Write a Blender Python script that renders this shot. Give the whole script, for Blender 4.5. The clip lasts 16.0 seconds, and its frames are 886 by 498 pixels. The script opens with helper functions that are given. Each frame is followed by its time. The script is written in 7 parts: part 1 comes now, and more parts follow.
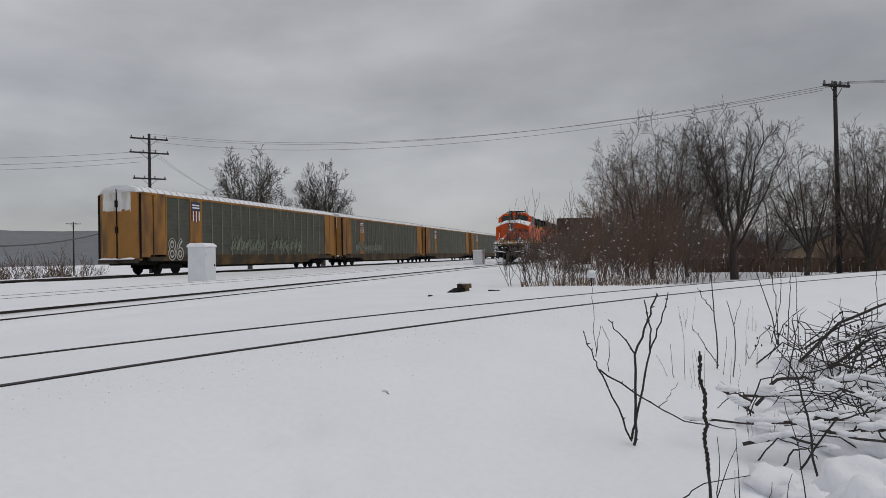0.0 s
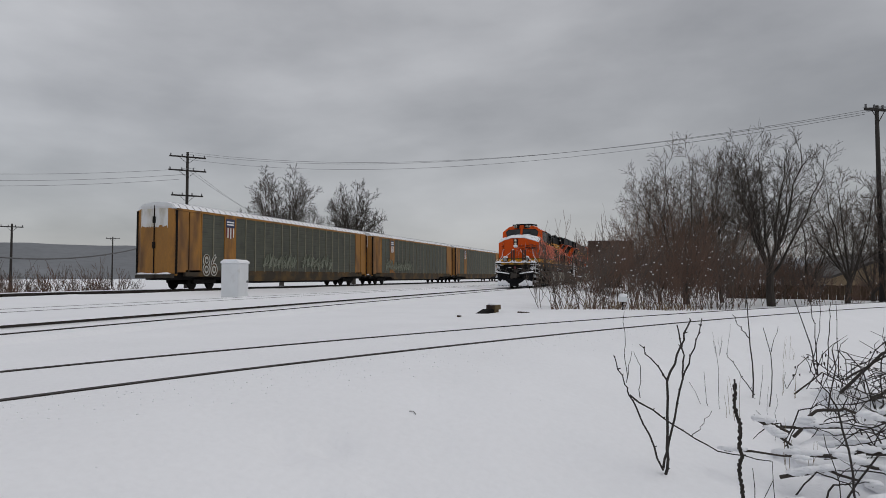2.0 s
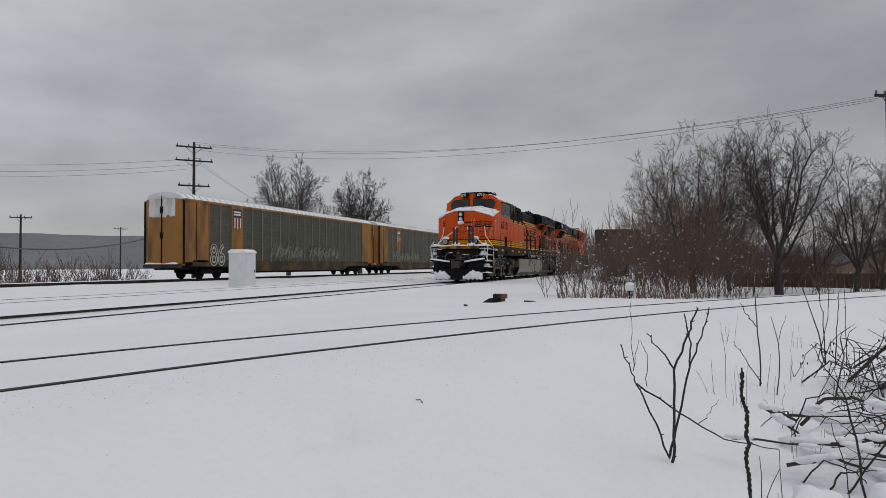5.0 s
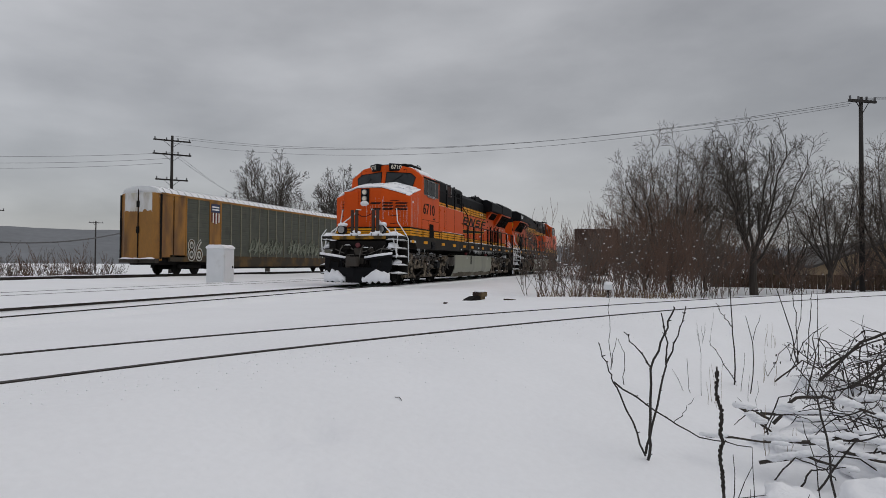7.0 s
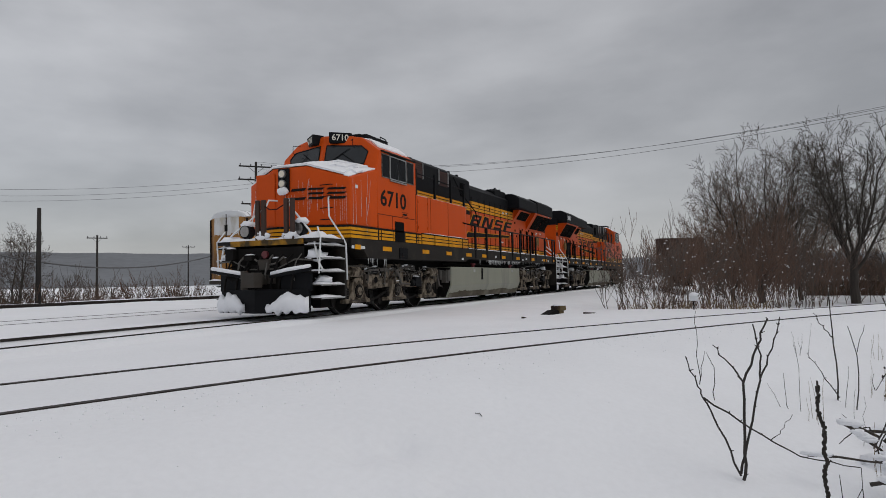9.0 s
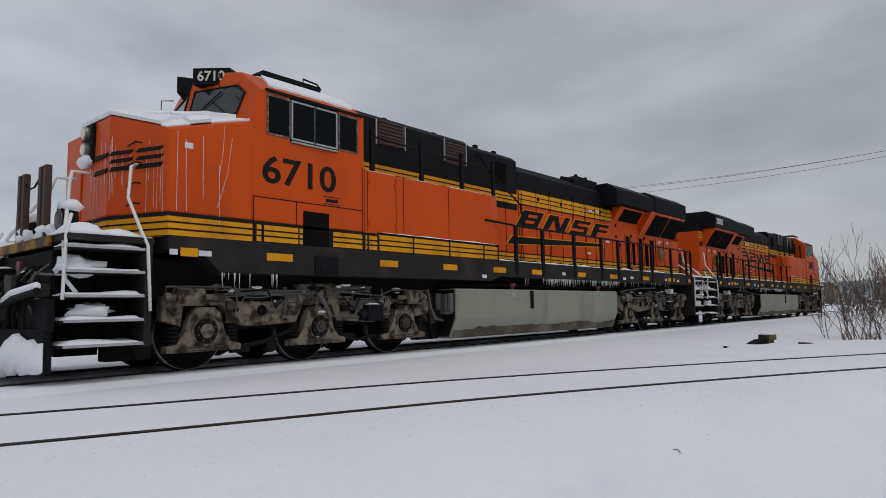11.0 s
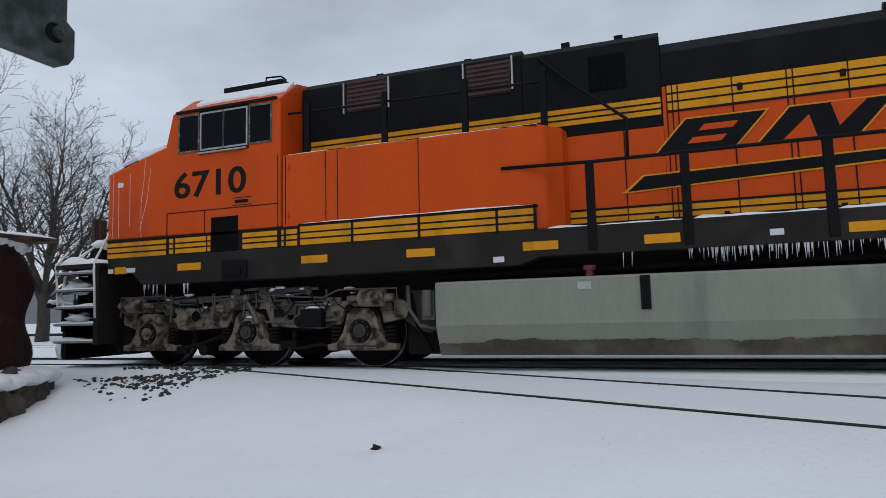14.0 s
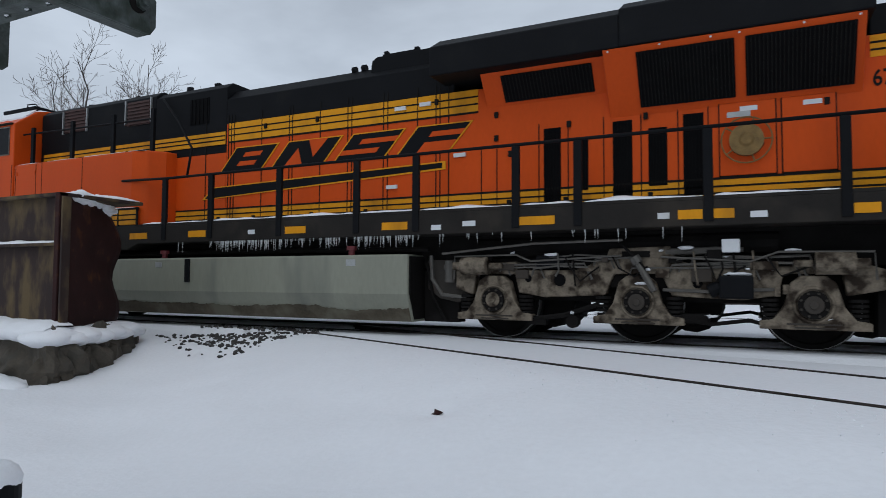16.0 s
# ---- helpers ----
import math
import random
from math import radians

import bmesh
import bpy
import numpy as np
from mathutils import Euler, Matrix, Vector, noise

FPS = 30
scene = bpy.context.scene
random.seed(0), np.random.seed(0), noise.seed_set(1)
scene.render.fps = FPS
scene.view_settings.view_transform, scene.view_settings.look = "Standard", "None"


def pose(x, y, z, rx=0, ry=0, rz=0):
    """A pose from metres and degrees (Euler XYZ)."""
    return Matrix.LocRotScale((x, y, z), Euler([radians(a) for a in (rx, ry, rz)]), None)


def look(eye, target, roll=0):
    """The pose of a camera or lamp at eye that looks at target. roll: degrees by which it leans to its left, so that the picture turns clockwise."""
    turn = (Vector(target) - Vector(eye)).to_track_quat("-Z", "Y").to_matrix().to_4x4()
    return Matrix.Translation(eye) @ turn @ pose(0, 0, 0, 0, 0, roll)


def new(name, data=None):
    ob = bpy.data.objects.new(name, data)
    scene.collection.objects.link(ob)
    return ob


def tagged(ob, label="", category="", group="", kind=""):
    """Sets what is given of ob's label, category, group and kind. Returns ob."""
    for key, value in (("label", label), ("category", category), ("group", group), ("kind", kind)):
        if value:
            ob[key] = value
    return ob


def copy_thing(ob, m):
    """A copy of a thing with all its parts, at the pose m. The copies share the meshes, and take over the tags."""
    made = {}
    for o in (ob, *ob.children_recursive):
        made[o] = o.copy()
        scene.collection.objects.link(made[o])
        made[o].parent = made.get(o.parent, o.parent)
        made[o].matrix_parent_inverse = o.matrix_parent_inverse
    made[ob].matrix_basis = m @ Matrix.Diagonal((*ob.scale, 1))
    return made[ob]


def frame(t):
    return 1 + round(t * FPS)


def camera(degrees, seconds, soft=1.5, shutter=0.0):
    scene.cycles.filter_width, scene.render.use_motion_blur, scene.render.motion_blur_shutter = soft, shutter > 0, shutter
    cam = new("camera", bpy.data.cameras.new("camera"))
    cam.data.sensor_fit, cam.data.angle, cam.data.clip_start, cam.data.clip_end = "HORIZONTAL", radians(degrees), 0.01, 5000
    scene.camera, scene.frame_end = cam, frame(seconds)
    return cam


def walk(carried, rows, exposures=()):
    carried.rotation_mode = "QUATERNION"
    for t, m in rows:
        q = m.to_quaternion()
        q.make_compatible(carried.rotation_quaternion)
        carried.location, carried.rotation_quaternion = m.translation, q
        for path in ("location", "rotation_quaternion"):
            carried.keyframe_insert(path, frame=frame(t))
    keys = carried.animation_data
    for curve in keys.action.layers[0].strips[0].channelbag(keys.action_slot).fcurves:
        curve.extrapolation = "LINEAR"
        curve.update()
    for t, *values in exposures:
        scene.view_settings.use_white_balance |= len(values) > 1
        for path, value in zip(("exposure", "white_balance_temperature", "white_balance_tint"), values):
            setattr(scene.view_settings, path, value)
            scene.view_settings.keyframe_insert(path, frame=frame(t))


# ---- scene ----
cam = camera(69.45, 16.0, soft=0.75, shutter=0.1)
EYE = (0.0, 0.0, 0.823)
# seconds, turn to the left from +y, tilt up, lean
PATH = [
    (0, -74.02, 0.61, -1.14),
    (0.5, -72.98, 0.51, 0.54),
    (1, -72.96, -0.06, 0.20),
    (1.5, -72.08, 1.89, -0.36),
    (2, -71.36, 2.46, -0.07),
    (2.5, -71.39, 1.88, 0.34),
    (3, -71.12, 1.26, 0.56),
    (5.3, -70.82, 1.49, -0.29),
    (5.5, -71.08, 1.30, -0.18),
    (6, -72.51, 1.08, 0.09),
    (6.5, -73.00, 0.77, 0.19),
    (7, -72.54, 1.29, 0.33),
    (7.5, -70.34, 1.34, -0.55),
    (8, -69.22, 1.51, -0.83),
    (8.5, -68.32, 2.09, -0.79),
    (9, -65.75, 2.69, -1.05),
    (9.2, -64.67, 3.36, -1.18),
    (11.3, -45.14, 5.62, -1.26),
    (11.5, -41.92, 5.95, -1.46),
    (12, -30.56, 6.59, -1.29),
    (12.5, -16.94, 7.60, -1.74),
    (13, -4.49, 7.55, -1.90),
    (13.5, 6.93, 6.39, -2.05),
    (14, 20.21, 5.52, -1.48),
    (14.5, 27.20, 5.39, 0.28),
    (15, 30.04, 3.96, 0.57),
    (15.5, 28.20, 2.63, 0.18),
    (16, 26.07, 2.85, 0.23),
]


def aim(yaw, tilt, lean):
    return pose(*EYE, 90 + tilt, 0, yaw) @ pose(0, 0, 0, 0, 0, lean)


walk(cam, [(t, aim(y, p, r)) for t, y, p, r in PATH],
     exposures=[(0.0, 0.0, 6550, 10), (9.2, 0.0, 6550, 10), (11.5, -0.02, 6200, 9), (13.5, 0.0, 5850, 6), (16.0, 0.0, 5850, 6)])

# ---- overcast winter sky ----
world = bpy.data.worlds.new("winter_sky")
scene.world = world
world.use_nodes = True
wn, wl = world.node_tree.nodes, world.node_tree.links
wn.clear()
w_out, w_bg = wn.new("ShaderNodeOutputWorld"), wn.new("ShaderNodeBackground")
w_sky = wn.new("ShaderNodeTexSky")
w_sky.sky_type, w_sky.sun_disc = "NISHITA", False
SUN_EL, SUN_AZ = 54.0, 165.0
w_sky.sun_elevation, w_sky.sun_rotation = radians(SUN_EL), radians(SUN_AZ)
w_co = wn.new("ShaderNodeTexCoord")
w_map = wn.new("ShaderNodeMapping")
w_map.inputs["Scale"].default_value = (1.0, 1.0, 2.6)
w_map.inputs["Location"].default_value = (0.35, 0.2, 0.4)
w_n1, w_n2 = wn.new("ShaderNodeTexNoise"), wn.new("ShaderNodeTexNoise")
w_n1.inputs["Scale"].default_value, w_n1.inputs["Detail"].default_value = 1.5, 6.0
w_n1.inputs["Distortion"].default_value = 0.35
w_n2.inputs["Scale"].default_value, w_n2.inputs["Detail"].default_value = 4.5, 8.0
w_mix = wn.new("ShaderNodeMix")
w_mix.data_type, w_mix.inputs[0].default_value = "FLOAT", 0.3
w_ramp = wn.new("ShaderNodeValToRGB")
w_ramp.color_ramp.elements[0].position, w_ramp.color_ramp.elements[0].color = 0.34, (0.30, 0.302, 0.312, 1)
w_ramp.color_ramp.elements[1].position, w_ramp.color_ramp.elements[1].color = 0.68, (0.58, 0.585, 0.602, 1)
w_add = wn.new("ShaderNodeMix")
w_add.data_type, w_add.blend_type = "RGBA", "ADD"
w_add.inputs[0].default_value = 0.015
wl.new(w_co.outputs["Generated"], w_map.inputs["Vector"])
wl.new(w_map.outputs["Vector"], w_n1.inputs["Vector"])
wl.new(w_map.outputs["Vector"], w_n2.inputs["Vector"])
wl.new(w_n1.outputs["Fac"], w_mix.inputs[2])
wl.new(w_n2.outputs["Fac"], w_mix.inputs[3])
wl.new(w_mix.outputs[0], w_ramp.inputs["Fac"])
wl.new(w_ramp.outputs["Color"], w_add.inputs[6])
wl.new(w_sky.outputs["Color"], w_add.inputs[7])
# the cloud deck is thinner and brighter up the line, heavy and dark the other way
w_dot, w_fall = wn.new("ShaderNodeVectorMath"), wn.new("ShaderNodeMapRange")
w_dot.operation = "DOT_PRODUCT"
w_dot.inputs[1].default_value = (-0.64, 0.76, 0.10)
w_fall.inputs["From Min"].default_value, w_fall.inputs["From Max"].default_value = -1.0, 1.0
w_fall.inputs["To Min"].default_value, w_fall.inputs["To Max"].default_value = 0.62, 1.16
w_mul = wn.new("ShaderNodeVectorMath")
w_mul.operation = "SCALE"
wl.new(w_co.outputs["Generated"], w_dot.inputs[0])
wl.new(w_dot.outputs["Value"], w_fall.inputs["Value"])
wl.new(w_fall.outputs["Result"], w_mul.inputs["Scale"])
wl.new(w_add.outputs[2], w_mul.inputs[0])
wl.new(w_mul.outputs["Vector"], w_bg.inputs["Color"])
w_bg.inputs["Strength"].default_value = 1.03
wl.new(w_bg.outputs["Background"], w_out.inputs["Surface"])

sun_data = bpy.data.lights.new("sun", "SUN")
sun_data.energy, sun_data.angle, sun_data.color = 0.80, radians(60), (1.0, 0.97, 0.93)
sun = new("sun", sun_data)
_a, _e = radians(SUN_AZ), radians(SUN_EL)
sun.matrix_world = look((60 * math.sin(_a), 60 * math.cos(_a), 60 * math.tan(_e)), (0, 0, 0))


# ---- materials ----
def material(name, color, rough=0.6, metal=0.0, var=0.25, scale=6.0, fine=60.0, bump=0.2, dirt=None, dirt_at=0.62, dirt_scale=1.5,
             stretch=(1, 1, 1), spec=0.5, random=0.0, bump_dist=0.01):
    m = bpy.data.materials.new(name)
    m.use_nodes = True
    n, l = m.node_tree.nodes, m.node_tree.links
    b = n["Principled BSDF"]
    b.inputs["Roughness"].default_value, b.inputs["Metallic"].default_value = rough, metal
    b.inputs["Specular IOR Level"].default_value = spec
    co, mp = n.new("ShaderNodeTexCoord"), n.new("ShaderNodeMapping")
    mp.inputs["Scale"].default_value = stretch
    l.new(co.outputs["Object"], mp.inputs["Vector"])
    big, small = n.new("ShaderNodeTexNoise"), n.new("ShaderNodeTexNoise")
    big.inputs["Scale"].default_value, big.inputs["Detail"].default_value = scale, 5
    small.inputs["Scale"].default_value, small.inputs["Detail"].default_value = fine, 4
    for t in (big, small):
        l.new(mp.outputs["Vector"], t.inputs["Vector"])
    blend = n.new("ShaderNodeMix")
    blend.data_type = "FLOAT"
    blend.inputs[0].default_value = 0.4
    l.new(big.outputs["Fac"], blend.inputs[2])
    l.new(small.outputs["Fac"], blend.inputs[3])
    ramp = n.new("ShaderNodeValToRGB")
    lo, hi = [c * (1 - var) for c in color], [min(1, c * (1 + var)) for c in color]
    ramp.color_ramp.elements[0].position, ramp.color_ramp.elements[0].color = 0.32, (*lo, 1)
    ramp.color_ramp.elements[1].position, ramp.color_ramp.elements[1].color = 0.68, (*hi, 1)
    l.new(blend.outputs[0], ramp.inputs["Fac"])
    out = ramp.outputs["Color"]
    if dirt:
        d = n.new("ShaderNodeTexNoise")
        d.inputs["Scale"].default_value, d.inputs["Detail"].default_value = dirt_scale, 8
        l.new(mp.outputs["Vector"], d.inputs["Vector"])
        dr = n.new("ShaderNodeValToRGB")
        dr.color_ramp.elements[0].position, dr.color_ramp.elements[1].position = dirt_at - 0.08, dirt_at + 0.08
        l.new(d.outputs["Fac"], dr.inputs["Fac"])
        mx = n.new("ShaderNodeMix")
        mx.data_type = "RGBA"
        l.new(dr.outputs["Color"], mx.inputs[0])
        l.new(out, mx.inputs[6])
        mx.inputs[7].default_value = (*dirt, 1)
        out = mx.outputs[2]
    if random:
        oi, hs = n.new("ShaderNodeObjectInfo"), n.new("ShaderNodeHueSaturation")
        mr = n.new("ShaderNodeMapRange")
        mr.inputs["To Min"].default_value, mr.inputs["To Max"].default_value = 1 - random, 1 + random
        l.new(oi.outputs["Random"], mr.inputs["Value"])
        l.new(mr.outputs["Result"], hs.inputs["Value"])
        l.new(out, hs.inputs["Color"])
        out = hs.outputs["Color"]
    l.new(out, b.inputs["Base Color"])
    if bump:
        bp = n.new("ShaderNodeBump")
        bp.inputs["Strength"].default_value, bp.inputs["Distance"].default_value = bump, bump_dist
        l.new(blend.outputs[0], bp.inputs["Height"])
        l.new(bp.outputs["Normal"], b.inputs["Normal"])
    rr = n.new("ShaderNodeMapRange")
    rr.inputs["To Min"].default_value, rr.inputs["To Max"].default_value = max(0.03, rough - 0.12), min(1, rough + 0.12)
    l.new(small.outputs["Fac"], rr.inputs["Value"])
    l.new(rr.outputs["Result"], b.inputs["Roughness"])
    return m


SNOW = material("snow", (0.83, 0.84, 0.87), 0.75, var=0.035, scale=0.7, fine=18, bump=0.55, bump_dist=0.03, spec=0.2)
SNOWCAP = material("packed_snow", (0.84, 0.85, 0.88), 0.7, var=0.03, scale=5, fine=40, bump=0.5, bump_dist=0.02, spec=0.2)
ICE = material("ice", (0.60, 0.62, 0.62), 0.15, var=0.08, scale=8, fine=40, bump=0.1)
ORANGE = material("orange_paint", (0.585, 0.075, 0.0064), 0.40, var=0.07, scale=1.2, fine=25, bump=0.04, dirt=(0.46, 0.060, 0.008), dirt_at=0.64, dirt_scale=1.0, stretch=(1, 1, 0.4), spec=0.14)
YELLOW = material("yellow_paint", (0.70, 0.30, 0.010), 0.45, var=0.08, scale=1.5, fine=25, bump=0.04, dirt=(0.46, 0.20, 0.014), dirt_at=0.62, dirt_scale=2, stretch=(1, 1, 0.4), spec=0.12)
BLACK = material("black_paint", (0.007, 0.0075, 0.009), 0.6, var=0.25, scale=1.5, fine=30, bump=0.05, dirt=(0.012, 0.012, 0.012), dirt_at=0.66, spec=0.10)
SILL = material("sill_black", (0.018, 0.0155, 0.0135), 0.7, var=0.3, scale=2, fine=30, bump=0.1, dirt=(0.036, 0.030, 0.024), dirt_at=0.62, spec=0.2)
SEAM = material("seam_black", (0.010, 0.009, 0.008), 0.75, var=0.2, bump=0, spec=0.15)
GRILLE = material("grille_black", (0.004, 0.004, 0.0045), 0.8, var=0.3, scale=3, fine=60, bump=0.1, spec=0.08)
REDGRILLE = material("dusty_red_slat", (0.055, 0.026, 0.022), 0.7, var=0.3, scale=3, fine=40, bump=0.1)
GLASS = material("dark_glass", (0.004, 0.005, 0.006), 0.10, var=0.1, bump=0, spec=0.10)
# paler base than the side panes: some sky reflection put into the colour
WINDSCREEN = material("windscreen_glass", (0.016, 0.019, 0.022), 0.12, var=0.2, bump=0, spec=0.45)
DULLFRAME = material("corroded_window_frame", (0.10, 0.082, 0.066), 0.6, 0.2, var=0.4, scale=18, fine=80, bump=0.3, dirt=(0.30, 0.29, 0.27), dirt_at=0.6, dirt_scale=14)
ALU = material("aluminium_trim", (0.42, 0.43, 0.43), 0.45, 0.6, var=0.15, scale=6, bump=0.1)
TANK = material("tank_grey", (0.245, 0.25, 0.198), 0.5, var=0.13, scale=0.9, fine=25, bump=0.06, dirt=(0.16, 0.165, 0.14), dirt_at=0.62, dirt_scale=1.3, stretch=(1, 1, 0.25))
GRIME = material("road_grime", (0.036, 0.028, 0.021), 0.8, var=0.35, scale=3, fine=30, bump=0.4, dirt=(0.04, 0.034, 0.028), dirt_at=0.55)
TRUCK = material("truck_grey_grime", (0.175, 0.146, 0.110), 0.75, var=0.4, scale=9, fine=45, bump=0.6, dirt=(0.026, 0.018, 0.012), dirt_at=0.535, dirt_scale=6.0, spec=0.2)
# near-black for inner parts; bogie filler and recess patch hold shade in it
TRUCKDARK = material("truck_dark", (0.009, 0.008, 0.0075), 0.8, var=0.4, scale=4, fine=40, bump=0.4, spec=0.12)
PIPE = material("pipe_grey", (0.105, 0.098, 0.088), 0.55, 0.3, var=0.3, scale=6, bump=0.2)
STEEL = material("worn_steel", (0.30, 0.29, 0.28), 0.32, 0.8, var=0.2, scale=6, bump=0.1)
RAIL = material("rail_steel", (0.035, 0.029, 0.026), 0.6, 0.3, var=0.35, scale=4, fine=40, bump=0.3, dirt=(0.02, 0.016, 0.013), dirt_at=0.55, spec=0.2)
WHITE = material("white_paint", (0.75, 0.76, 0.76), 0.5, var=0.05, scale=3, bump=0.05)
OFFWHITE = material("weathered_white", (0.66, 0.68, 0.70), 0.55, var=0.06, scale=2, bump=0.05, dirt=(0.5, 0.5, 0.48), dirt_at=0.68)
RED = material("red_paint", (0.13, 0.02, 0.024), 0.5, var=0.15, bump=0.05)
NAVY = material("navy_paint", (0.02, 0.03, 0.08), 0.5, var=0.15, bump=0.05)
RACKYEL = material("rack_yellow", (0.285, 0.130, 0.022), 0.65, var=0.22, scale=1.2, fine=14, bump=0.1, dirt=(0.13, 0.062, 0.02), dirt_at=0.57, dirt_scale=0.9, stretch=(1, 1, 0.3))
RACKPANEL = material("rack_panel", (0.060, 0.064, 0.048), 0.65, var=0.12, scale=1.0, fine=20, bump=0.15, dirt=(0.045, 0.048, 0.038), dirt_at=0.6, random=0.07)
BROWNCAR = material("brown_steel", (0.062, 0.036, 0.028), 0.75, var=0.25, scale=2, bump=0.1)
RUST = material("dark_rust", (0.026, 0.013, 0.010), 0.85, var=0.45, scale=3, fine=40, bump=0.5, dirt=(0.105, 0.072, 0.030), dirt_at=0.535, dirt_scale=3.0, stretch=(1, 1, 0.45))
RUST2 = material("maroon_rust", (0.030, 0.0115, 0.011), 0.8, var=0.35, scale=3, fine=40, bump=0.4, dirt=(0.10, 0.038, 0.012), dirt_at=0.66, dirt_scale=3, spec=0.2)
CONCRETE = material("old_concrete", (0.078, 0.066, 0.050), 0.9, var=0.4, scale=4, fine=30, bump=0.8, bump_dist=0.03, dirt=(0.06, 0.055, 0.045), dirt_at=0.55, dirt_scale=3)
# mottled zinc; the base is darkened to carry the platform underside's shade
GALV = material("galvanised_steel", (0.060, 0.072, 0.068), 0.6, 0.2, var=0.6, scale=16, fine=90, bump=0.35, dirt=(0.020, 0.030, 0.022), dirt_at=0.53, dirt_scale=11)
BALLAST = material("ballast", (0.045, 0.042, 0.04), 0.9, var=0.5, scale=8, fine=50, bump=1.0, bump_dist=0.04)
POLE = material("pole_wood", (0.022, 0.019, 0.017), 0.9, var=0.35, scale=4, fine=40, bump=0.5, stretch=(1, 1, 0.1))
WIRE = material("wire", (0.10, 0.10, 0.105), 0.6, bump=0)
BARK = material("bark", (0.046, 0.038, 0.032), 0.9, var=0.3, scale=8, fine=60, bump=0.6, stretch=(1, 1, 0.3))
TWIG = material("twig_brown", (0.080, 0.062, 0.051), 0.9, var=0.3, scale=6, bump=0)
TWIGRED = material("twig_russet", (0.115, 0.070, 0.050), 0.9, var=0.3, scale=3, bump=0)
STEM = material("dark_stem", (0.030, 0.025, 0.022), 0.8, var=0.35, scale=12, fine=80, bump=0.5)
DRYGRASS = material("dry_grass", (0.20, 0.15, 0.09), 0.9, var=0.3, bump=0)
DEADLEAF = material("dead_leaf", (0.022, 0.017, 0.013), 0.9, var=0.3, bump=0)
# snowy woods with distance haze mixed into the pale blue-grey base
HILL = material("hazy_wooded_hill", (0.20, 0.21, 0.225), 1.0, var=0.14, scale=0.012, fine=0.12, bump=0, spec=0.0)
HOUSE = material("house_siding", (0.25, 0.185, 0.115), 0.8, var=0.12, scale=2, bump=0.1)
ROOFING = material("roof_shingle", (0.06, 0.055, 0.052), 0.85, var=0.25, scale=4, bump=0.3)


def glowing(name, color, strength):
    m = bpy.data.materials.new(name)
    m.use_nodes = True
    b = m.node_tree.nodes["Principled BSDF"]
    b.inputs["Base Color"].default_value = (*color, 1)
    b.inputs["Emission Color"].default_value, b.inputs["Emission Strength"].default_value = (*color, 1), strength
    return m


LAMP = glowing("headlight_lens", (0.55, 0.50, 0.42), 0.16)
NUMGLOW = glowing("number_board_digits", (0.60, 0.58, 0.50), 0.05)


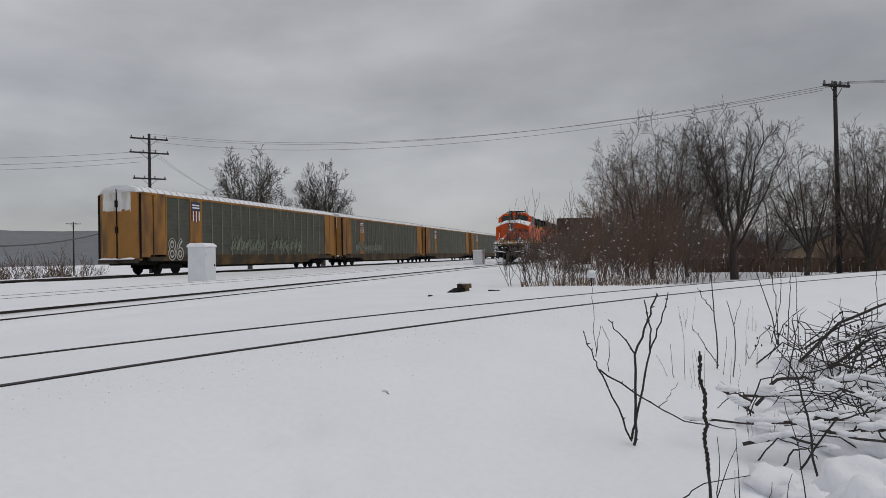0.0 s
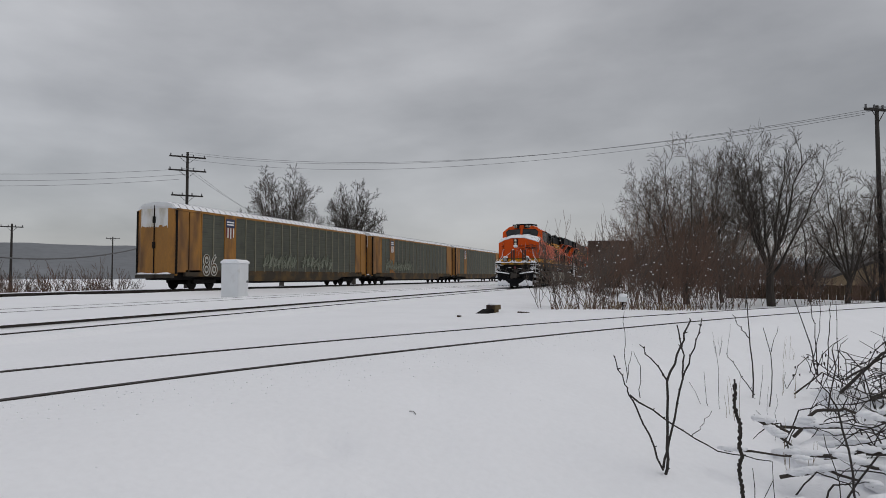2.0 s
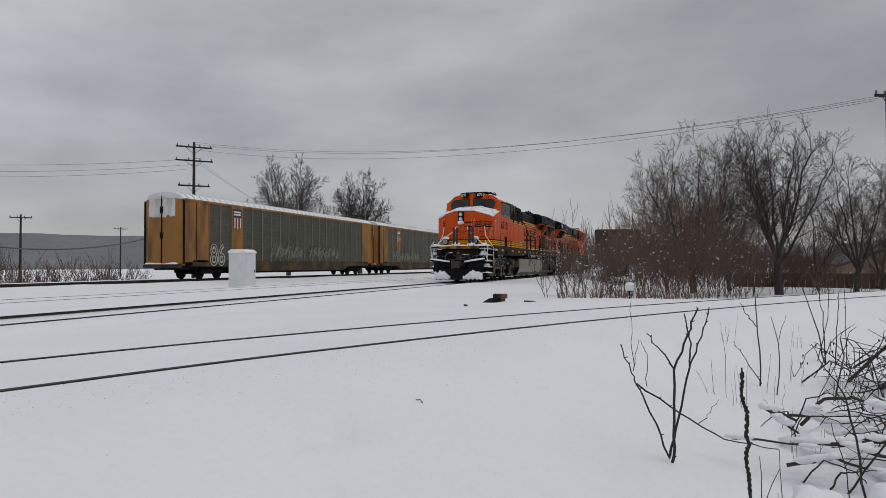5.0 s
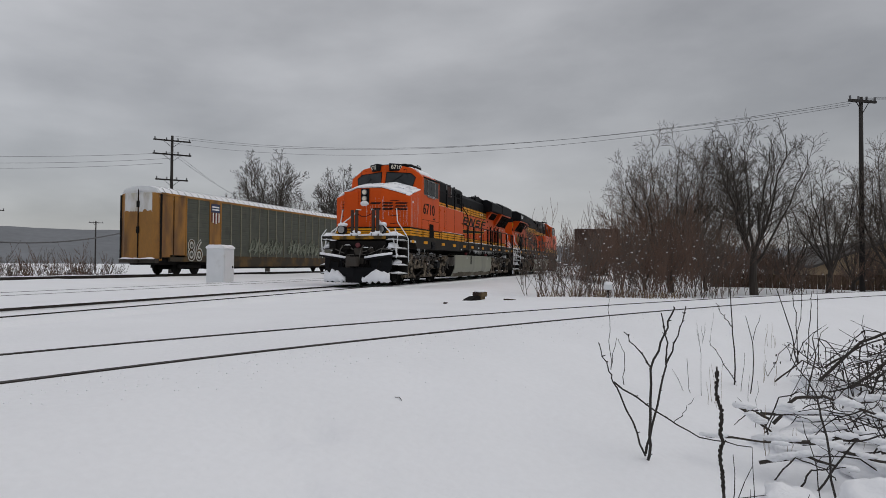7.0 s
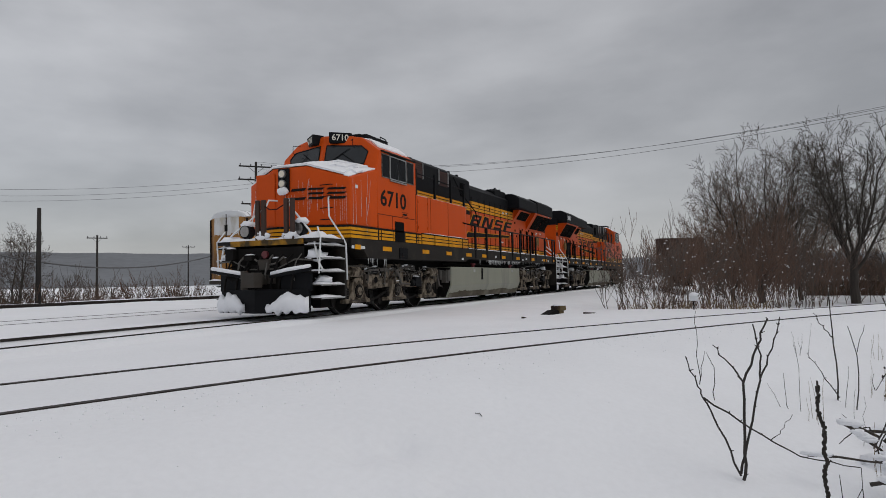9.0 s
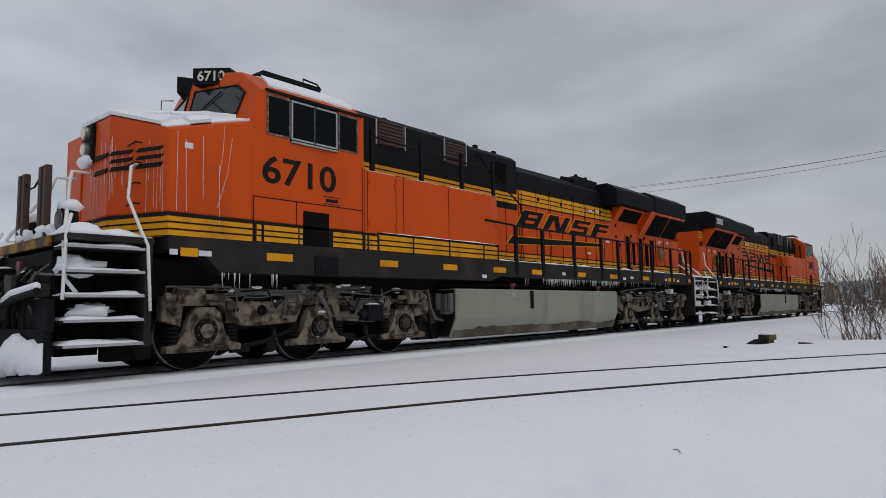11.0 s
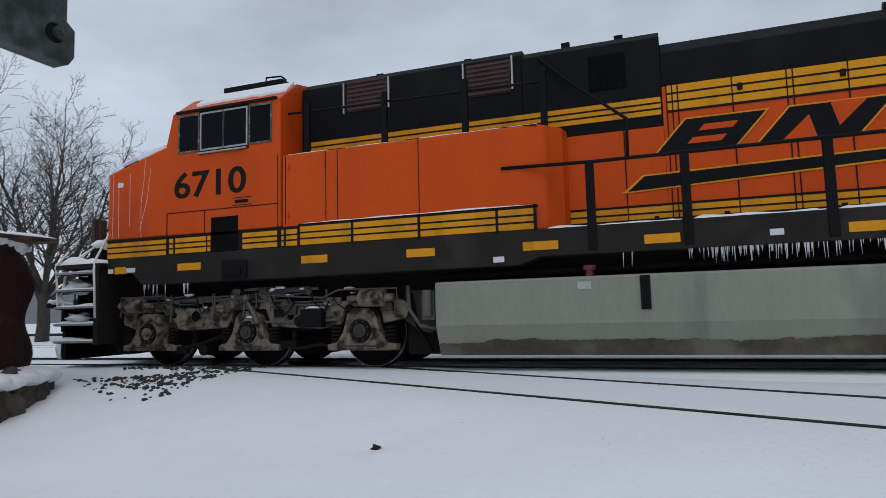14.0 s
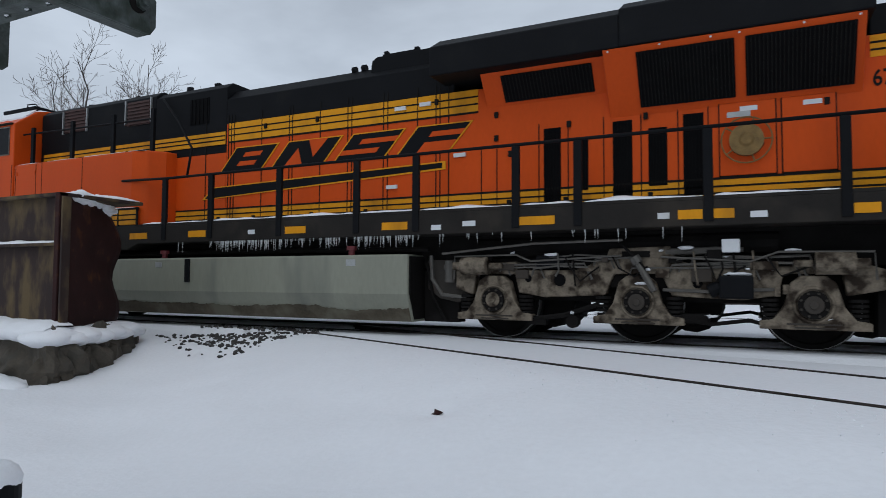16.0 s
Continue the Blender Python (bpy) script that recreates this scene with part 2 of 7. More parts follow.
# ---- mesh helpers ----
class M:
    """A mesh in the making."""

    def __init__(self):
        self.v, self.f = [], []

    def add(self, verts, faces):
        o = len(self.v)
        self.v += [tuple(p) for p in verts]
        self.f += [tuple(i + o for i in f) for f in faces]
        return self

    def box(self, x0, x1, y0, y1, z0, z1):
        return self.add([(x, y, z) for z in (z0, z1) for y in (y0, y1) for x in (x0, x1)],
                        [(0, 2, 3, 1), (4, 5, 7, 6), (0, 1, 5, 4), (1, 3, 7, 5), (3, 2, 6, 7), (2, 0, 4, 6)])

    def prism(self, pts, axis, a, b):
        place = {"x": lambda p, c: (c, p[0], p[1]), "y": lambda p, c: (p[0], c, p[1]), "z": lambda p, c: (p[0], p[1], c)}[axis]
        n = len(pts)
        return self.add([place(p, c) for c in (a, b) for p in pts],
                        [tuple(range(n)), tuple(range(2 * n - 1, n - 1, -1))] + [(i, (i + 1) % n, n + (i + 1) % n, n + i) for i in range(n)])

    def cyl(self, p0, p1, r, n=12, r2=None, caps=True):
        p0, p1 = Vector(p0), Vector(p1)
        d = (p1 - p0).normalized()
        u = d.orthogonal().normalized()
        w = d.cross(u)
        r2 = r if r2 is None else r2
        ring = [(math.cos(2 * math.pi * k / n), math.sin(2 * math.pi * k / n)) for k in range(n)]
        vs = [p0 + r * (c * u + s * w) for c, s in ring] + [p1 + r2 * (c * u + s * w) for c, s in ring]
        fs = [(i, (i + 1) % n, n + (i + 1) % n, n + i) for i in range(n)]
        if caps:
            fs += [tuple(range(n - 1, -1, -1)), tuple(range(n, 2 * n))]
        return self.add(vs, fs)

    def tube(self, pts, r, n=6, r_end=None):
        pts = [Vector(p) for p in pts]
        r_end = r if r_end is None else r_end
        vs, m = [], len(pts)
        u = None
        for i, p in enumerate(pts):
            d = (pts[min(i + 1, m - 1)] - pts[max(i - 1, 0)]).normalized()
            u = d.orthogonal().normalized() if u is None else (u - d * u.dot(d)).normalized()
            w = d.cross(u)
            rr = r + (r_end - r) * i / (m - 1)
            vs += [p + rr * (math.cos(2 * math.pi * k / n) * u + math.sin(2 * math.pi * k / n) * w) for k in range(n)]
        fs = [(i * n + k, i * n + (k + 1) % n, (i + 1) * n + (k + 1) % n, (i + 1) * n + k) for i in range(m - 1) for k in range(n)]
        fs += [tuple(range(n - 1, -1, -1)), tuple(range((m - 1) * n, m * n))]
        return self.add(vs, fs)

    def blob(self, x, y, z, rx, ry, rz, seed=0, n=10, rings=6, rough=0.2):
        vs, fs = [], []
        for j in range(rings + 1):
            a = math.pi * j / rings
            for k in range(n):
                b = 2 * math.pi * k / n
                d = Vector((math.sin(a) * math.cos(b), math.sin(a) * math.sin(b), math.cos(a)))
                q = 1 + rough * 2 * noise.noise(d * 1.7 + Vector((seed * 3.7, seed * 1.3, 0)))
                vs.append((x + rx * q * d.x, y + ry * q * d.y, z + rz * q * d.z))
        fs = [(j * n + k, (j + 1) * n + k, (j + 1) * n + (k + 1) % n, j * n + (k + 1) % n) for j in range(rings) for k in range(n)]
        return self.add(vs, fs)

    def bank(self, x0, x1, y0, y1, z, h, step=0.12, seed=0, lean=0.0):
        """A lumpy strip of snow on a flat top; thin at its edges."""
        nx, ny = max(2, int(abs(x1 - x0) / step)), max(2, int(abs(y1 - y0) / step))
        vs = []
        for j in range(ny + 1):
            for i in range(nx + 1):
                x, y = x0 + (x1 - x0) * i / nx, y0 + (y1 - y0) * j / ny
                e = 0.25 if i in (0, nx) or j in (0, ny) else 1.0
                vs.append((x, y, z + lean * (x - x0) + h * e * (0.75 + 0.7 * noise.noise(Vector((x * 2.3 + seed, y * 2.3, seed))))))
        o = len(vs)
        vs += [(p[0], p[1], z + lean * (p[0] - x0)) for p in vs[:]]
        w = nx + 1
        fs = [(j * w + i, j * w + i + 1, (j + 1) * w + i + 1, (j + 1) * w + i) for j in range(ny) for i in range(nx)]
        edge = [i for i in range(w)] + [j * w + nx for j in range(1, ny + 1)] + [ny * w + i for i in range(nx - 1, -1, -1)] + [j * w for j in range(ny - 1, 0, -1)]
        fs += [(edge[k], edge[(k + 1) % len(edge)], o + edge[(k + 1) % len(edge)], o + edge[k]) for k in range(len(edge))]
        return self.add(vs, fs)

    def mesh(self, name, mat, smooth=False, fix=True):
        me = bpy.data.meshes.new(name)
        me.from_pydata(self.v, [], self.f)
        if fix:
            bm = bmesh.new()
            bm.from_mesh(me)
            bmesh.ops.recalc_face_normals(bm, faces=bm.faces)
            bm.to_mesh(me)
            bm.free()
        me.materials.append(mat)
        if smooth:
            for p in me.polygons:
                p.use_smooth = True
        return me


def part(name, m, mat, parent, label="", bevel=0.0, smooth=False, fix=True):
    ob = new(name, m.mesh(name, mat, smooth, fix))
    ob.parent = parent
    if label:
        ob["label"] = label
    if bevel:
        b = ob.modifiers.new("bevel", "BEVEL")
        b.width, b.segments, b.limit_method, b.angle_limit = bevel, 2, "ANGLE", radians(35)
    return ob


def thing(name, label, category, group="", kind="", at=None):
    ob = new(name)
    if at is not None:
        ob.matrix_basis = at
    return tagged(ob, label, category, group, kind)


def solid(name, m, mat, label, category, group="", kind="", bevel=0.0, smooth=False, fix=True):
    ob = part(name, m, mat, None, "", bevel, smooth, fix)
    return tagged(ob, label, category, group, kind)


def lettering(name, text, height, mat, parent, m, depth=0.006, width=None, label="", swell=0.022):
    """Painted characters with the built-in font; height is that of the digits."""
    cu = bpy.data.curves.new(name, "FONT")
    cu.body, cu.size, cu.extrude, cu.align_x, cu.resolution_u = text, height / 0.69, depth / 2, "LEFT", 4
    cu.offset = swell * height
    tmp = bpy.data.objects.new(name + "_tmp", cu)
    me = bpy.data.meshes.new_from_object(tmp)
    bpy.data.objects.remove(tmp)
    xs = [v.co.x for v in me.vertices]
    ys = [v.co.y for v in me.vertices]
    kx = (width / (max(xs) - min(xs))) if width else 1.0
    ky = height / (max(ys) - min(ys))
    for v in me.vertices:
        v.co = m @ Vector(((v.co.x - min(xs)) * kx, (v.co.y - min(ys)) * ky, v.co.z))
    me.materials.clear()
    me.materials.append(mat)
    ob = new(name, me)
    ob.parent = parent
    if label:
        ob["label"] = label
    return ob


# ---- ground and tracks ----
MAIN_Y, GAUGE = 9.8, 1.505
THIRD_Y, RACK_Y = 15.6, 29.9


def near_y(x):
    """Centre line of the track that swings across in front of the camera."""
    return 6.3 - 0.43 * x - 0.0105 * max(0.0, x - 4.0) ** 2 + 0.17 * step01((x - 1.5) / 4.0)


def near_slope(x):
    return -0.43 - 0.021 * max(0.0, x - 4.0)


def step01(v):
    v = min(1.0, max(0.0, v))
    return v * v * (3 - 2 * v)


# footprints and dents in the snow
DENTS = [(3.76, 2.06, 0.17, 0.10), (3.48, 2.20, 0.15, 0.09), (3.62, 2.32, 0.12, 0.05), (3.05, 1.75, 0.16, 0.07), (3.5, 1.55, 0.13, 0.06), (-2.30, 4.68, 0.16, 0.05), (4.4, -0.9, 0.14, 0.06), (4.1, -0.75, 0.12, 0.06)]


def ground_z(x, y):
    d = (near_y(max(x, -12.0)) - y) / math.hypot(1, near_slope(x)) if x > -12 else 99.0
    n1 = noise.noise(Vector((x * 0.35, y * 0.35, 0.3)))
    n2 = noise.noise(Vector((x * 1.3, y * 1.3, 5.1)))
    n3 = noise.noise(Vector((x * 4.0, y * 4.0, 9.7)))
    z = -0.07
    rough = 1.0
    if y < 8.3:
        if d > 1.0:
            z = -0.009 - 0.641 * step01((d - 1.0) / 3.7)
            rough = step01((d - 1.0) / 1.2)
        elif d > -1.0:
            z, rough = -0.009, 0.0
        else:
            far = step01((x - 16) / 14) * step01((6.5 - y) / 4)
            z = -0.03 - 0.05 * step01((-d - 1.0) / 1.5) - 0.5 * far
            rough = step01((-d - 1.0) / 1.0) * step01((8.3 - y) / 0.8) * 0.6
    elif y < 11.6:
        z, rough = (-0.075 if abs(y - MAIN_Y) < 0.72 else -0.016), 0.0
    elif abs(y - THIRD_Y) < 1.5:
        z, rough = -0.026, 0.01
    elif abs(y - RACK_Y) < 2.0:
        z, rough = -0.13, 0.3
    elif y > 17:
        z = -0.07 - 0.25 * step01((y - 17.5) / 3) * step01((28 - y) / 3) - 1.2 * step01((y - 34) / 20)
        rough = 0.8
    else:
        rough = 0.4
    if x < -6 and y < 8.3:
        z = max(z, -0.13 - 0.35 * step01((7.6 - y) / 2.5)) if x < -9 else z * (1 - step01((-6 - x) / 3)) + step01((-6 - x) / 3) * (-0.13 - 0.35 * step01((7.6 - y) / 2.5))
        rough = max(rough, 0.5 * step01((8.2 - y) / 1.0))
    for fx_, fy_, rx_, dep in DENTS:
        q = ((x - fx_) ** 2 + (y - fy_) ** 2) / rx_ ** 2
        if q < 4:
            z -= dep * math.exp(-q * 1.6)
    return z + rough * (0.085 * n1 + 0.032 * n2 + 0.009 * n3)


def spaced(lo, hi, fine_lo, fine_hi, fine, grow=1.13):
    out = [fine_lo]
    while out[-1] < fine_hi:
        out.append(out[-1] + fine)
    s = fine
    while out[-1] < hi:
        s *= grow
        out.append(out[-1] + s)
    low, s = [fine_lo], fine
    while low[-1] > lo:
        s *= grow
        low.append(low[-1] - s)
    return low[:0:-1] + out


gx, gy = spaced(-2500, 2500, -9.0, 24.0, 0.10), spaced(-2500, 2500, -6.0, 12.5, 0.085)
gm = M()
gm.v = [(x, y, ground_z(x, y)) for y in gy for x in gx]
_w = len(gx)
gm.f = [(j * _w + i, j * _w + i + 1, (j + 1) * _w + i + 1, (j + 1) * _w + i) for j in range(len(gy) - 1) for i in range(_w - 1)]
solid("ground", gm, SNOW, "smooth fresh snow over level ground beside the tracks", "snow ground", kind="structure", smooth=True, fix=False)


def rail_mesh(line, sink=0.0):
    """A rail along a line of points (x, y): head, web and foot."""
    prof = [(-0.036, 0.0), (0.036, 0.0), (0.036, -0.035), (0.010, -0.045), (0.010, -0.14), (0.070, -0.16), (0.070, -0.175),
            (-0.070, -0.175), (-0.070, -0.16), (-0.010, -0.14), (-0.010, -0.045), (-0.036, -0.035)]
    m, k = M(), len(prof)
    for i, (x, y) in enumerate(line):
        a, b = line[max(0, i - 1)], line[min(len(line) - 1, i + 1)]
        d = Vector((b[0] - a[0], b[1] - a[1])).normalized()
        m.v += [(x - d.y * u, y + d.x * u, h - sink) for u, h in prof]
    m.f = [(i * k + j, i * k + (j + 1) % k, (i + 1) * k + (j + 1) % k, (i + 1) * k + j) for i in range(len(line) - 1) for j in range(k)]
    m.f += [tuple(range(k)), tuple(range((len(line) - 1) * k, len(line) * k))]
    return m


def track(name, label, centre, sink=0.0):
    t = thing(name, label, "railway track", "railway tracks", "structure")
    for side in (-1, 1):
        line = []
        for i, (x, y) in enumerate(centre):
            a, b = centre[max(0, i - 1)], centre[min(len(centre) - 1, i + 1)]
            d = Vector((b[0] - a[0], b[1] - a[1])).normalized()
            line.append((x - d.y * side * GAUGE / 2, y + d.x * side * GAUGE / 2))
        part("rail", rail_mesh(line, sink), RAIL, t)
    return t


straight = [-400, -100, -60] + list(range(-40, 121, 4)) + [200, 400, 900]
track("main_track", "main railway track with dark rails standing in snow", [(x, MAIN_Y) for x in straight])
track("siding_track", "snow-buried siding track with thin dark rail heads", [(x, THIRD_Y) for x in straight], 0.02)
track("storage_track", "storage track under the parked rail cars", [(x, RACK_Y) for x in straight], 0.0)
track("curved_track", "curved track with rail heads just clear of the snow", [(x * 0.5, near_y(x * 0.5)) for x in range(-14, 90)])

# tie ends that show along the main track
ties = thing("track_ties", "dark timber ties half buried in snow under the main track", "railway ties", kind="structure")
tie = M().box(-0.11, 0.11, -1.3, 1.3, -0.28, -0.10).mesh("tie", GRIME)
for i in range(60):
    o = new("tie", tie)
    o.parent = ties
    o.location = (-13 + i * 0.6, MAIN_Y, random.uniform(-0.03, 0.0))

# ---- far hills ----
hm = M()
N = 150
for i in range(N + 1):
    a = radians(-125 + 250 * i / N)
    r = 900
    h = 40 + 9 * noise.noise(Vector((i * 0.09, 0, 0))) + 2.0 * noise.noise(Vector((i * 0.7, 3, 0)))
    if a > radians(60):
        h *= 0.6
    for rr, hh in ((r - 250, -3.0), (r - 160, 6), (r - 80, h * 0.55), (r, h), (r + 400, -3.0)):
        hm.v.append((rr * math.sin(a), rr * math.cos(a), hh))
hm.f = [(i * 5 + k, i * 5 + k + 1, (i + 1) * 5 + k + 1, (i + 1) * 5 + k) for i in range(N) for k in range(4)]
solid("backdrop_hills", hm, HILL, "distant low snowy wooded hills with haze in their colour", "hills", kind="structure", smooth=True)

# crumbs of disturbed snow along the near rail
cr = M()
rnd = random.Random(91)
for k in range(1500):
    x = rnd.uniform(-6, 14)
    off = 0.85 + abs(rnd.gauss(0, 0.55))
    sl = near_slope(x)
    y = near_y(x) - off * math.hypot(1, sl)
    r = rnd.uniform(0.002, 0.008)
    cr.blob(x, y, ground_z(x, y) + r * 0.3, r, r, r * 0.8, k, 5, 3, 0.3)
solid("snow_crumbs", cr, SNOWCAP, "loose crumbs of snow thrown along the rail", "snow", kind="stuff")


TANKDIRT = material("tank_dirt", (0.085, 0.072, 0.052), 0.85, var=0.35, scale=2.5, fine=25, bump=0.2, spec=0.2, dirt=(0.15, 0.14, 0.105), dirt_at=0.58, dirt_scale=2)
DULLYEL = material("dirty_yellow_paint", (0.30, 0.145, 0.012), 0.6, var=0.3, scale=5, fine=30, bump=0.1, dirt=(0.05, 0.035, 0.015), dirt_at=0.5, dirt_scale=3, spec=0.2)
BRASS = material("dusty_brass", (0.20, 0.125, 0.04), 0.6, 0.3, var=0.3, scale=12, fine=60, bump=0.3)
RUSTPOST = material("rusty_brown_paint", (0.038, 0.017, 0.010), 0.7, var=0.3, scale=6, bump=0.2)

# ---- locomotive ----
W = 1.52


def stripe_band(loco, x0, x1, z0, z1, y, side, back, name="stripe_panel"):
    """Yellow panel with two black pin lines."""
    part(name, M().box(x0, x1, min(back, y * side), max(back, y * side), z0, z1), YELLOW, loco, "yellow striped panel")
    for k in (1, 2):
        z = z0 + (z1 - z0) * k / 3
        part("pin_line", M().box(x0, x1, *sorted((side * y, side * (y + 0.004))), z - 0.012, z + 0.012), SEAM, loco)


def seam(loco, x0, x1, z0, z1, y, side, proud=0.004):
    part("panel_seam", M().box(x0, x1, *sorted((side * (y - 0.005), side * (y + proud))), z0, z1), SEAM, loco)


def louvre(loco, x0, x1, z0, z1, y, side, mat=GRILLE, n=6, vertical=True, name="louvre"):
    b = part(name, M().box(x0, x1, *sorted((side * (y - 0.02), side * (y + 0.004))), z0, z1), mat, loco, "dark louvred opening")
    for i in range(n):
        m = M()
        if vertical:
            x = x0 + (x1 - x0) * (i + 0.5) / n
            m.box(x - 0.008, x + 0.008, *sorted((side * y, side * (y + 0.016))), z0 + 0.01, z1 - 0.01)
        else:
            z = z0 + (z1 - z0) * (i + 0.5) / n
            m.box(x0 + 0.01, x1 - 0.01, *sorted((side * y, side * (y + 0.03))), z - 0.016, z + 0.012)
        part("slat", m, mat, b)
    return b


def bogie(loco, axles):
    mid = axles[1]
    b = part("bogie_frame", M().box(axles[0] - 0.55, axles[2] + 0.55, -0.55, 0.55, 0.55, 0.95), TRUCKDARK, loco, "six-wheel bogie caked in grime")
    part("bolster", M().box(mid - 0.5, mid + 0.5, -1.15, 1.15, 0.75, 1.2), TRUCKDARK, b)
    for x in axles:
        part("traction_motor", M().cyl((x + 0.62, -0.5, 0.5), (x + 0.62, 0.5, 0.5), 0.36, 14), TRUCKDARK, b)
    for side in (-1, 1):
        y0, y1 = sorted((side * 1.04, side * 1.22))
        pts = [(axles[0] - 0.62, 1.05), (axles[0] - 0.62, 0.72), (axles[0] - 0.34, 0.62), (axles[0] - 0.30, 0.92), (axles[0] + 0.30, 0.92), (axles[0] + 0.36, 0.66),
               (axles[0] + 0.75, 0.60), (mid - 0.42, 0.64), (mid - 0.30, 0.92), (mid + 0.30, 0.92), (mid + 0.42, 0.64), (axles[2] - 0.75, 0.60), (axles[2] - 0.36, 0.66),
               (axles[2] - 0.30, 0.92), (axles[2] + 0.30, 0.92), (axles[2] + 0.34, 0.66), (axles[2] + 0.72, 0.74), (axles[2] + 0.78, 0.95), (axles[2] + 0.45, 1.06),
               (axles[2] - 0.5, 1.0), (mid + 0.75, 1.0), (mid + 0.45, 1.14), (mid - 0.45, 1.14), (mid - 0.75, 0.98), (axles[0] + 0.5, 0.98), (axles[0] + 0.3, 1.10)]
        part("side_frame", M().prism(pts, "y", y0, y1), TRUCK, b, "cast steel side frame grey with road grime", bevel=0.02)
        for i, x in enumerate(axles):
            yy0, yy1 = sorted((side * 1.10, side * 1.27))
            half = [(0.57, 0.27), (0.57, 0.36), (0.41, 0.40), (0.31, 0.54), (0.23, 0.82), (0.13, 0.90)]
            jb = part("journal_box", M().prism([(x + dx, z) for dx, z in half] + [(x - dx, z) for dx, z in half[::-1]], "y", yy0, yy1), TRUCK, b, "trapezoid axle box", bevel=0.015)
            part("bearing_cap", M().cyl((x, side * 1.25, 0.56), (x, side * 1.31, 0.56), 0.165, 18), TRUCKDARK, jb)
            part("bearing_hub", M().cyl((x, side * 1.30, 0.56), (x, side * 1.33, 0.56), 0.105, 14).cyl((x, side * 1.32, 0.56), (x, side * 1.345, 0.56), 0.05, 10), GRIME if i else TRUCK, jb, bevel=0.006)
            part("cast_rib", M().tube([(x + 0.20 * math.cos(q * math.pi / 8), side * 1.272, 0.56 + 0.20 * math.sin(q * math.pi / 8)) for q in range(17)], 0.022, 6), TRUCK, jb, smooth=True)
            part("cast_mark", M().box(x - 0.28, x + 0.28, *sorted((side * 1.26, side * 1.276)), 0.325, 0.345).box(x - 0.20, x + 0.22, *sorted((side * 1.26, side * 1.276)), 0.285, 0.302), GRIME, jb)
            bolts = M()
            for k in range(8):
                a = k * math.pi / 4 + 0.4
                bolts.cyl((x + 0.14 * math.cos(a), side * 1.30, 0.56 + 0.14 * math.sin(a)), (x + 0.14 * math.cos(a), side * 1.322, 0.56 + 0.14 * math.sin(a)), 0.016, 6)
            part("bolt_ring", bolts, GRIME, jb)["kind"] = "stuff"
            for dx in (-0.45, 0.45):
                sp = M()
                for k in range(5):
                    z = 0.37 + k * 0.055
                    sp.cyl((x + dx, side * 1.17, z), (x + dx, side * 1.17, z + 0.036), 0.10, 12)
                part("coil_spring", sp, TRUCKDARK, b)
        # near-black filler sheet: shade behind the side frame, put into the colour
        part("shade_filler", M().box(axles[0] - 0.5, axles[2] + 0.5, *sorted((side * 0.96, side * 1.03)), 0.56, 1.08), TRUCKDARK, b)
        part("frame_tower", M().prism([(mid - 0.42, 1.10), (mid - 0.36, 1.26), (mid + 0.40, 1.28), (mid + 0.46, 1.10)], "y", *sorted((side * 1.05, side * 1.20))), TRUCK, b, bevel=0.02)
        # flat dark patch paints the shade of a recess on the tower
        part("recess_patch", M().box(mid - 0.20, mid + 0.16, *sorted((side * 1.19, side * 1.206)), 0.96, 1.22), TRUCKDARK, b)
        # no holes are cut: dark discs paint the shade inside them
        for hx, hz, hr in ((axles[0] + 0.95, 0.84, 0.085), (axles[2] - 1.25, 0.80, 0.06), (axles[0] + 0.50, 0.86, 0.05)):
            part("hole_disc", M().cyl((hx, side * 1.215, hz), (hx, side * 1.226, hz), hr, 14), GRILLE, b, "dark disc painted as the shade inside a hole")
        for bx, bz, bw, bh in ((axles[0] + 0.42, 0.92, 0.18, 0.12), (mid - 0.62, 0.98, 0.28, 0.05), (mid + 0.78, 0.90, 0.24, 0.16), (axles[2] - 0.50, 1.02, 0.3, 0.10), (axles[0] + 0.18, 1.02, 0.26, 0.09)):
            part("bracket", M().box(bx - bw / 2, bx + bw / 2, *sorted((side * 1.2, side * 1.27)), bz - bh / 2, bz + bh / 2), GRIME if bw < 0.27 else TRUCK, b, bevel=0.01)
        for k, (sx, sz) in enumerate(((axles[0] + 0.85, 1.19), (mid + 0.6, 1.25), (axles[2] - 0.2, 1.20), (mid + 0.06, 0.80))):
            part("snow_clump", M().blob(sx, side * 1.25, sz, 0.10, 0.05, 0.022, k), SNOWCAP, b)
        # brake gear, reservoirs and pipes
        for x, d in ((axles[0] - 0.28, -1), (axles[2] + 0.22, 1)):
            part("brake_cylinder", M().cyl((x - 0.20, side * 1.30, 1.04), (x + 0.20, side * 1.30, 1.04), 0.13, 14).cyl((x + 0.19 * d, side * 1.30, 1.04), (x + 0.34 * d, side * 1.30, 1.04), 0.06, 10)
                 .cyl((x - 0.22 * d, side * 1.30, 1.04), (x - 0.42 * d, side * 1.30, 1.04), 0.045, 8), TRUCK, b, "brake cylinder", bevel=0.008)
        part("brake_valve", M().box(axles[2] - 1.0, axles[2] - 0.62, *sorted((side * 1.12, side * 1.36)), 0.62, 0.90).cyl((axles[2] - 0.98, side * 1.26, 0.76), (axles[2] - 1.12, side * 1.26, 0.70), 0.09, 8), BLACK, b, "black valve box", bevel=0.02)
        part("snow_clump", M().blob(axles[2] - 0.80, side * 1.24, 0.915, 0.17, 0.09, 0.03, 3), SNOWCAP, b)
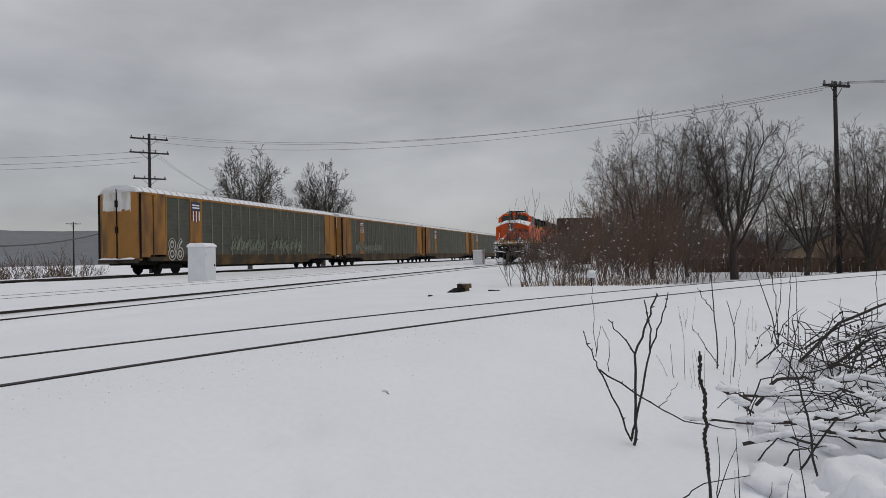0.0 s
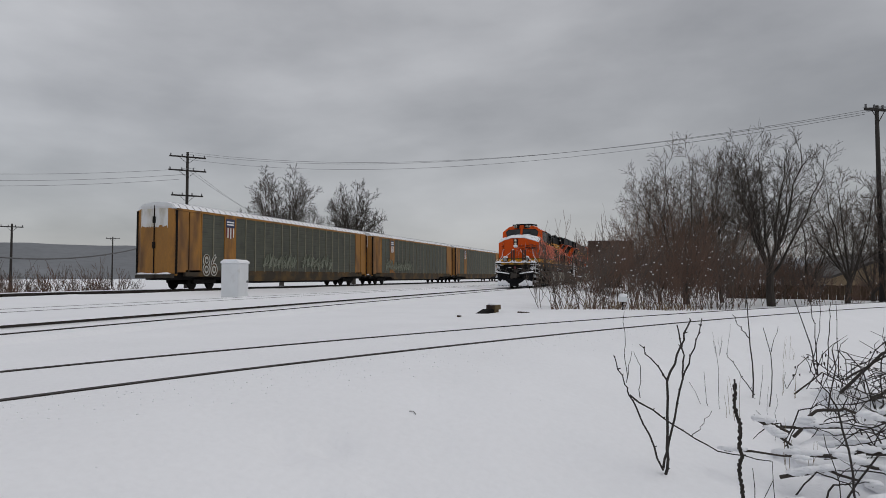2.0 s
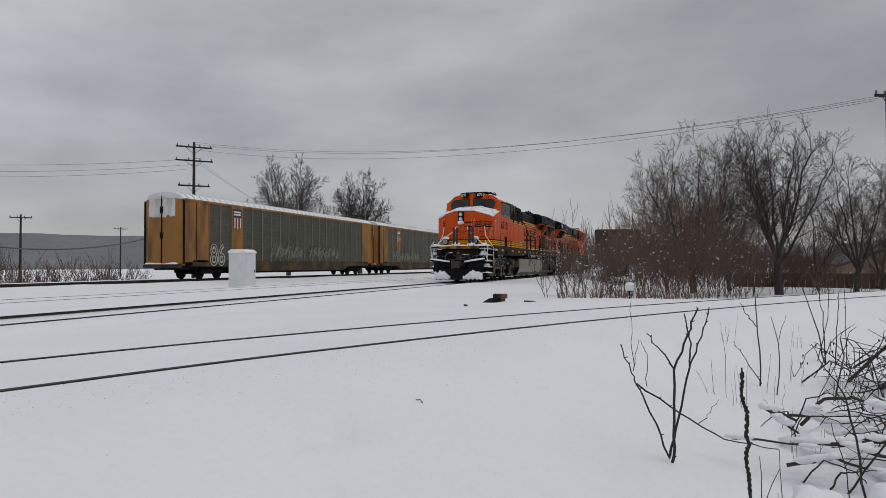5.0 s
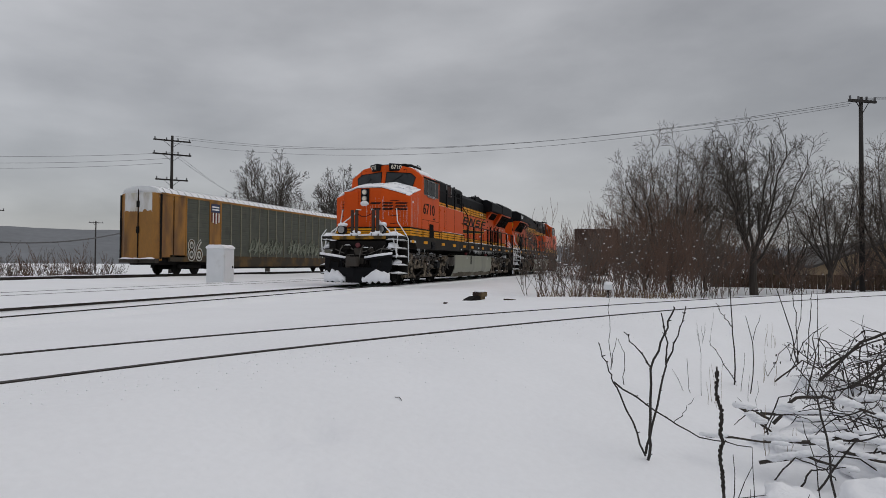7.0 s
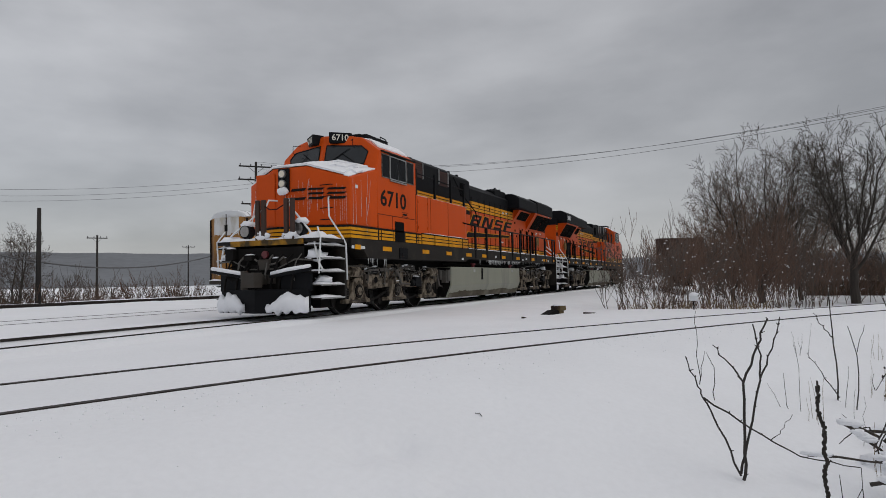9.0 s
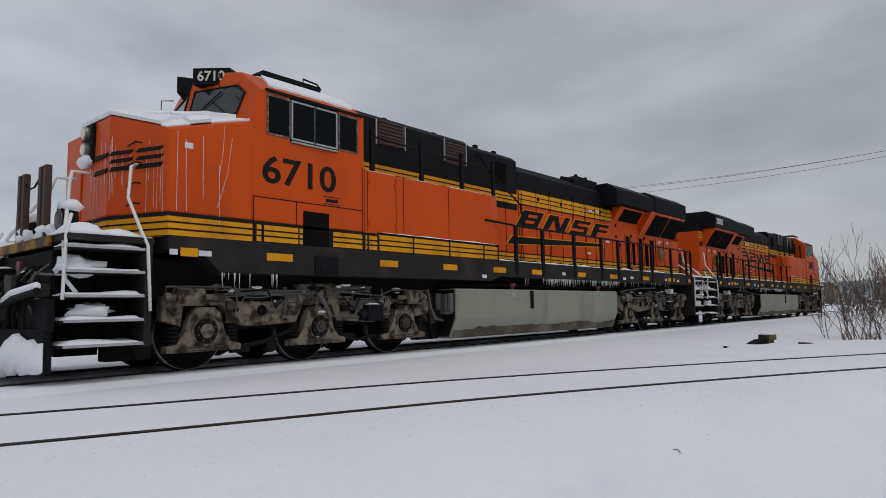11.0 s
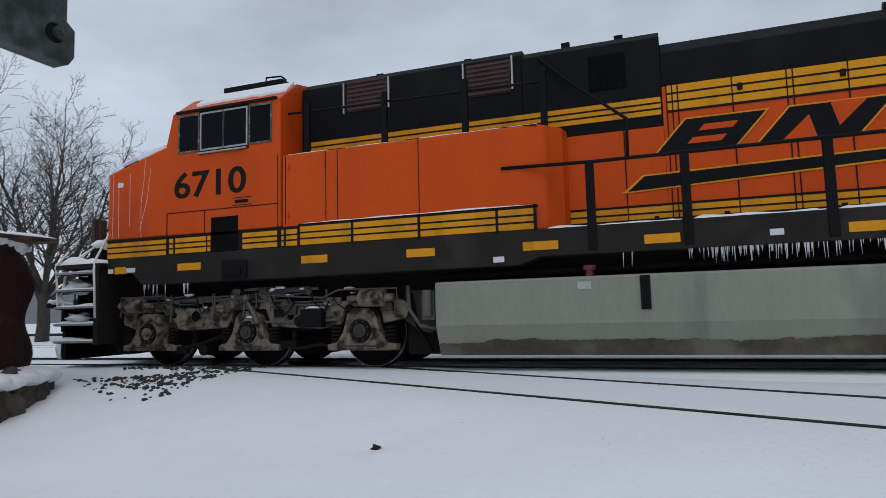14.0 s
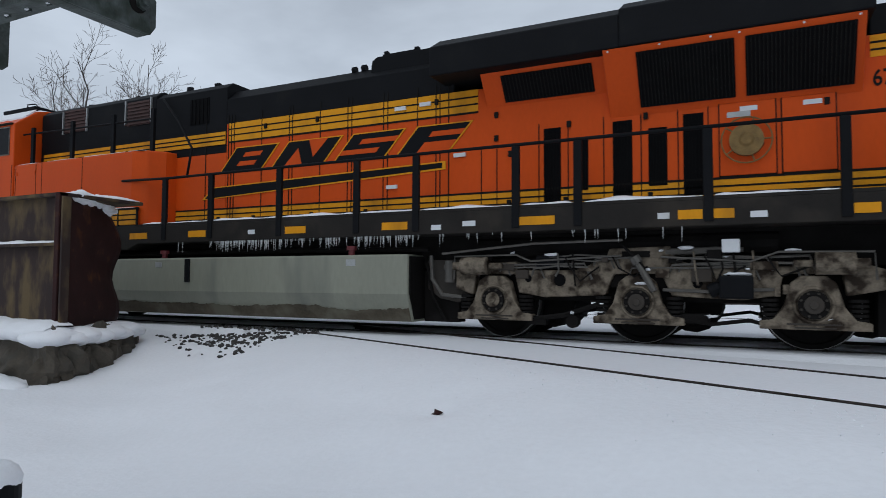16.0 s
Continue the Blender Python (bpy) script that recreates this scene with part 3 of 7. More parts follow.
        for xs in (axles[0] - 0.95, axles[2] + 0.95):
            part("end_gear", M().box(xs - 0.30, xs + 0.30, *sorted((side * 0.78, side * 1.02)), 0.20, 0.98).tube([(xs - 0.2, side * 1.12, 1.1), (xs - 0.1, side * 1.12, 0.6), (xs + 0.1, side * 1.05, 0.22)], 0.03, 6), TRUCKDARK, b, bevel=0.02)
        rq = random.Random(int(side * 5 + mid * 3))
        for k in range(10):
            sx, sz = axles[0] - 0.4 + rq.uniform(0, 4.8), rq.choice((1.13, 1.22, 0.98, 0.40))
            part("snow_clump", M().blob(sx, side * 1.24, sz, rq.uniform(0.025, 0.07), 0.04, rq.uniform(0.01, 0.022), k, 8, 5, 0.5), SNOWCAP, b)
        for k in range(6):
            xv = axles[0] + rq.uniform(0.1, 4.0)
            part("drop_pipe", M().tube([(xv, side * 1.26, 1.2), (xv + 0.02, side * 1.28, 0.98), (xv + rq.uniform(-0.06, 0.06), side * 1.27, rq.uniform(0.72, 0.9))], 0.014, 6), rq.choice((PIPE, TRUCK, TRUCKDARK)), b)
        part("sander_box", M().box(axles[0] + 0.62, axles[0] + 1.02, *sorted((side * 1.10, side * 1.26)), 1.00, 1.18), BLACK, b, bevel=0.02)
        part("damper", M().cyl((mid + 0.02, side * 1.28, 1.06), (mid + 0.22, side * 1.30, 0.70), 0.045, 8).cyl((mid + 0.02, side * 1.28, 1.06), (mid - 0.03, side * 1.28, 1.14), 0.07, 8), PIPE, b)
        part("brake_rod", M().tube([(axles[0] + 0.55, side * 1.2, 0.30), (axles[0] + 1.0, side * 1.2, 0.36), (mid - 0.5, side * 1.2, 0.52)], 0.035, 6).box(axles[0] + 0.45, axles[0] + 0.75, *sorted((side * 1.12, side * 1.22)), 0.22, 0.34)
             .cyl((axles[0] + 1.12, side * 1.1, 0.28), (axles[0] + 1.12, side * 1.24, 0.28), 0.09, 10), TRUCKDARK, b)
        part("brake_shoe_gear", M().box(mid + 0.52, mid + 0.85, *sorted((side * 0.9, side * 1.2)), 0.30, 0.42).tube([(mid + 0.45, side * 1.18, 0.36), (mid + 0.9, side * 1.2, 0.30), (mid + 1.3, side * 1.2, 0.36), (axles[2] - 0.45, side * 1.18, 0.30)], 0.026, 6), TRUCKDARK, b)
        rnd = random.Random(side * 7 + int(mid * 10))
        for k in range(12):
            xa = axles[0] - 0.5 + rnd.uniform(0, 3.4)
            xb = xa + rnd.uniform(0.5, 1.5)
            z = 1.02 + rnd.uniform(-0.06, 0.14)
            part("air_pipe", M().tube([(xa, side * 1.2, z - 0.12), (xa + 0.05, side * 1.25, z), ((xa + xb) / 2, side * 1.25, z + rnd.uniform(-0.03, 0.04)), (xb, side * 1.25, z + 0.01), (xb + 0.06, side * 1.22, z - 0.15)], rnd.uniform(0.010, 0.019), 6), PIPE, b)
        part("top_pipe", M().tube([(axles[0] - 0.62, side * 1.28, 0.85), (axles[0] - 0.60, side * 1.3, 1.18), (axles[0] + 0.35, side * 1.3, 1.19), (axles[0] + 0.55, side * 1.28, 1.10), (mid - 0.2, side * 1.28, 1.16)], 0.014, 6), PIPE, b)
        part("top_pipe", M().tube([(axles[2] + 0.62, side * 1.28, 0.85), (axles[2] + 0.60, side * 1.3, 1.17), (axles[2] - 0.35, side * 1.3, 1.18), (axles[2] - 0.65, side * 1.28, 1.07), (mid + 0.3, side * 1.28, 1.14)], 0.014, 6), PIPE, b)
        part("actuator", M().cyl((mid + 0.35, side * 1.16, 1.2), (mid + 1.1, side * 1.18, 1.22), 0.05, 8).cyl((mid + 1.1, side * 1.18, 1.22), (mid + 1.25, side * 1.18, 1.22), 0.028, 6), PIPE, b)
        part("hose", M().tube([(mid - 0.2, side * 1.25, 1.32), (mid, side * 1.3, 1.12), (mid + 0.1, side * 1.3, 1.0), (mid + 0.05, side * 1.28, 0.86)], 0.022, 6), TRUCKDARK, b)
        for k in range(9):
            bx = axles[0] - 0.4 + rnd.uniform(0, 4.9)
            bz = rnd.choice((rnd.uniform(1.0, 1.22), rnd.uniform(0.68, 0.95)))
            w_, h_ = rnd.uniform(0.03, 0.10), rnd.uniform(0.02, 0.07)
            part("fitting", M().box(bx - w_, bx + w_, *sorted((side * 1.2, side * rnd.uniform(1.25, 1.30))), bz - h_, bz + h_), rnd.choice((TRUCKDARK, TRUCK, PIPE, GRIME)), b, bevel=0.008)
        for k in range(4):
            bx = axles[0] + rnd.uniform(0.2, 3.6)
            part("loose_hose", M().tube([(bx, side * 1.28, 1.15), (bx + 0.08, side * 1.31, 1.0), (bx + rnd.uniform(0.1, 0.3), side * 1.31, rnd.uniform(0.8, 0.92)), (bx + rnd.uniform(0.3, 0.5), side * 1.28, 1.02)], 0.012, 6), TRUCKDARK, b)
        part("equaliser_rod", M().tube([(mid + 0.32, side * 1.235, 0.72), (mid + 0.9, side * 1.235, 0.70), (axles[2] - 0.35, side * 1.235, 0.74)], 0.022, 6), PIPE, b)
    return b


def wheelset(loco, x):
    w = part("wheelset", M().cyl((0, -1.15, 0), (0, 1.15, 0), 0.09, 12), TRUCKDARK, loco, "steel wheelset with bright treads")
    w.location = (x, 0, 0.533)
    for side in (-1, 1):
        m = M()
        ring = [(0.56, 0.655), (0.56, 0.685), (0.533, 0.695), (0.530, 0.80), (0.47, 0.80), (0.45, 0.765), (0.16, 0.74), (0.13, 0.80), (0.13, 0.66), (0.45, 0.70), (0.50, 0.655)]
        n, k = 36, len(ring)
        for i in range(n):
            a = 2 * math.pi * i / n
            m.v += [(r * math.cos(a), side * y, r * math.sin(a)) for r, y in ring]
        m.f = [(i * k + j, i * k + (j + 1) % k, ((i + 1) % n) * k + (j + 1) % k, ((i + 1) % n) * k + j) for i in range(n) for j in range(k)]
        part("wheel", m, TRUCKDARK, w, smooth=False)
        t = M()
        for i in range(n):
            a, b = 2 * math.pi * i / n, 2 * math.pi * (i + 1) / n
            t.add([(r * math.cos(c), side * y, r * math.sin(c)) for c in (a, b) for r, y in ((0.536, 0.70), (0.536, 0.803), (0.527, 0.804))],
                  [(0, 1, 4, 3), (1, 2, 5, 4)])
        part("tread", t, STEEL, w, "bright worn wheel tread")
        lug = M()
        for i in range(6):
            a = i * math.pi / 3
            lug.cyl((0.3 * math.cos(a), side * 0.74, 0.3 * math.sin(a)), (0.3 * math.cos(a), side * 0.765, 0.3 * math.sin(a)), 0.035, 8)
        part("wheel_hole", lug, TRUCKDARK, w)
    return w


def end_fittings(loco, xe, d, front):
    """Pilot, steps, coupler and platform; d is -1 for the front end, +1 for the rear. xe: the pilot plate."""
    xi = xe - d * 1.05
    part("platform", M().box(*sorted((xi, xe)), -W, W, 1.72, 1.80), SILL, loco, bevel=0.01)
    part("platform_snow", M().bank(*sorted((xi, xe)), -1.45, 1.45, 1.80, 0.09, 0.12, 4), SNOWCAP, loco, "snow on the end platform", smooth=True)
    part("platform_edge", M().box(*sorted((xe, xe + d * 0.05)), -1.05, 1.05, 1.67, 1.80), DULLYEL, loco, "dirty yellow platform edge", bevel=0.01)
    part("pilot_plate", M().box(*sorted((xe - d * 0.05, xe + d * 0.0)), -1.05, 1.05, 0.55, 1.62), TRUCKDARK, loco)
    pilot = part("snow_plough", M().prism([(xe + d * 0.42, 0), (xe + d * 0.12, -1.25), (xe + d * 0.02, -1.25), (xe + d * 0.02, 1.25), (xe + d * 0.12, 1.25)], "z", 0.12, 0.66), BLACK, loco, "black snow plough blade with packed snow", bevel=0.015)
    for s_ in (-1, 1):
        pk = M()
        n = 14
        for k in range(n + 1):
            u = k / n
            y = s_ * (0.34 + 0.92 * u)
            face = xe + d * (0.435 - 0.24 * abs(y))
            top = 0.33 + 0.24 * math.sin(min(1.0, u * 1.35) * 2.2) ** 2 + 0.10 * noise.noise(Vector((u * 7, s_, 2)))
            low = 0.15 + 0.12 * noise.noise(Vector((u * 9, s_ * 3, 5)))
            for z, o in ((low, 0.0), (low, 0.09), ((low + top) / 2, 0.13), (top, 0.07), (top + 0.01, 0.0)):
                pk.v.append((face + d * (o + 0.03 * noise.noise(Vector((y * 4, z * 5, 1)))), y, z))
        pk.f = [(5 * k + q, 5 * k + q + 1, 5 * k + q + 6, 5 * k + q + 5) for k in range(n) for q in range(4)] + [(0, 1, 2, 3, 4), tuple(5 * n + q for q in range(5))]
        part("packed_snow", pk, SNOWCAP, pilot, smooth=True)["kind"] = "stuff"
    part("coupler", M().box(*sorted((xe, xe + d * 0.45)), -0.11, 0.11, 0.76, 1.0).box(*sorted((xe + d * 0.38, xe + d * 0.68)), -0.20, 0.16, 0.70, 1.04).cyl((xe + d * 0.6, 0.14, 0.66), (xe + d * 0.6, 0.14, 1.08), 0.08, 10), GRIME, loco, "knuckle coupler", bevel=0.02)
    part("coupler_pocket", M().box(*sorted((xe - d * 0.02, xe + d * 0.12)), -0.42, 0.42, 0.62, 1.22), TRUCKDARK, loco, bevel=0.02)
    for k, y in enumerate((-0.95, -0.6, -0.38, 0.4, 0.62, 0.97)):
        part("air_hose", M().tube([(xe + d * 0.02, y, 1.22), (xe + d * 0.18, y, 1.15), (xe + d * 0.24, y + 0.05, 0.85), (xe + d * 0.2, y + 0.12, 0.6)], 0.026, 6), TRUCKDARK, loco)
    part("uncoupling_lever", M().tube([(xe + d * 0.08, -1.35, 1.3), (xe + d * 0.12, -0.9, 1.33), (xe + d * 0.14, -0.4, 1.12), (xe + d * 0.14, 0.4, 1.12), (xe + d * 0.12, 0.9, 1.33), (xe + d * 0.08, 1.35, 1.3)], 0.018, 6), PIPE, loco)
    part("jumper_cable", M().tube([(xe + d * 0.06, -0.55, 1.40), (xe + d * 0.14, -0.35, 1.24), (xe + d * 0.14, 0.0, 1.20), (xe + d * 0.12, 0.25, 1.36)], 0.022, 6), PIPE, loco)
    part("signal_cap", M().cyl((xe + d * 0.0, 0.02, 1.46), (xe + d * 0.06, 0.02, 1.46), 0.09, 12), RED, loco, "dark red receptacle cover")
    for side in (-1, 1):
        ws = part("wing_guard", M().tube([(xe + d * 0.3, side * 0.35, 0.95), (xe + d * 0.34, side * 0.85, 1.02), (xe + d * 0.26, side * 1.42, 1.10)], 0.045, 8), BLACK, loco)
        part("guard_snow", M().tube([(xe + d * 0.3, side * 0.38, 1.01), (xe + d * 0.34, side * 0.85, 1.09), (xe + d * 0.26, side * 1.40, 1.16)], 0.05, 8), SNOWCAP, ws, smooth=True)
        st = part("step_well", M().box(*sorted((xi + d * 0.02, xi + d * 0.12)), *sorted((side * 0.9, side * W)), 0.40, 1.72), SILL, loco, "black side step well with snow on every tread", bevel=0.01)
        part("step_back", M().box(*sorted((xi + d * 0.12, xe - d * 0.06)), *sorted((side * 0.86, side * 0.90)), 0.42, 1.72), TRUCKDARK, st)
        for k in range(5):
            z = 0.44 + 0.30 * k
            y0, y1 = sorted((side * (0.92 + 0.03 * k), side * (W - 0.01)))
            part("tread_plate", M().box(*sorted((xi + d * 0.12, xe - d * 0.02)), y0, y1, z - 0.02, z + 0.015), SILL, st)
            part("tread_snow", M().bank(*sorted((xi + d * 0.12, xe - d * 0.02)), y0, y1, z + 0.015, 0.055, 0.07, k + 1 + side), SNOWCAP, st, smooth=True)
            part("tread_edge", M().box(*sorted((xi + d * 0.12, xe)), *sorted((side * (W - 0.01), side * (W + 0.01))), z - 0.012, z + 0.022), ALU, st)
        at = lambda u, y, z: (xe - d * u, side * y, z)
        part("grab_rail", M().tube([at(0.70, 0.25, 2.80), at(0.45, 0.30, 2.79), at(0.40, 0.36, 2.62), at(0.12, 1.12, 1.98), at(0.04, 1.30, 1.75), at(0.03, 1.42, 1.25), at(0.15, 1.45, 1.08)], 0.024, 8), WHITE, loco, "white bent grab rail", smooth=True)
        part("grab_rail", M().tube([at(1.0, 1.05, 2.86), at(0.90, 1.10, 2.80), at(0.85, 1.15, 2.36), at(0.90, 1.48, 1.86), at(0.95, 1.545, 1.70), at(1.0, 1.545, 0.85)], 0.021, 8), WHITE, loco, "white bent grab rail", smooth=True)
        # outer end rails
        part("end_rail", M().tube([(xe, side * 1.45, 1.0), (xe, side * 1.5, 1.8), (xe - d * 0.1, side * 1.35, 2.05)], 0.02, 6), WHITE, loco)
    for y in (-0.72, 0.10):
        for dy in (0.0, 0.17):
            part("end_post", M().box(*sorted((xe - d * 0.06, xe + d * 0.02)), y + dy - 0.055, y + dy + 0.055, 1.8, 2.74), RUSTPOST, loco, "rusty dark brown gate post", bevel=0.012)
        part("post_snow", M().blob(xe - d * 0.05, y + 0.08, 1.88, 0.10, 0.20, 0.11, 3 + int(y * 5), 14, 8, 0.3), SNOWCAP, loco, smooth=True)
    part("end_chain", M().tube([(xe, -0.55, 2.62), (xe, -0.30, 2.50), (xe, -0.10, 2.50), (xe, 0.10, 2.62)], 0.014, 5), TRUCKDARK, loco)
    for side in (-1, 1):
        part("anticlimber_snow", M().bank(*sorted((xe - d * 0.5, xe + d * 0.03)), *sorted((side * 1.05, side * 1.46)), 1.80, 0.14, 0.09, 6 + side), SNOWCAP, loco, "snow heaped on the step top", smooth=True)
        part("step_snow", M().blob(xe - d * 0.25, side * 1.22, 1.42, 0.26, 0.2, 0.12, 8 + side, 14, 8, 0.35).blob(xe - d * 0.35, side * 1.3, 0.86, 0.24, 0.16, 0.10, 5 + side, 14, 8, 0.35), SNOWCAP, loco, "clods of snow caught on the steps", smooth=True)
        part("draft_guard", M().prism([(xe + d * 0.02, side * 0.55), (xe + d * 0.20, side * 0.55), (xe + d * 0.10, side * 1.30), (xe + d * 0.02, side * 1.30)], "z", 0.62, 1.02), BLACK, loco, "black sheet steel guard", bevel=0.012)


def build_locomotive():
    loco = thing("locomotive", "orange, black and yellow diesel locomotive with snow on its nose", "locomotive", "coupled locomotives")
    P = lambda *a, **k: part(*a[:3], loco, *a[3:], **k)
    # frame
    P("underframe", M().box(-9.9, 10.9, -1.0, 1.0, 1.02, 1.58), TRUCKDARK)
    for side in (-1, 1):
        y0, y1 = sorted((side * 1.0, side * W))
        P("side_sill", M().prism([(-9.22, 1.86), (-9.22, 1.66), (-8.75, 1.66), (-8.45, 1.38), (-2.0, 1.40), (-1.7, 1.50), (10.15, 1.50), (10.15, 1.82), (-1.7, 1.82), (-1.7, 1.86)], "y", y0, y1), SILL, "black side sill", bevel=0.01)
        for xa, xb in ((-7.70, -7.23), (-5.35, -4.90), (-3.62, -3.19), (-1.94, -1.47), (-0.40, 0.02), (1.80, 2.22), (3.66, 4.1), (5.85, 6.35), (7.90, 8.18), (8.27, 8.53), (9.73, 9.98), (-9.05, -8.80)):
            P("reflector", M().box(xa, xb, *sorted((side * (W - 0.01), side * (W + 0.006))), 1.585, 1.70), YELLOW, "yellow reflective plate")
        for xa, xb, z in ((-9.2, -9.09, 1.6), (-8.79, -8.6, 1.6), (-2.35, -2.2, 1.45), (4.5, 4.66, 1.56), (5.0, 5.2, 1.6), (7.66, 7.8, 1.6), (8.7, 8.88, 1.58), (1.0, 1.15, 1.6)):
            P("small_plate", M().box(xa, xb, *sorted((side * (W - 0.01), side * (W + 0.005))), z, z + 0.075), OFFWHITE)
        P("jacking_pad", M().box(-6.80, -6.33, *sorted((side * (W - 0.01), side * (W + 0.03))), 1.40, 1.70).box(-6.70, -6.43, *sorted((side * W, side * (W + 0.05))), 1.46, 1.56), BLACK, bevel=0.008)
        # walkway
        P("walkway", M().box(-1.7, 10.2, *sorted((side * 0.9, side * W)), 1.82, 1.86), SILL)
        for k, (xa, xb) in enumerate(((-1.6, -1.08), (-0.95, 0.05), (0.2, 1.6), (1.73, 3.1), (3.26, 4.15), (4.3, 5.7), (5.88, 6.58), (6.75, 8.18), (8.32, 9.6))):
            P("walkway_snow", M().bank(xa, xb, *sorted((side * 1.02, side * (W - 0.005))), 1.86, 0.06, 0.1, k + 10 * side), SNOWCAP, "snow along the walkway", smooth=True)
        # handrail
        for x in (-1.03, 0.12, 1.66, 3.19, 4.24, 5.80, 6.66, 8.25, 9.67, 10.12):
            P("rail_post", M().box(x - 0.055, x + 0.055, *sorted((side * (W - 0.04), side * (W + 0.02))), 1.55, 2.68), BLACK, "black handrail post", bevel=0.008)
        P("handrail", M().tube([(-2.2, side * W, 2.72), (-1.0, side * W, 2.69), (4.2, side * W, 2.70), (10.15, side * W, 2.70)], 0.024, 8), BLACK, smooth=True)
        P("stay_rail", M().tube([(-0.55, side * 1.45, 2.70), (-0.55, side * 1.35, 3.25), (-1.3, side * 1.05, 3.95), (-1.75, side * 1.0, 4.40)], 0.022, 8), BLACK, smooth=True)
        ic = M()
        rnd = random.Random(5 + side)
        for k in range(190):
            x = rnd.choice((rnd.uniform(0.2, 2.2), rnd.uniform(-0.9, 8.0), rnd.uniform(2.6, 4.2), rnd.uniform(0.2, 1.5)))
            ln = rnd.uniform(0.04, 0.20)
            ic.cyl((x, side * (W - 0.02), 1.505), (x + rnd.uniform(-0.01, 0.01), side * (W - 0.02), 1.505 - ln), 0.007, 5, 0.001)
        for k in range(14):
            x = rnd.choice((rnd.uniform(-8.5, -7.9), rnd.uniform(-7.6, -7.5)))
            ic.cyl((x, side * (W - 0.02), 1.385), (x, side * (W - 0.02), 1.385 - rnd.uniform(0.05, 0.28)), 0.009, 5, 0.001)
        P("ice_fringe", ic, ICE, "row of icicles under the walkway edge")["kind"] = "stuff"

    # cab with a nose
    nose_b = [(-9.23, -W), (-9.62, -0.5), (-9.62, 0.5), (-9.23, W), (-7.95, W), (-7.95, -W)]
    nose_t = [(-9.23, -W, 3.32), (-9.60, -0.5, 3.62), (-9.60, 0.5, 3.62), (-9.23, W, 3.32), (-7.95, W, 3.69), (-7.95, 0.5, 3.93), (-7.95, -0.5, 3.93), (-7.95, -W, 3.69)]
    nm = M()
    nm.v = [(-9.23, -W, 2.17), (-9.62, -0.5, 2.17), (-9.62, 0.5, 2.17), (-9.23, W, 2.17), (-7.95, W, 2.17), (-7.95, -W, 2.17)] + nose_t
    nm.f = [(0, 1, 7, 6), (1, 2, 8, 7), (2, 3, 9, 8), (3, 4, 10, 9), (4, 5, 13, 12, 11, 10), (5, 0, 6, 13), (6, 7, 12, 13), (7, 8, 11, 12), (8, 9, 10, 11), (0, 5, 4, 3, 2, 1)]
    P("nose", nm, ORANGE, "orange nose", bevel=0.03)
    nl = M().prism(nose_b, "z", 1.86, 2.13)
    P("nose_band", nl, YELLOW, "yellow band round the nose")
    for z in (1.945, 2.04, 2.145):
        lines = M().prism([(x - 0.005 if x < -8 else x, y * 1.003) for x, y in nose_b], "z", z - (0.025 if z > 2.1 else 0.012), z + (0.025 if z > 2.1 else 0.012))
        P("nose_pin_line", lines, SEAM)
    # cab shell: front leans back above the nose
    sec = [(-W, 2.17), (-W, 4.22), (-1.02, 4.60), (-0.5, 4.70), (0.5, 4.70), (1.02, 4.60), (W, 4.22), (W, 2.17)]
    fx = lambda y, z: -8.30 + 0.23 * abs(y) + 0.25 * (z - 3.8)
    cm = M()
    front = [(-7.95, -W, 2.17), (-7.978, -W, 3.69)] + [(fx(y, z), y, z) for y, z in sec[1:7]] + [(-7.978, W, 3.69), (-7.95, W, 2.17)]
    cm.v = front + [(-5.72, y, z) for y, z in ((-W, 2.17), (-W, 3.69), *sec[1:7], (W, 3.69), (W, 2.17))] + [(fx(0, 3.69), 0, 3.69), (fx(0, 4.70), 0, 4.70)]
    cm.f = [(1, 2, 3, 4, 21, 20), (20, 21, 5, 6, 7, 8), (0, 1, 20, 8, 9), (4, 5, 21), tuple(range(19, 9, -1))] + [(i, (i + 1) % 10, 10 + (i + 1) % 10, 10 + i) for i in range(10)]
    P("cab", cm, ORANGE, "orange cab with dark windows", bevel=0.02)
    for side in (-1, 1):
        ws = ((0.10, 3.99), (1.17, 3.86), (1.24, 4.20), (1.05, 4.36), (0.10, 4.42))
        P("windscreen", M().add([(fx(y, z) - 0.012, side * y, z) for y, z in ws] + [(fx(y, z) + 0.02, side * y, z) for y, z in ws],
                                [(0, 1, 2, 3, 4), (9, 8, 7, 6, 5)] + [(i, (i + 1) % 5, 5 + (i + 1) % 5, 5 + i) for i in range(5)]), WINDSCREEN, "dark windscreen pane", bevel=0.006)
        wf = [Vector((fx(y, z) - 0.014, side * y, z)) for y, z in ws]
        P("windscreen_gasket", M().tube(wf + wf[:1], 0.016, 5), BLACK)
        P("grab_bar", M().tube([(-8.05, side * 0.80, 4.50), (-8.20, side * 0.95, 4.50), (-8.20, side * 0.95, 4.30), (-8.08, side * 0.95, 4.28)], 0.010, 5), BLACK)
        for a, b in (((0.3, 3.99), (0.75, 4.3)), ((0.95, 3.9), (0.55, 4.18))):
            P("wiper", M().tube([(fx(*a) - 0.03, side * a[0], a[1]), (fx(*b) - 0.04, side * b[0], b[1])], 0.010, 5), BLACK)
        nb = P("number_board", M().prism([(-8.27, side * 0.26), (-7.88, side * 0.72), (-7.66, side * 0.60), (-7.95, side * 0.12)], "z", 4.47, 4.75), BLACK, "black number board with pale digits", bevel=0.012)
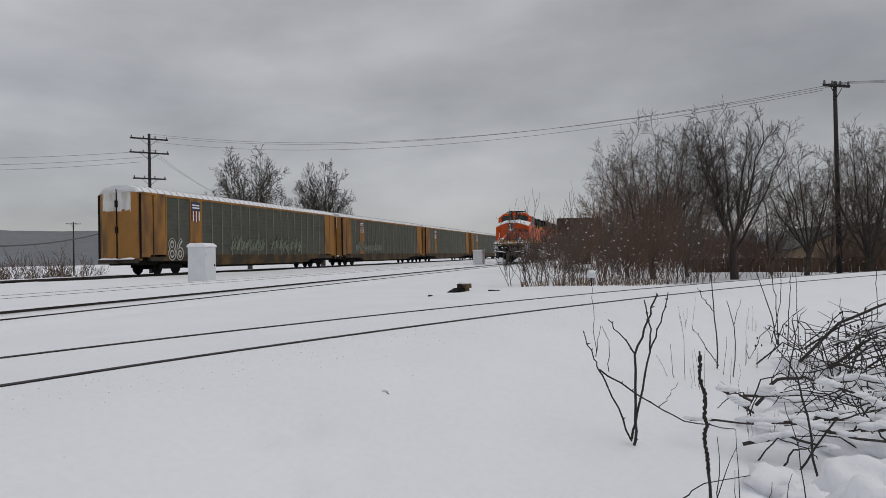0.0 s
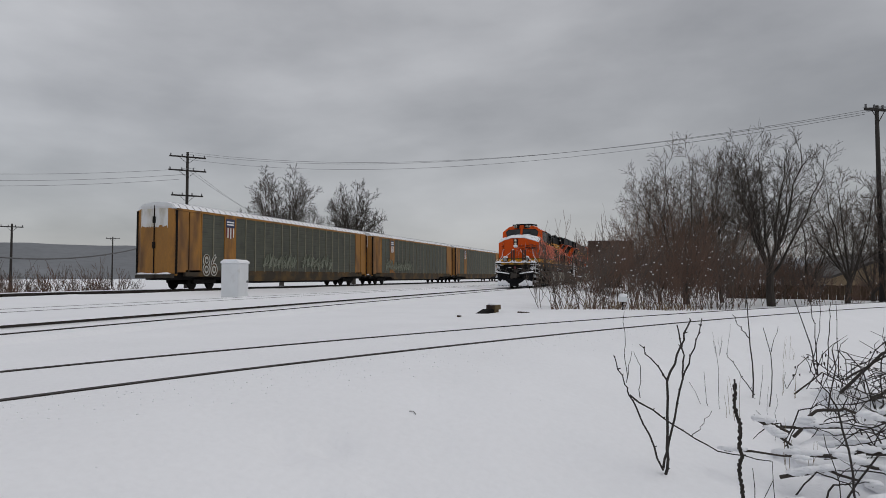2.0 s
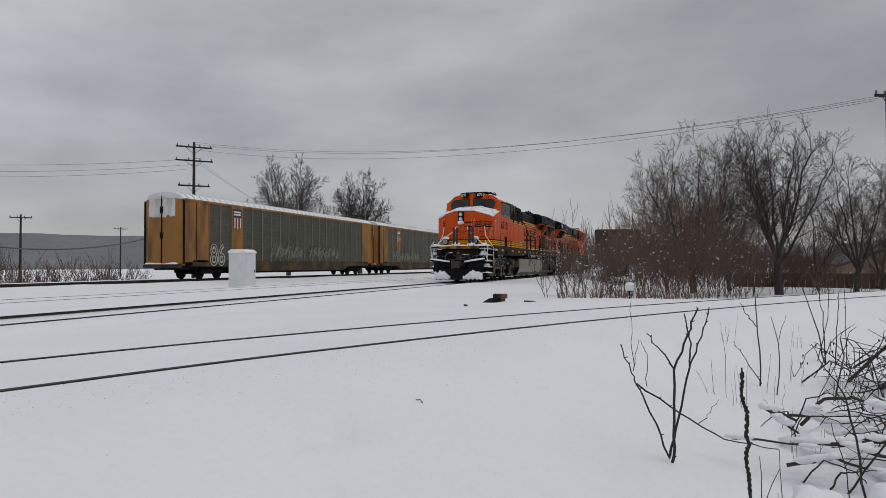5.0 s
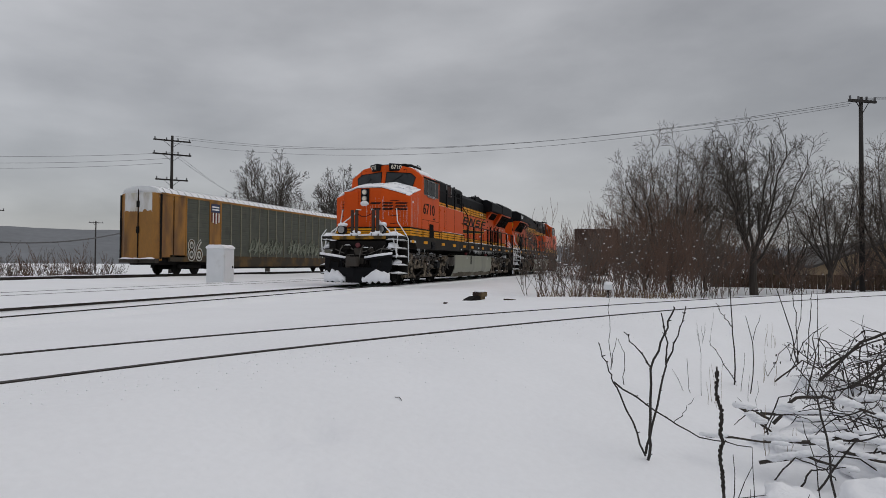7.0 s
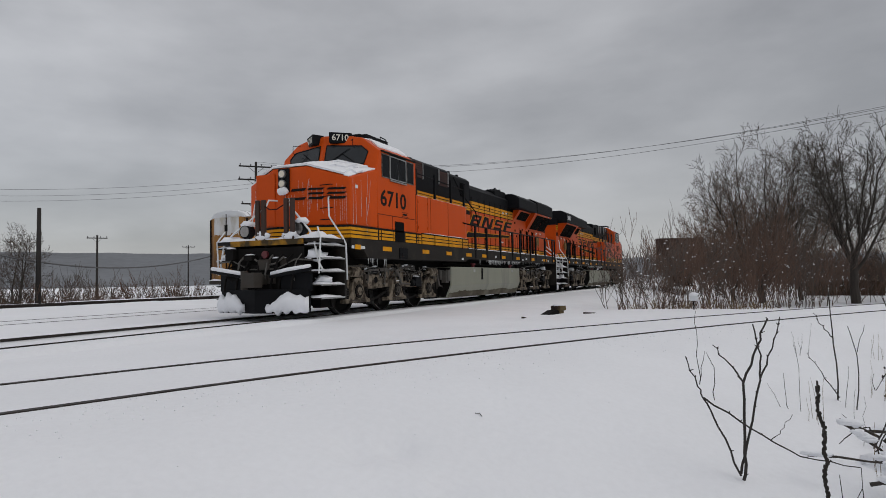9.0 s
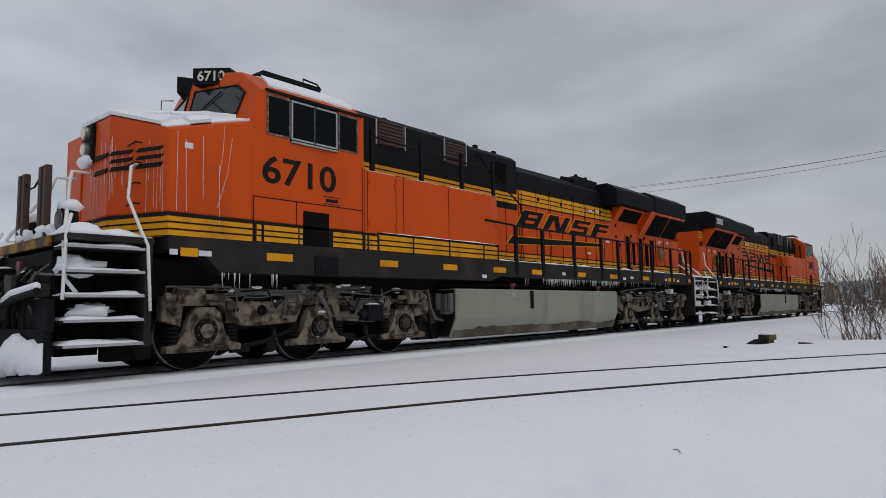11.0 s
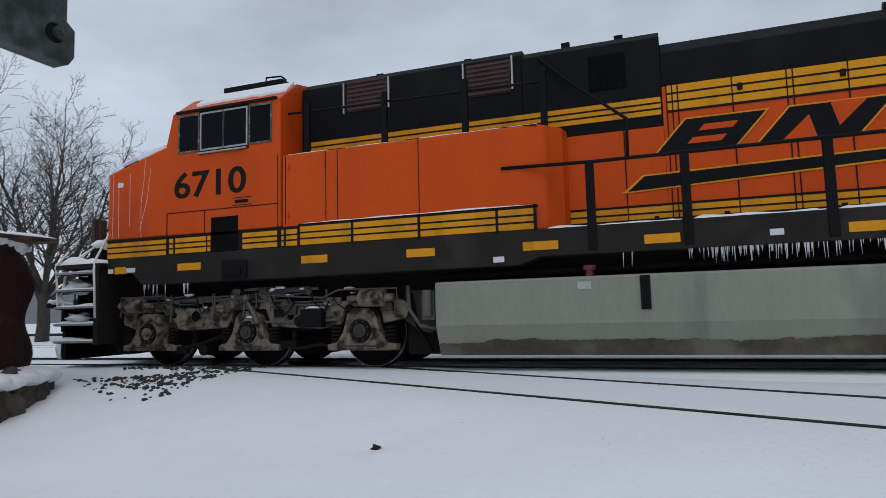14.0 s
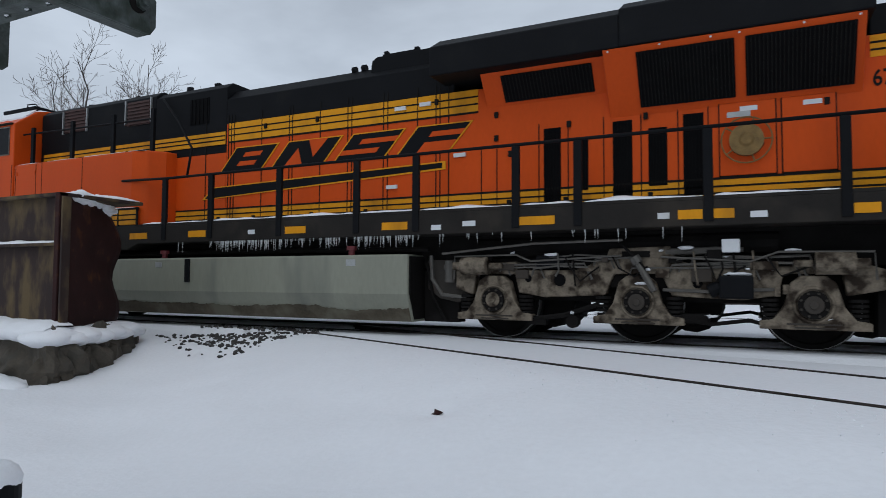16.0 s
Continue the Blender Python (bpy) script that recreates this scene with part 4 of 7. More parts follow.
        # side windows
        for k, (xa, xb) in enumerate(((-7.69, -7.31), (-7.24, -6.82), (-6.79, -6.36), (-6.28, -5.90))):
            fr = M()
            t = 0.028
            yy = sorted((side * (W - 0.01), side * (W + 0.012)))
            fr.box(xa - t, xb + t, *yy, 3.53, 3.53 + t).box(xa - t, xb + t, *yy, 4.14, 4.14 + t).box(xa - t, xa, *yy, 3.53 + t, 4.14).box(xb, xb + t, *yy, 3.53 + t, 4.14)
            wn_ = P("window_frame", fr, DULLFRAME if k in (0, 3) else ALU, "corroded riveted window frame" if k in (0, 3) else "pale sliding window frame")
            part("pane", M().box(xa, xb, *sorted((side * (W - 0.01), side * (W + 0.004))), 3.53 + t, 4.14), GLASS, wn_, "dark window glass")
            if k in (0, 3):
                rv = M()
                for j in range(9):
                    for xx in (xa - 0.014, xb + 0.014):
                        rv.cyl((xx, side * (W + 0.010), 3.56 + j * 0.07), (xx, side * (W + 0.016), 3.56 + j * 0.07), 0.007, 6)
                part("riveting", rv, SEAM, wn_)["kind"] = "stuff"
        P("window_recess", M().box(-7.29, -6.31, *sorted((side * (W - 0.01), side * (W + 0.0025))), 3.47, 4.21), SEAM, "dark surround of the sliding cab windows")
        P("arm_rest", M().box(-7.28, -6.34, *sorted((side * W, side * (W + 0.045))), 3.475, 3.50), ALU, "pale ledge under the sliding windows", bevel=0.005)
        P("drip_rail", M().box(-7.75, -5.78, *sorted((side * (W - 0.02), side * (W + 0.04))), 4.20, 4.24), SEAM)
        # lower cab side
        # proud black box: the opening's inner shade is painted, nothing is recessed
        P("cab_step_opening", M().box(-7.03, -6.51, *sorted((side * (W - 0.3), side * (W + 0.008))), 1.86, 2.41), GRILLE, "dark recessed opening")
        P("cab_skirt", M().box(-7.95, -5.72, *sorted((side * 1.3, side * W)), 1.86, 2.17), SEAM)
        for xa, xb in ((-9.19, -8.02), (-7.88, -7.80), (-7.75, -7.13), (-7.10, -7.04), (-6.42, -5.77), (-5.70, -5.66), (-5.62, -5.42)):
            if xa > -8:
                stripe_band(loco, xa, xb, 1.87, 2.12, W + 0.006, side, side * (W - 0.01))
        for xa, xb in ((-5.775, -5.71), (-5.655, -5.625), (-5.415, -5.37)):
            P("band_post", M().box(xa, xb, *sorted((side * (W - 0.02), side * (W + 0.009))), 1.87, 2.13), SEAM)
        P("band_top_line", M().box(-7.95, -5.40, *sorted((side * (W - 0.01), side * (W + 0.008))), 2.125, 2.165), SEAM)
        for xa, xb, za, zb in ((-7.94, -5.76, 2.535, 2.55), (-7.94, -7.925, 2.17, 2.535), (-7.17, -7.155, 2.17, 2.535), (-5.775, -5.76, 2.17, 3.3), (-6.62, -6.25, 2.57, 2.58), (-6.62, -6.25, 2.69, 2.70)):
            seam(loco, xa, xb, za, zb, W, side)
        P("builder_plate", M().box(-6.57, -6.32, *sorted((side * W, side * (W + 0.006))), 2.61, 2.66), BLACK)
        P("small_plate", M().box(-9.02, -8.90, *sorted((side * W, side * (W + 0.006))), 3.08, 3.16), OFFWHITE)
        streak = M()
        for k, (x, z0, z1, dx) in enumerate(((-8.42, 2.75, 3.52, -0.08), (-8.3, 2.3, 3.35, -0.22), (-8.5, 2.0, 2.9, 0.02), (-8.75, 2.4, 3.3, 0.01), (-9.0, 2.2, 3.2, 0.02), (-9.12, 2.2, 3.3, 0.0))):
            streak.tube([(x, side * (W + 0.002), z1), (x + dx * 0.3, side * (W + 0.002), (z0 + z1) / 2), (x + dx, side * (W + 0.002), z0)], 0.0035, 4)
        P("frozen_drip", streak, ICE, "thin frozen drips down the paint")["kind"] = "stuff"
        # equipment cabinet behind the cab
        P("side_cabinet", M().prism([(-5.70, side * 0.9), (-5.70, side * (W - 0.01)), (-1.95, side * (W - 0.01)), (-1.62, side * (W - 0.10)), (-1.42, side * (W - 0.35)), (-1.38, side * 0.9)], "z", 1.86, 3.29), ORANGE, "orange equipment cabinet", bevel=0.03)
        for k, (xa, xb) in enumerate(((-5.6, -4.9), (-4.6, -3.6), (-3.4, -2.2), (-2.1, -1.7))):
            P("ledge_snow", M().bank(xa, xb, *sorted((side * 1.2, side * (W - 0.03))), 3.29, 0.035, 0.1, k + 31 * side), SNOWCAP, smooth=True)
        for xa, xb in ((-5.37, -4.50), (-4.46, -3.44), (-3.40, -2.30), (-2.27, -1.78)):
            stripe_band(loco, xa, xb, 1.87, 2.15, W + 0.004, side, side * (W - 0.02))
            P("band_post", M().box(xb, xb + 0.035, *sorted((side * (W - 0.02), side * (W + 0.012))), 1.84, 2.20), SEAM)
        P("band_top_line", M().box(-5.40, -1.72, *sorted((side * (W - 0.02), side * (W + 0.012))), 2.155, 2.19), SEAM)
        P("ledge_snow", M().bank(-5.3, -1.8, *sorted((side * (W - 0.02), side * (W + 0.02))), 2.19, 0.02, 0.1, 3), SNOWCAP, smooth=True)
        for x in (-5.64, -4.93, -4.73, -3.42):
            seam(loco, x, x + 0.012, 2.2, 3.27, W - 0.01, side)
        for xx in (-5.6, -4.96):
            for zz in (2.3, 3.05):
                P("hinge", M().box(xx, xx + 0.03, *sorted((side * (W - 0.01), side * (W + 0.012))), zz, zz + 0.08), ORANGE)
        # black upper cabinet with grilles
        stripe_band(loco, -5.55, -0.12, 3.36, 3.60, 0.965, side, side * 0.9)
        louvre(loco, -4.85, -4.14, 4.02, 4.52, 0.955, side, REDGRILLE, 7, False)
        louvre(loco, -2.83, -2.16, 3.97, 4.46, 0.955, side, REDGRILLE, 7, False)
        louvre(loco, -1.05, -0.55, 3.8, 4.30, 0.955, side, GRILLE, 5)
        for x in (-4.90, -4.11, -2.88, -2.13):
            P("white_trim", M().box(x - 0.012, x + 0.012, *sorted((side * 0.95, side * 0.985)), 4.00, 4.50), ALU)
        for x in (-5.35, -4.02, -2.75, -1.62):
            P("upper_post", M().box(x - 0.045, x + 0.045, *sorted((side * 1.30, side * 1.36)), 3.29, 4.12), BLACK, bevel=0.006)
        P("upper_handrail", M().tube([(-5.7, side * 1.33, 4.0), (-1.62, side * 1.33, 3.92)], 0.018, 6), BLACK)
        # hood flanks
        stripe_band(loco, -0.05, 5.0, 3.40, 3.74, 0.955, side, side * 0.9)
        stripe_band(loco, -1.38, 10.35, 1.87, 2.13, 0.955, side, side * 0.9)
        P("band_edge", M().box(-1.38, 10.35, *sorted((side * 0.94, side * 0.960)), 2.13, 2.16), SEAM)
        P("band_edge", M().box(-0.05, 5.0, *sorted((side * 0.94, side * 0.960)), 3.37, 3.40), SEAM)
        for x in (-0.62, -0.05, 0.02, 0.09, 0.75, 1.38, 1.45, 2.05, 2.62, 2.70, 3.32, 3.40, 3.95, 4.28, 4.35, 4.5):
            seam(loco, x, x + 0.014, 1.9, 3.9, 0.955, side, 0.006)
        for x, z0, z1 in ((5.05, 1.9, 2.8), (5.3, 1.9, 2.8), (5.62, 1.9, 2.8), (5.95, 1.9, 3.1), (6.38, 1.9, 3.1), (6.88, 1.9, 3.1), (7.38, 1.9, 3.1), (7.85, 1.9, 3.1), (8.22, 1.9, 3.1)):
            seam(loco, x, x + 0.012, z0, z1, 0.955, side, 0.006)
        for x0, x1, z0, z1 in ((6.03, 6.28, 1.93, 3.02), (6.48, 6.67, 2.1, 2.83), (7.01, 7.27, 1.95, 3.02), (7.48, 7.72, 2.1, 2.88), (7.92, 8.17, 1.95, 3.02)):
            louvre(loco, x0, x1, z0, z1, 0.955, side)
        for x0, x1 in ((8.36, 9.0), (9.07, 9.64)):
            dr = P("hood_door", M().box(x0, x1, *sorted((side * 0.94, side * 0.975)), 2.17, 3.10), ORANGE, "orange hood door", bevel=0.012)
            for z in (2.17, 3.10):
                part("door_seam", M().box(x0 - 0.012, x1 + 0.012, *sorted((side * 0.94, side * 0.966)), z - 0.012, z + 0.012), SEAM, dr)
            for x in (x0, x1):
                part("door_seam", M().box(x - 0.012, x + 0.012, *sorted((side * 0.94, side * 0.966)), 2.16, 3.11), SEAM, dr)
        for x, z in ((5.3, 3.3), (5.3, 2.95), (5.52, 2.7), (6.4, 3.05), (7.45, 3.05), (9.55, 3.0), (0.85, 3.6), (2.0, 3.6), (4.3, 3.62), (0.6, 1.95), (1.9, 1.95), (3.0, 1.95), (5.5, 1.97), (6.35, 1.97), (7.5, 1.97), (-0.25, 1.95)):
            P("latch", M().box(x - 0.03, x + 0.03, *sorted((side * 0.95, side * 0.985)), z - 0.045, z + 0.045), SEAM, bevel=0.006)
        for x, z in ((4.0, 3.58), (3.55, 3.56), (4.6, 2.72), (3.4, 2.3), (8.6, 2.98), (9.3, 2.98)):
            P("small_plate", M().box(x, x + 0.2, *sorted((side * 0.95, side * 0.982)), z, z + 0.06), OFFWHITE)
        hw = M()
        for k in range(24):
            a, b = 2 * math.pi * k / 24, 2 * math.pi * (k + 1) / 24
            hw.cyl((8.67 + 0.29 * math.cos(a), side * 1.03, 2.60 + 0.29 * math.sin(a)), (8.67 + 0.29 * math.cos(b), side * 1.03, 2.60 + 0.29 * math.sin(b)), 0.010, 6)
        for k in range(5):
            a = 2 * math.pi * k / 5
            hw.cyl((8.67, side * 1.03, 2.60), (8.67 + 0.29 * math.cos(a), side * 1.03, 2.60 + 0.29 * math.sin(a)), 0.010, 6)
        hw.cyl((8.67, side * 0.97, 2.60), (8.67, side * 1.05, 2.60), 0.20, 24).cyl((8.67, side * 1.05, 2.60), (8.67, side * 1.07, 2.60), 0.09, 16, 0.06)
        P("handbrake_wheel", hw, BRASS, "dusty brass-coloured handbrake wheel with a solid hub")
        P("instruction_plate", M().box(8.45, 8.72, *sorted((side * 0.97, side * 0.980)), 2.91, 2.98), ALU, "small pale instruction plate")
        # radiator flare and wing
        P("radiator_flare", M().prism([(side * 0.94, 3.06), (side * 1.46, 3.86), (side * 0.94, 3.86)], "x", 6.98, 9.92), ORANGE, "orange flared radiator side", bevel=0.01)
        P("radiator_flare", M().prism([(side * 0.94, 3.42), (side * 1.25, 3.86), (side * 0.94, 3.86)], "x", 5.15, 6.98), ORANGE, "orange flared radiator side", bevel=0.01)
        for x0, x1, p0, p1 in ((7.40, 8.56, (1.02, 3.16), (1.42, 3.78)), (8.68, 9.83, (1.02, 3.16), (1.42, 3.78)), (5.46, 6.78, (0.985, 3.47), (1.215, 3.80))):
            nrm = Vector((0, p1[1] - p0[1], -(p1[0] - p0[0]))).normalized()
            gm_ = M()
            q = [(x0, *p0), (x1, *p0), (x1, *p1), (x0, *p1)]
            a = [(x, side * (y + nrm.y * 0.016), z + nrm.z * 0.016) for x, y, z in q]
            b = [(x, side * (y - nrm.y * 0.02), z - nrm.z * 0.02) for x, y, z in q]
            gm_.add(a + b, [(0, 1, 2, 3), (7, 6, 5, 4), (0, 4, 5, 1), (1, 5, 6, 2), (2, 6, 7, 3), (3, 7, 4, 0)])
            g_ = P("radiator_grille", gm_, GRILLE, "black radiator mesh grille")
            bars = M()
            for k in range(26):
                x = x0 + (x1 - x0) * (k + 0.5) / 26
                bars.cyl((x, side * (p0[0] + nrm.y * 0.02), p0[1] + nrm.z * 0.02), (x, side * (p1[0] + nrm.y * 0.02), p1[1] + nrm.z * 0.02), 0.007, 4)
            part("grille_mesh", bars, SEAM, g_)["kind"] = "stuff"
        P("bolt_row", (lambda m: [m.cyl((x, side * 1.45, 3.83), (x, side * 1.475, 3.82), 0.014, 6) for x in (7.05, 7.7, 8.3, 8.62, 9.3, 9.85)] and m)(M()), OFFWHITE)
    # rear door stripe and radiator roof
    P("upper_cabinet", M().prism([(-0.95, 3.2), (-0.95, 4.50), (-0.80, 4.62), (0.80, 4.62), (0.95, 4.50), (0.95, 3.2)], "x", -5.68, -2.0), BLACK, "black equipment cabinet", bevel=0.015)
    P("upper_cabinet", M().prism([(-0.95, 3.2), (-0.95, 4.44), (-0.80, 4.56), (0.80, 4.56), (0.95, 4.44), (0.95, 3.2)], "x", -2.0, -0.10), BLACK, "black equipment cabinet", bevel=0.015)
    P("cabinet_base", M().box(-5.68, -0.1, -0.95, 0.95, 1.86, 3.2), ORANGE)
    P("hood_roof", M().prism([(-0.95, 3.74), (-0.95, 4.20), (-0.72, 4.41), (0.72, 4.41), (0.95, 4.20), (0.95, 3.74)], "x", -0.10, 4.6), BLACK, "black hood roof", bevel=0.015)
    P("hood", M().box(-0.10, 10.45, -0.95, 0.95, 1.86, 3.74), ORANGE, "orange engine hood", bevel=0.015)
    P("exhaust_cover", M().prism([(2.98, 4.20), (3.02, 4.50), (3.12, 4.56), (4.41, 4.56), (4.41, 4.20)], "y", -0.84, 0.84).box(3.2, 3.9, -0.80, -0.5, 4.56, 4.60).box(3.22, 3.30, -0.80, -0.72, 4.60, 4.65).box(3.8, 3.88, -0.80, -0.72, 4.60, 4.64), BLACK, bevel=0.01)
    for x, r in ((2.55, 0.06), (2.75, 0.07), (2.95, 0.05)):
        P("lifting_lug", M().cyl((x, -0.7, 4.45), (x + 0.07, -0.7, 4.45), r, 8), BLACK)
    P("radiator_roof", M().prism([(-1.47, 3.865), (-1.47, 4.30), (-1.15, 4.50), (1.15, 4.50), (1.47, 4.30), (1.47, 3.865)], "x", 4.42, 7.2), BLACK, "wide black radiator roof", bevel=0.02)
    P("radiator_roof", M().prism([(-1.49, 3.865), (-1.49, 4.36), (-1.15, 4.56), (1.15, 4.56), (1.49, 4.36), (1.49, 3.865)], "x", 7.2, 10.0), BLACK, "wide black radiator roof", bevel=0.02)
    P("roof_snow", M().bank(4.5, 7.1, -1.12, 1.12, 4.50, 0.03, 0.15, 2), SNOWCAP, smooth=True)
    for k in range(7):
        P("roof_lug", M().box(-5.2 + 0.75 * k, -5.08 + 0.75 * k, -0.70, -0.62, 4.60, 4.66 + 0.02 * (k % 2)), BLACK, bevel=0.006)
        P("roof_patch_snow", M().bank(-5.45 + 0.75 * k, -4.95 + 0.75 * k, -0.76, -0.2, 4.62 if k < 4 else 4.56, 0.03, 0.1, k), SNOWCAP, smooth=True)
    for k in range(4):
        P("roof_hatch", M().box(0.25 + 0.8 * k, 0.85 + 0.8 * k, -0.5, 0.5, 4.41, 4.45), BLACK, bevel=0.008)
    P("rear_roof", M().box(10.0, 10.45, -0.95, 0.95, 3.74, 4.1), BLACK, bevel=0.015)
    for side in (-1, 1):
        stripe_band(loco, 10.0, 10.44, 3.47, 3.73, 0.955, side, side * 0.9)
    # cab roof fittings and snow
    P("cab_roof_snow", M().bank(-7.55, -5.85, -0.95, 0.95, 4.62, 0.10, 0.12, 7), SNOWCAP, "snow on the cab roof", smooth=True)
    for side in (-1, 1):
        sm = M()
        rnd = random.Random(9)
        nx = 16
        top = [(-7.5 + 1.7 * i / nx, 1.02 + 0.0 * i, 4.615) for i in range(nx + 1)]
        bot = [(-7.55 + 1.78 * i / nx, 1.30 + 0.09 * noise.noise(Vector((i * 0.45, 3, side))), 4.395 - 0.06 * noise.noise(Vector((i * 0.45, 3, side)))) for i in range(nx + 1)]
        sm.v = [(x, side * y, z + e) for row, e in ((top, 0.035), (bot, 0.03), (bot, -0.01), (top, -0.01)) for x, y, z in row]
        q_ = nx + 1
        sm.f = [(r * q_ + i, r * q_ + i + 1, ((r + 1) % 4) * q_ + i + 1, ((r + 1) % 4) * q_ + i) for r in range(4) for i in range(nx)] + [(0, q_, 2 * q_, 3 * q_), (nx, q_ + nx, 2 * q_ + nx, 3 * q_ + nx)]
        P("cab_roof_snow", sm, SNOWCAP, "thin snow on the cab roof slope")
    P("roof_unit", M().box(-7.35, -6.15, -0.85, 0.85, 4.74, 4.82).box(-7.3, -6.9, -0.6, 0.6, 4.82, 4.86).tube([(-6.5, -0.8, 4.80), (-6.5, -0.8, 4.90), (-6.2, -0.8, 4.88), (-6.1, -0.8, 4.80)], 0.016, 6), BLACK, "low black roof unit and antenna", bevel=0.01)
    ns = M()
    for y0, y1 in ((-W + 0.03, -0.5), (-0.5, 0.5), (0.5, W - 0.03)):
        n = 8
        for i in range(n):
            for j in range(n):
                def q(a, b):
                    y = y0 + (y1 - y0) * b
                    ay = abs(y)
                    xf = -9.60 + max(0, ay - 0.5) / 1.02 * 0.37
                    zf, zb = 3.62 - max(0, ay - 0.5) / 1.02 * 0.30, 3.93 - max(0, ay - 0.5) / 1.02 * 0.24
                    lump = 0.5 + 0.9 * (0.5 + noise.noise(Vector((a * 2.5, y * 2, 1)))) if 0.02 < a < 0.98 and ay < W - 0.04 else 0.35
                    return (xf + (-7.99 - xf) * a, y, zf + (zb - zf) * a + 0.055 * lump)
                ns.add([q(i / n, j / n), q((i + 1) / n, j / n), q((i + 1) / n, (j + 1) / n), q(i / n, (j + 1) / n)], [(0, 1, 2, 3)])
    nb_ = M()
    nb_.v, nb_.f = ns.v, ns.f
    me_ob = P("nose_snow", nb_, SNOWCAP, "snow blanket on the nose", smooth=False)
    so = me_ob.modifiers.new("solid", "SOLIDIFY")
    so.thickness, so.offset = 0.05, -1
    # headlights, door and grabs on the nose
    P("headlight_plate", M().box(-9.66, -9.60, -0.02, 0.30, 3.02, 3.60), BLACK, bevel=0.01)
    for z in (3.46, 3.22):
        hl = P("headlight", M().cyl((-9.65, 0.14, z), (-9.72, 0.14, z), 0.10, 18), STEEL, "round sealed-beam headlight")
        part("lens", M().cyl((-9.72, 0.14, z), (-9.735, 0.14, z), 0.075, 18), LAMP, hl, "lit pale lens")
    P("headlight_snow", M().blob(-9.68, 0.14, 3.04, 0.10, 0.17, 0.10, 5), SNOWCAP, smooth=True)
    P("nose_door", M().box(-9.635, -9.60, 0.42, 1.0, 2.2, 3.5), ORANGE, bevel=0.01)
    P("nose_window", M().box(-9.60, -9.55, 0.55, 0.85, 3.1, 3.42), GLASS, "small dark nose door window", bevel=0.03)
    for side in (-1, 1):
        for k in range(4):
            z = 2.3 + 0.28 * k
            y = side * 0.98
            xf = -9.62 + (abs(y) - 0.5) / 1.02 * 0.39
            P("grab_iron", M().tube([(xf, y - 0.16, z), (xf - 0.08, y - 0.16, z), (xf - 0.05, y + 0.16, z), (xf + 0.05, y + 0.16, z)], 0.012, 5), SEAM)
        dl = P("ditch_light", M().cyl((-10.12, side * 0.78, 2.04), (-10.30, side * 0.78, 2.04), 0.17, 18).box(-10.2, -10.1, side * 0.78 - 0.05, side * 0.78 + 0.05, 1.8, 1.95), BLACK, "round ditch light under a cap of snow", bevel=0.01)
        part("lens", M().cyl((-10.30, side * 0.78, 2.04), (-10.315, side * 0.78, 2.04), 0.13, 18), STEEL, dl)
        part("snow_cap", M().blob(-10.18, side * 0.78, 2.21, 0.15, 0.19, 0.09, 2 + side), SNOWCAP, dl, smooth=True)
    st = M()
    rnd = random.Random(4)
    for k in range(26):
        y = rnd.uniform(-1.45, 1.45)
        xf = -9.62 + max(0, abs(y) - 0.5) / 1.02 * 0.39 - 0.004
        z1 = rnd.uniform(2.9, 3.35)
        st.tube([(xf, y, z1), (xf, y + rnd.uniform(-0.02, 0.02), z1 - rnd.uniform(0.2, 0.9))], rnd.uniform(0.0015, 0.0035), 4)
    P("frozen_drip", st, ICE, "thin frozen drips on the nose")["kind"] = "stuff"
    # plain bars for the maker's lettering on the nose, black
    xf = lambda yy: -9.628 + max(0, abs(yy) - 0.5) / 1.02 * 0.39
    for k, (ya, yb) in enumerate(((1.22, 0.88), (0.80, 0.52), (-0.06, -0.46), (-0.54, -0.88), (-0.98, -1.38))):
        for z0, z1 in (((2.80, 2.86), (2.92, 2.97), (3.03, 3.08)) if k != 2 else ((2.80, 2.86), (3.02, 3.08))):
            m = M()
            q = [(ya, z0), (yb, z0), (yb - 0.05, z1), (ya - 0.05, z1)]
            m.add([(xf(a) - 0.006, a, b) for a, b in q] + [(xf(a) + 0.01, a, b) for a, b in q], [(0, 1, 2, 3), (7, 6, 5, 4), (0, 4, 5, 1), (1, 5, 6, 2), (2, 6, 7, 3), (3, 7, 4, 0)])
            P("emblem_bar", m, SEAM, "black slanted emblem bar")
    rn = random.Random(88)
    for k in range(14):
        y, z = rn.uniform(-1.0, 1.0), rn.uniform(0.75, 1.5)
        w, h, dp = rn.uniform(0.05, 0.16), rn.uniform(0.05, 0.14), rn.uniform(0.05, 0.2)
        P("pilot_fitting", M().box(-10.45 - dp, -10.44, y - w, y + w, z - h, z + h), TRUCKDARK if k % 3 else GRIME, bevel=0.012)
        if k % 2:
            P("fitting_snow", M().blob(-10.45 - dp * 0.6, y, z + h + 0.01, dp * 0.5, w, 0.022, k), SNOWCAP, smooth=True)
    for k in range(8):
        y = -1.0 + 0.27 * k
        P("pilot_hose", M().tube([(-10.46, y, 1.45), (-10.62, y + 0.03, 1.30), (-10.66, y + rn.uniform(-0.2, 0.2), 1.0), (-10.55, y + rn.uniform(-0.25, 0.25), 0.75)], rn.uniform(0.014, 0.026), 6), TRUCKDARK if k % 3 else PIPE)
    end_fittings(loco, -10.45, -1, True)
    end_fittings(loco, 11.3, 1, False)
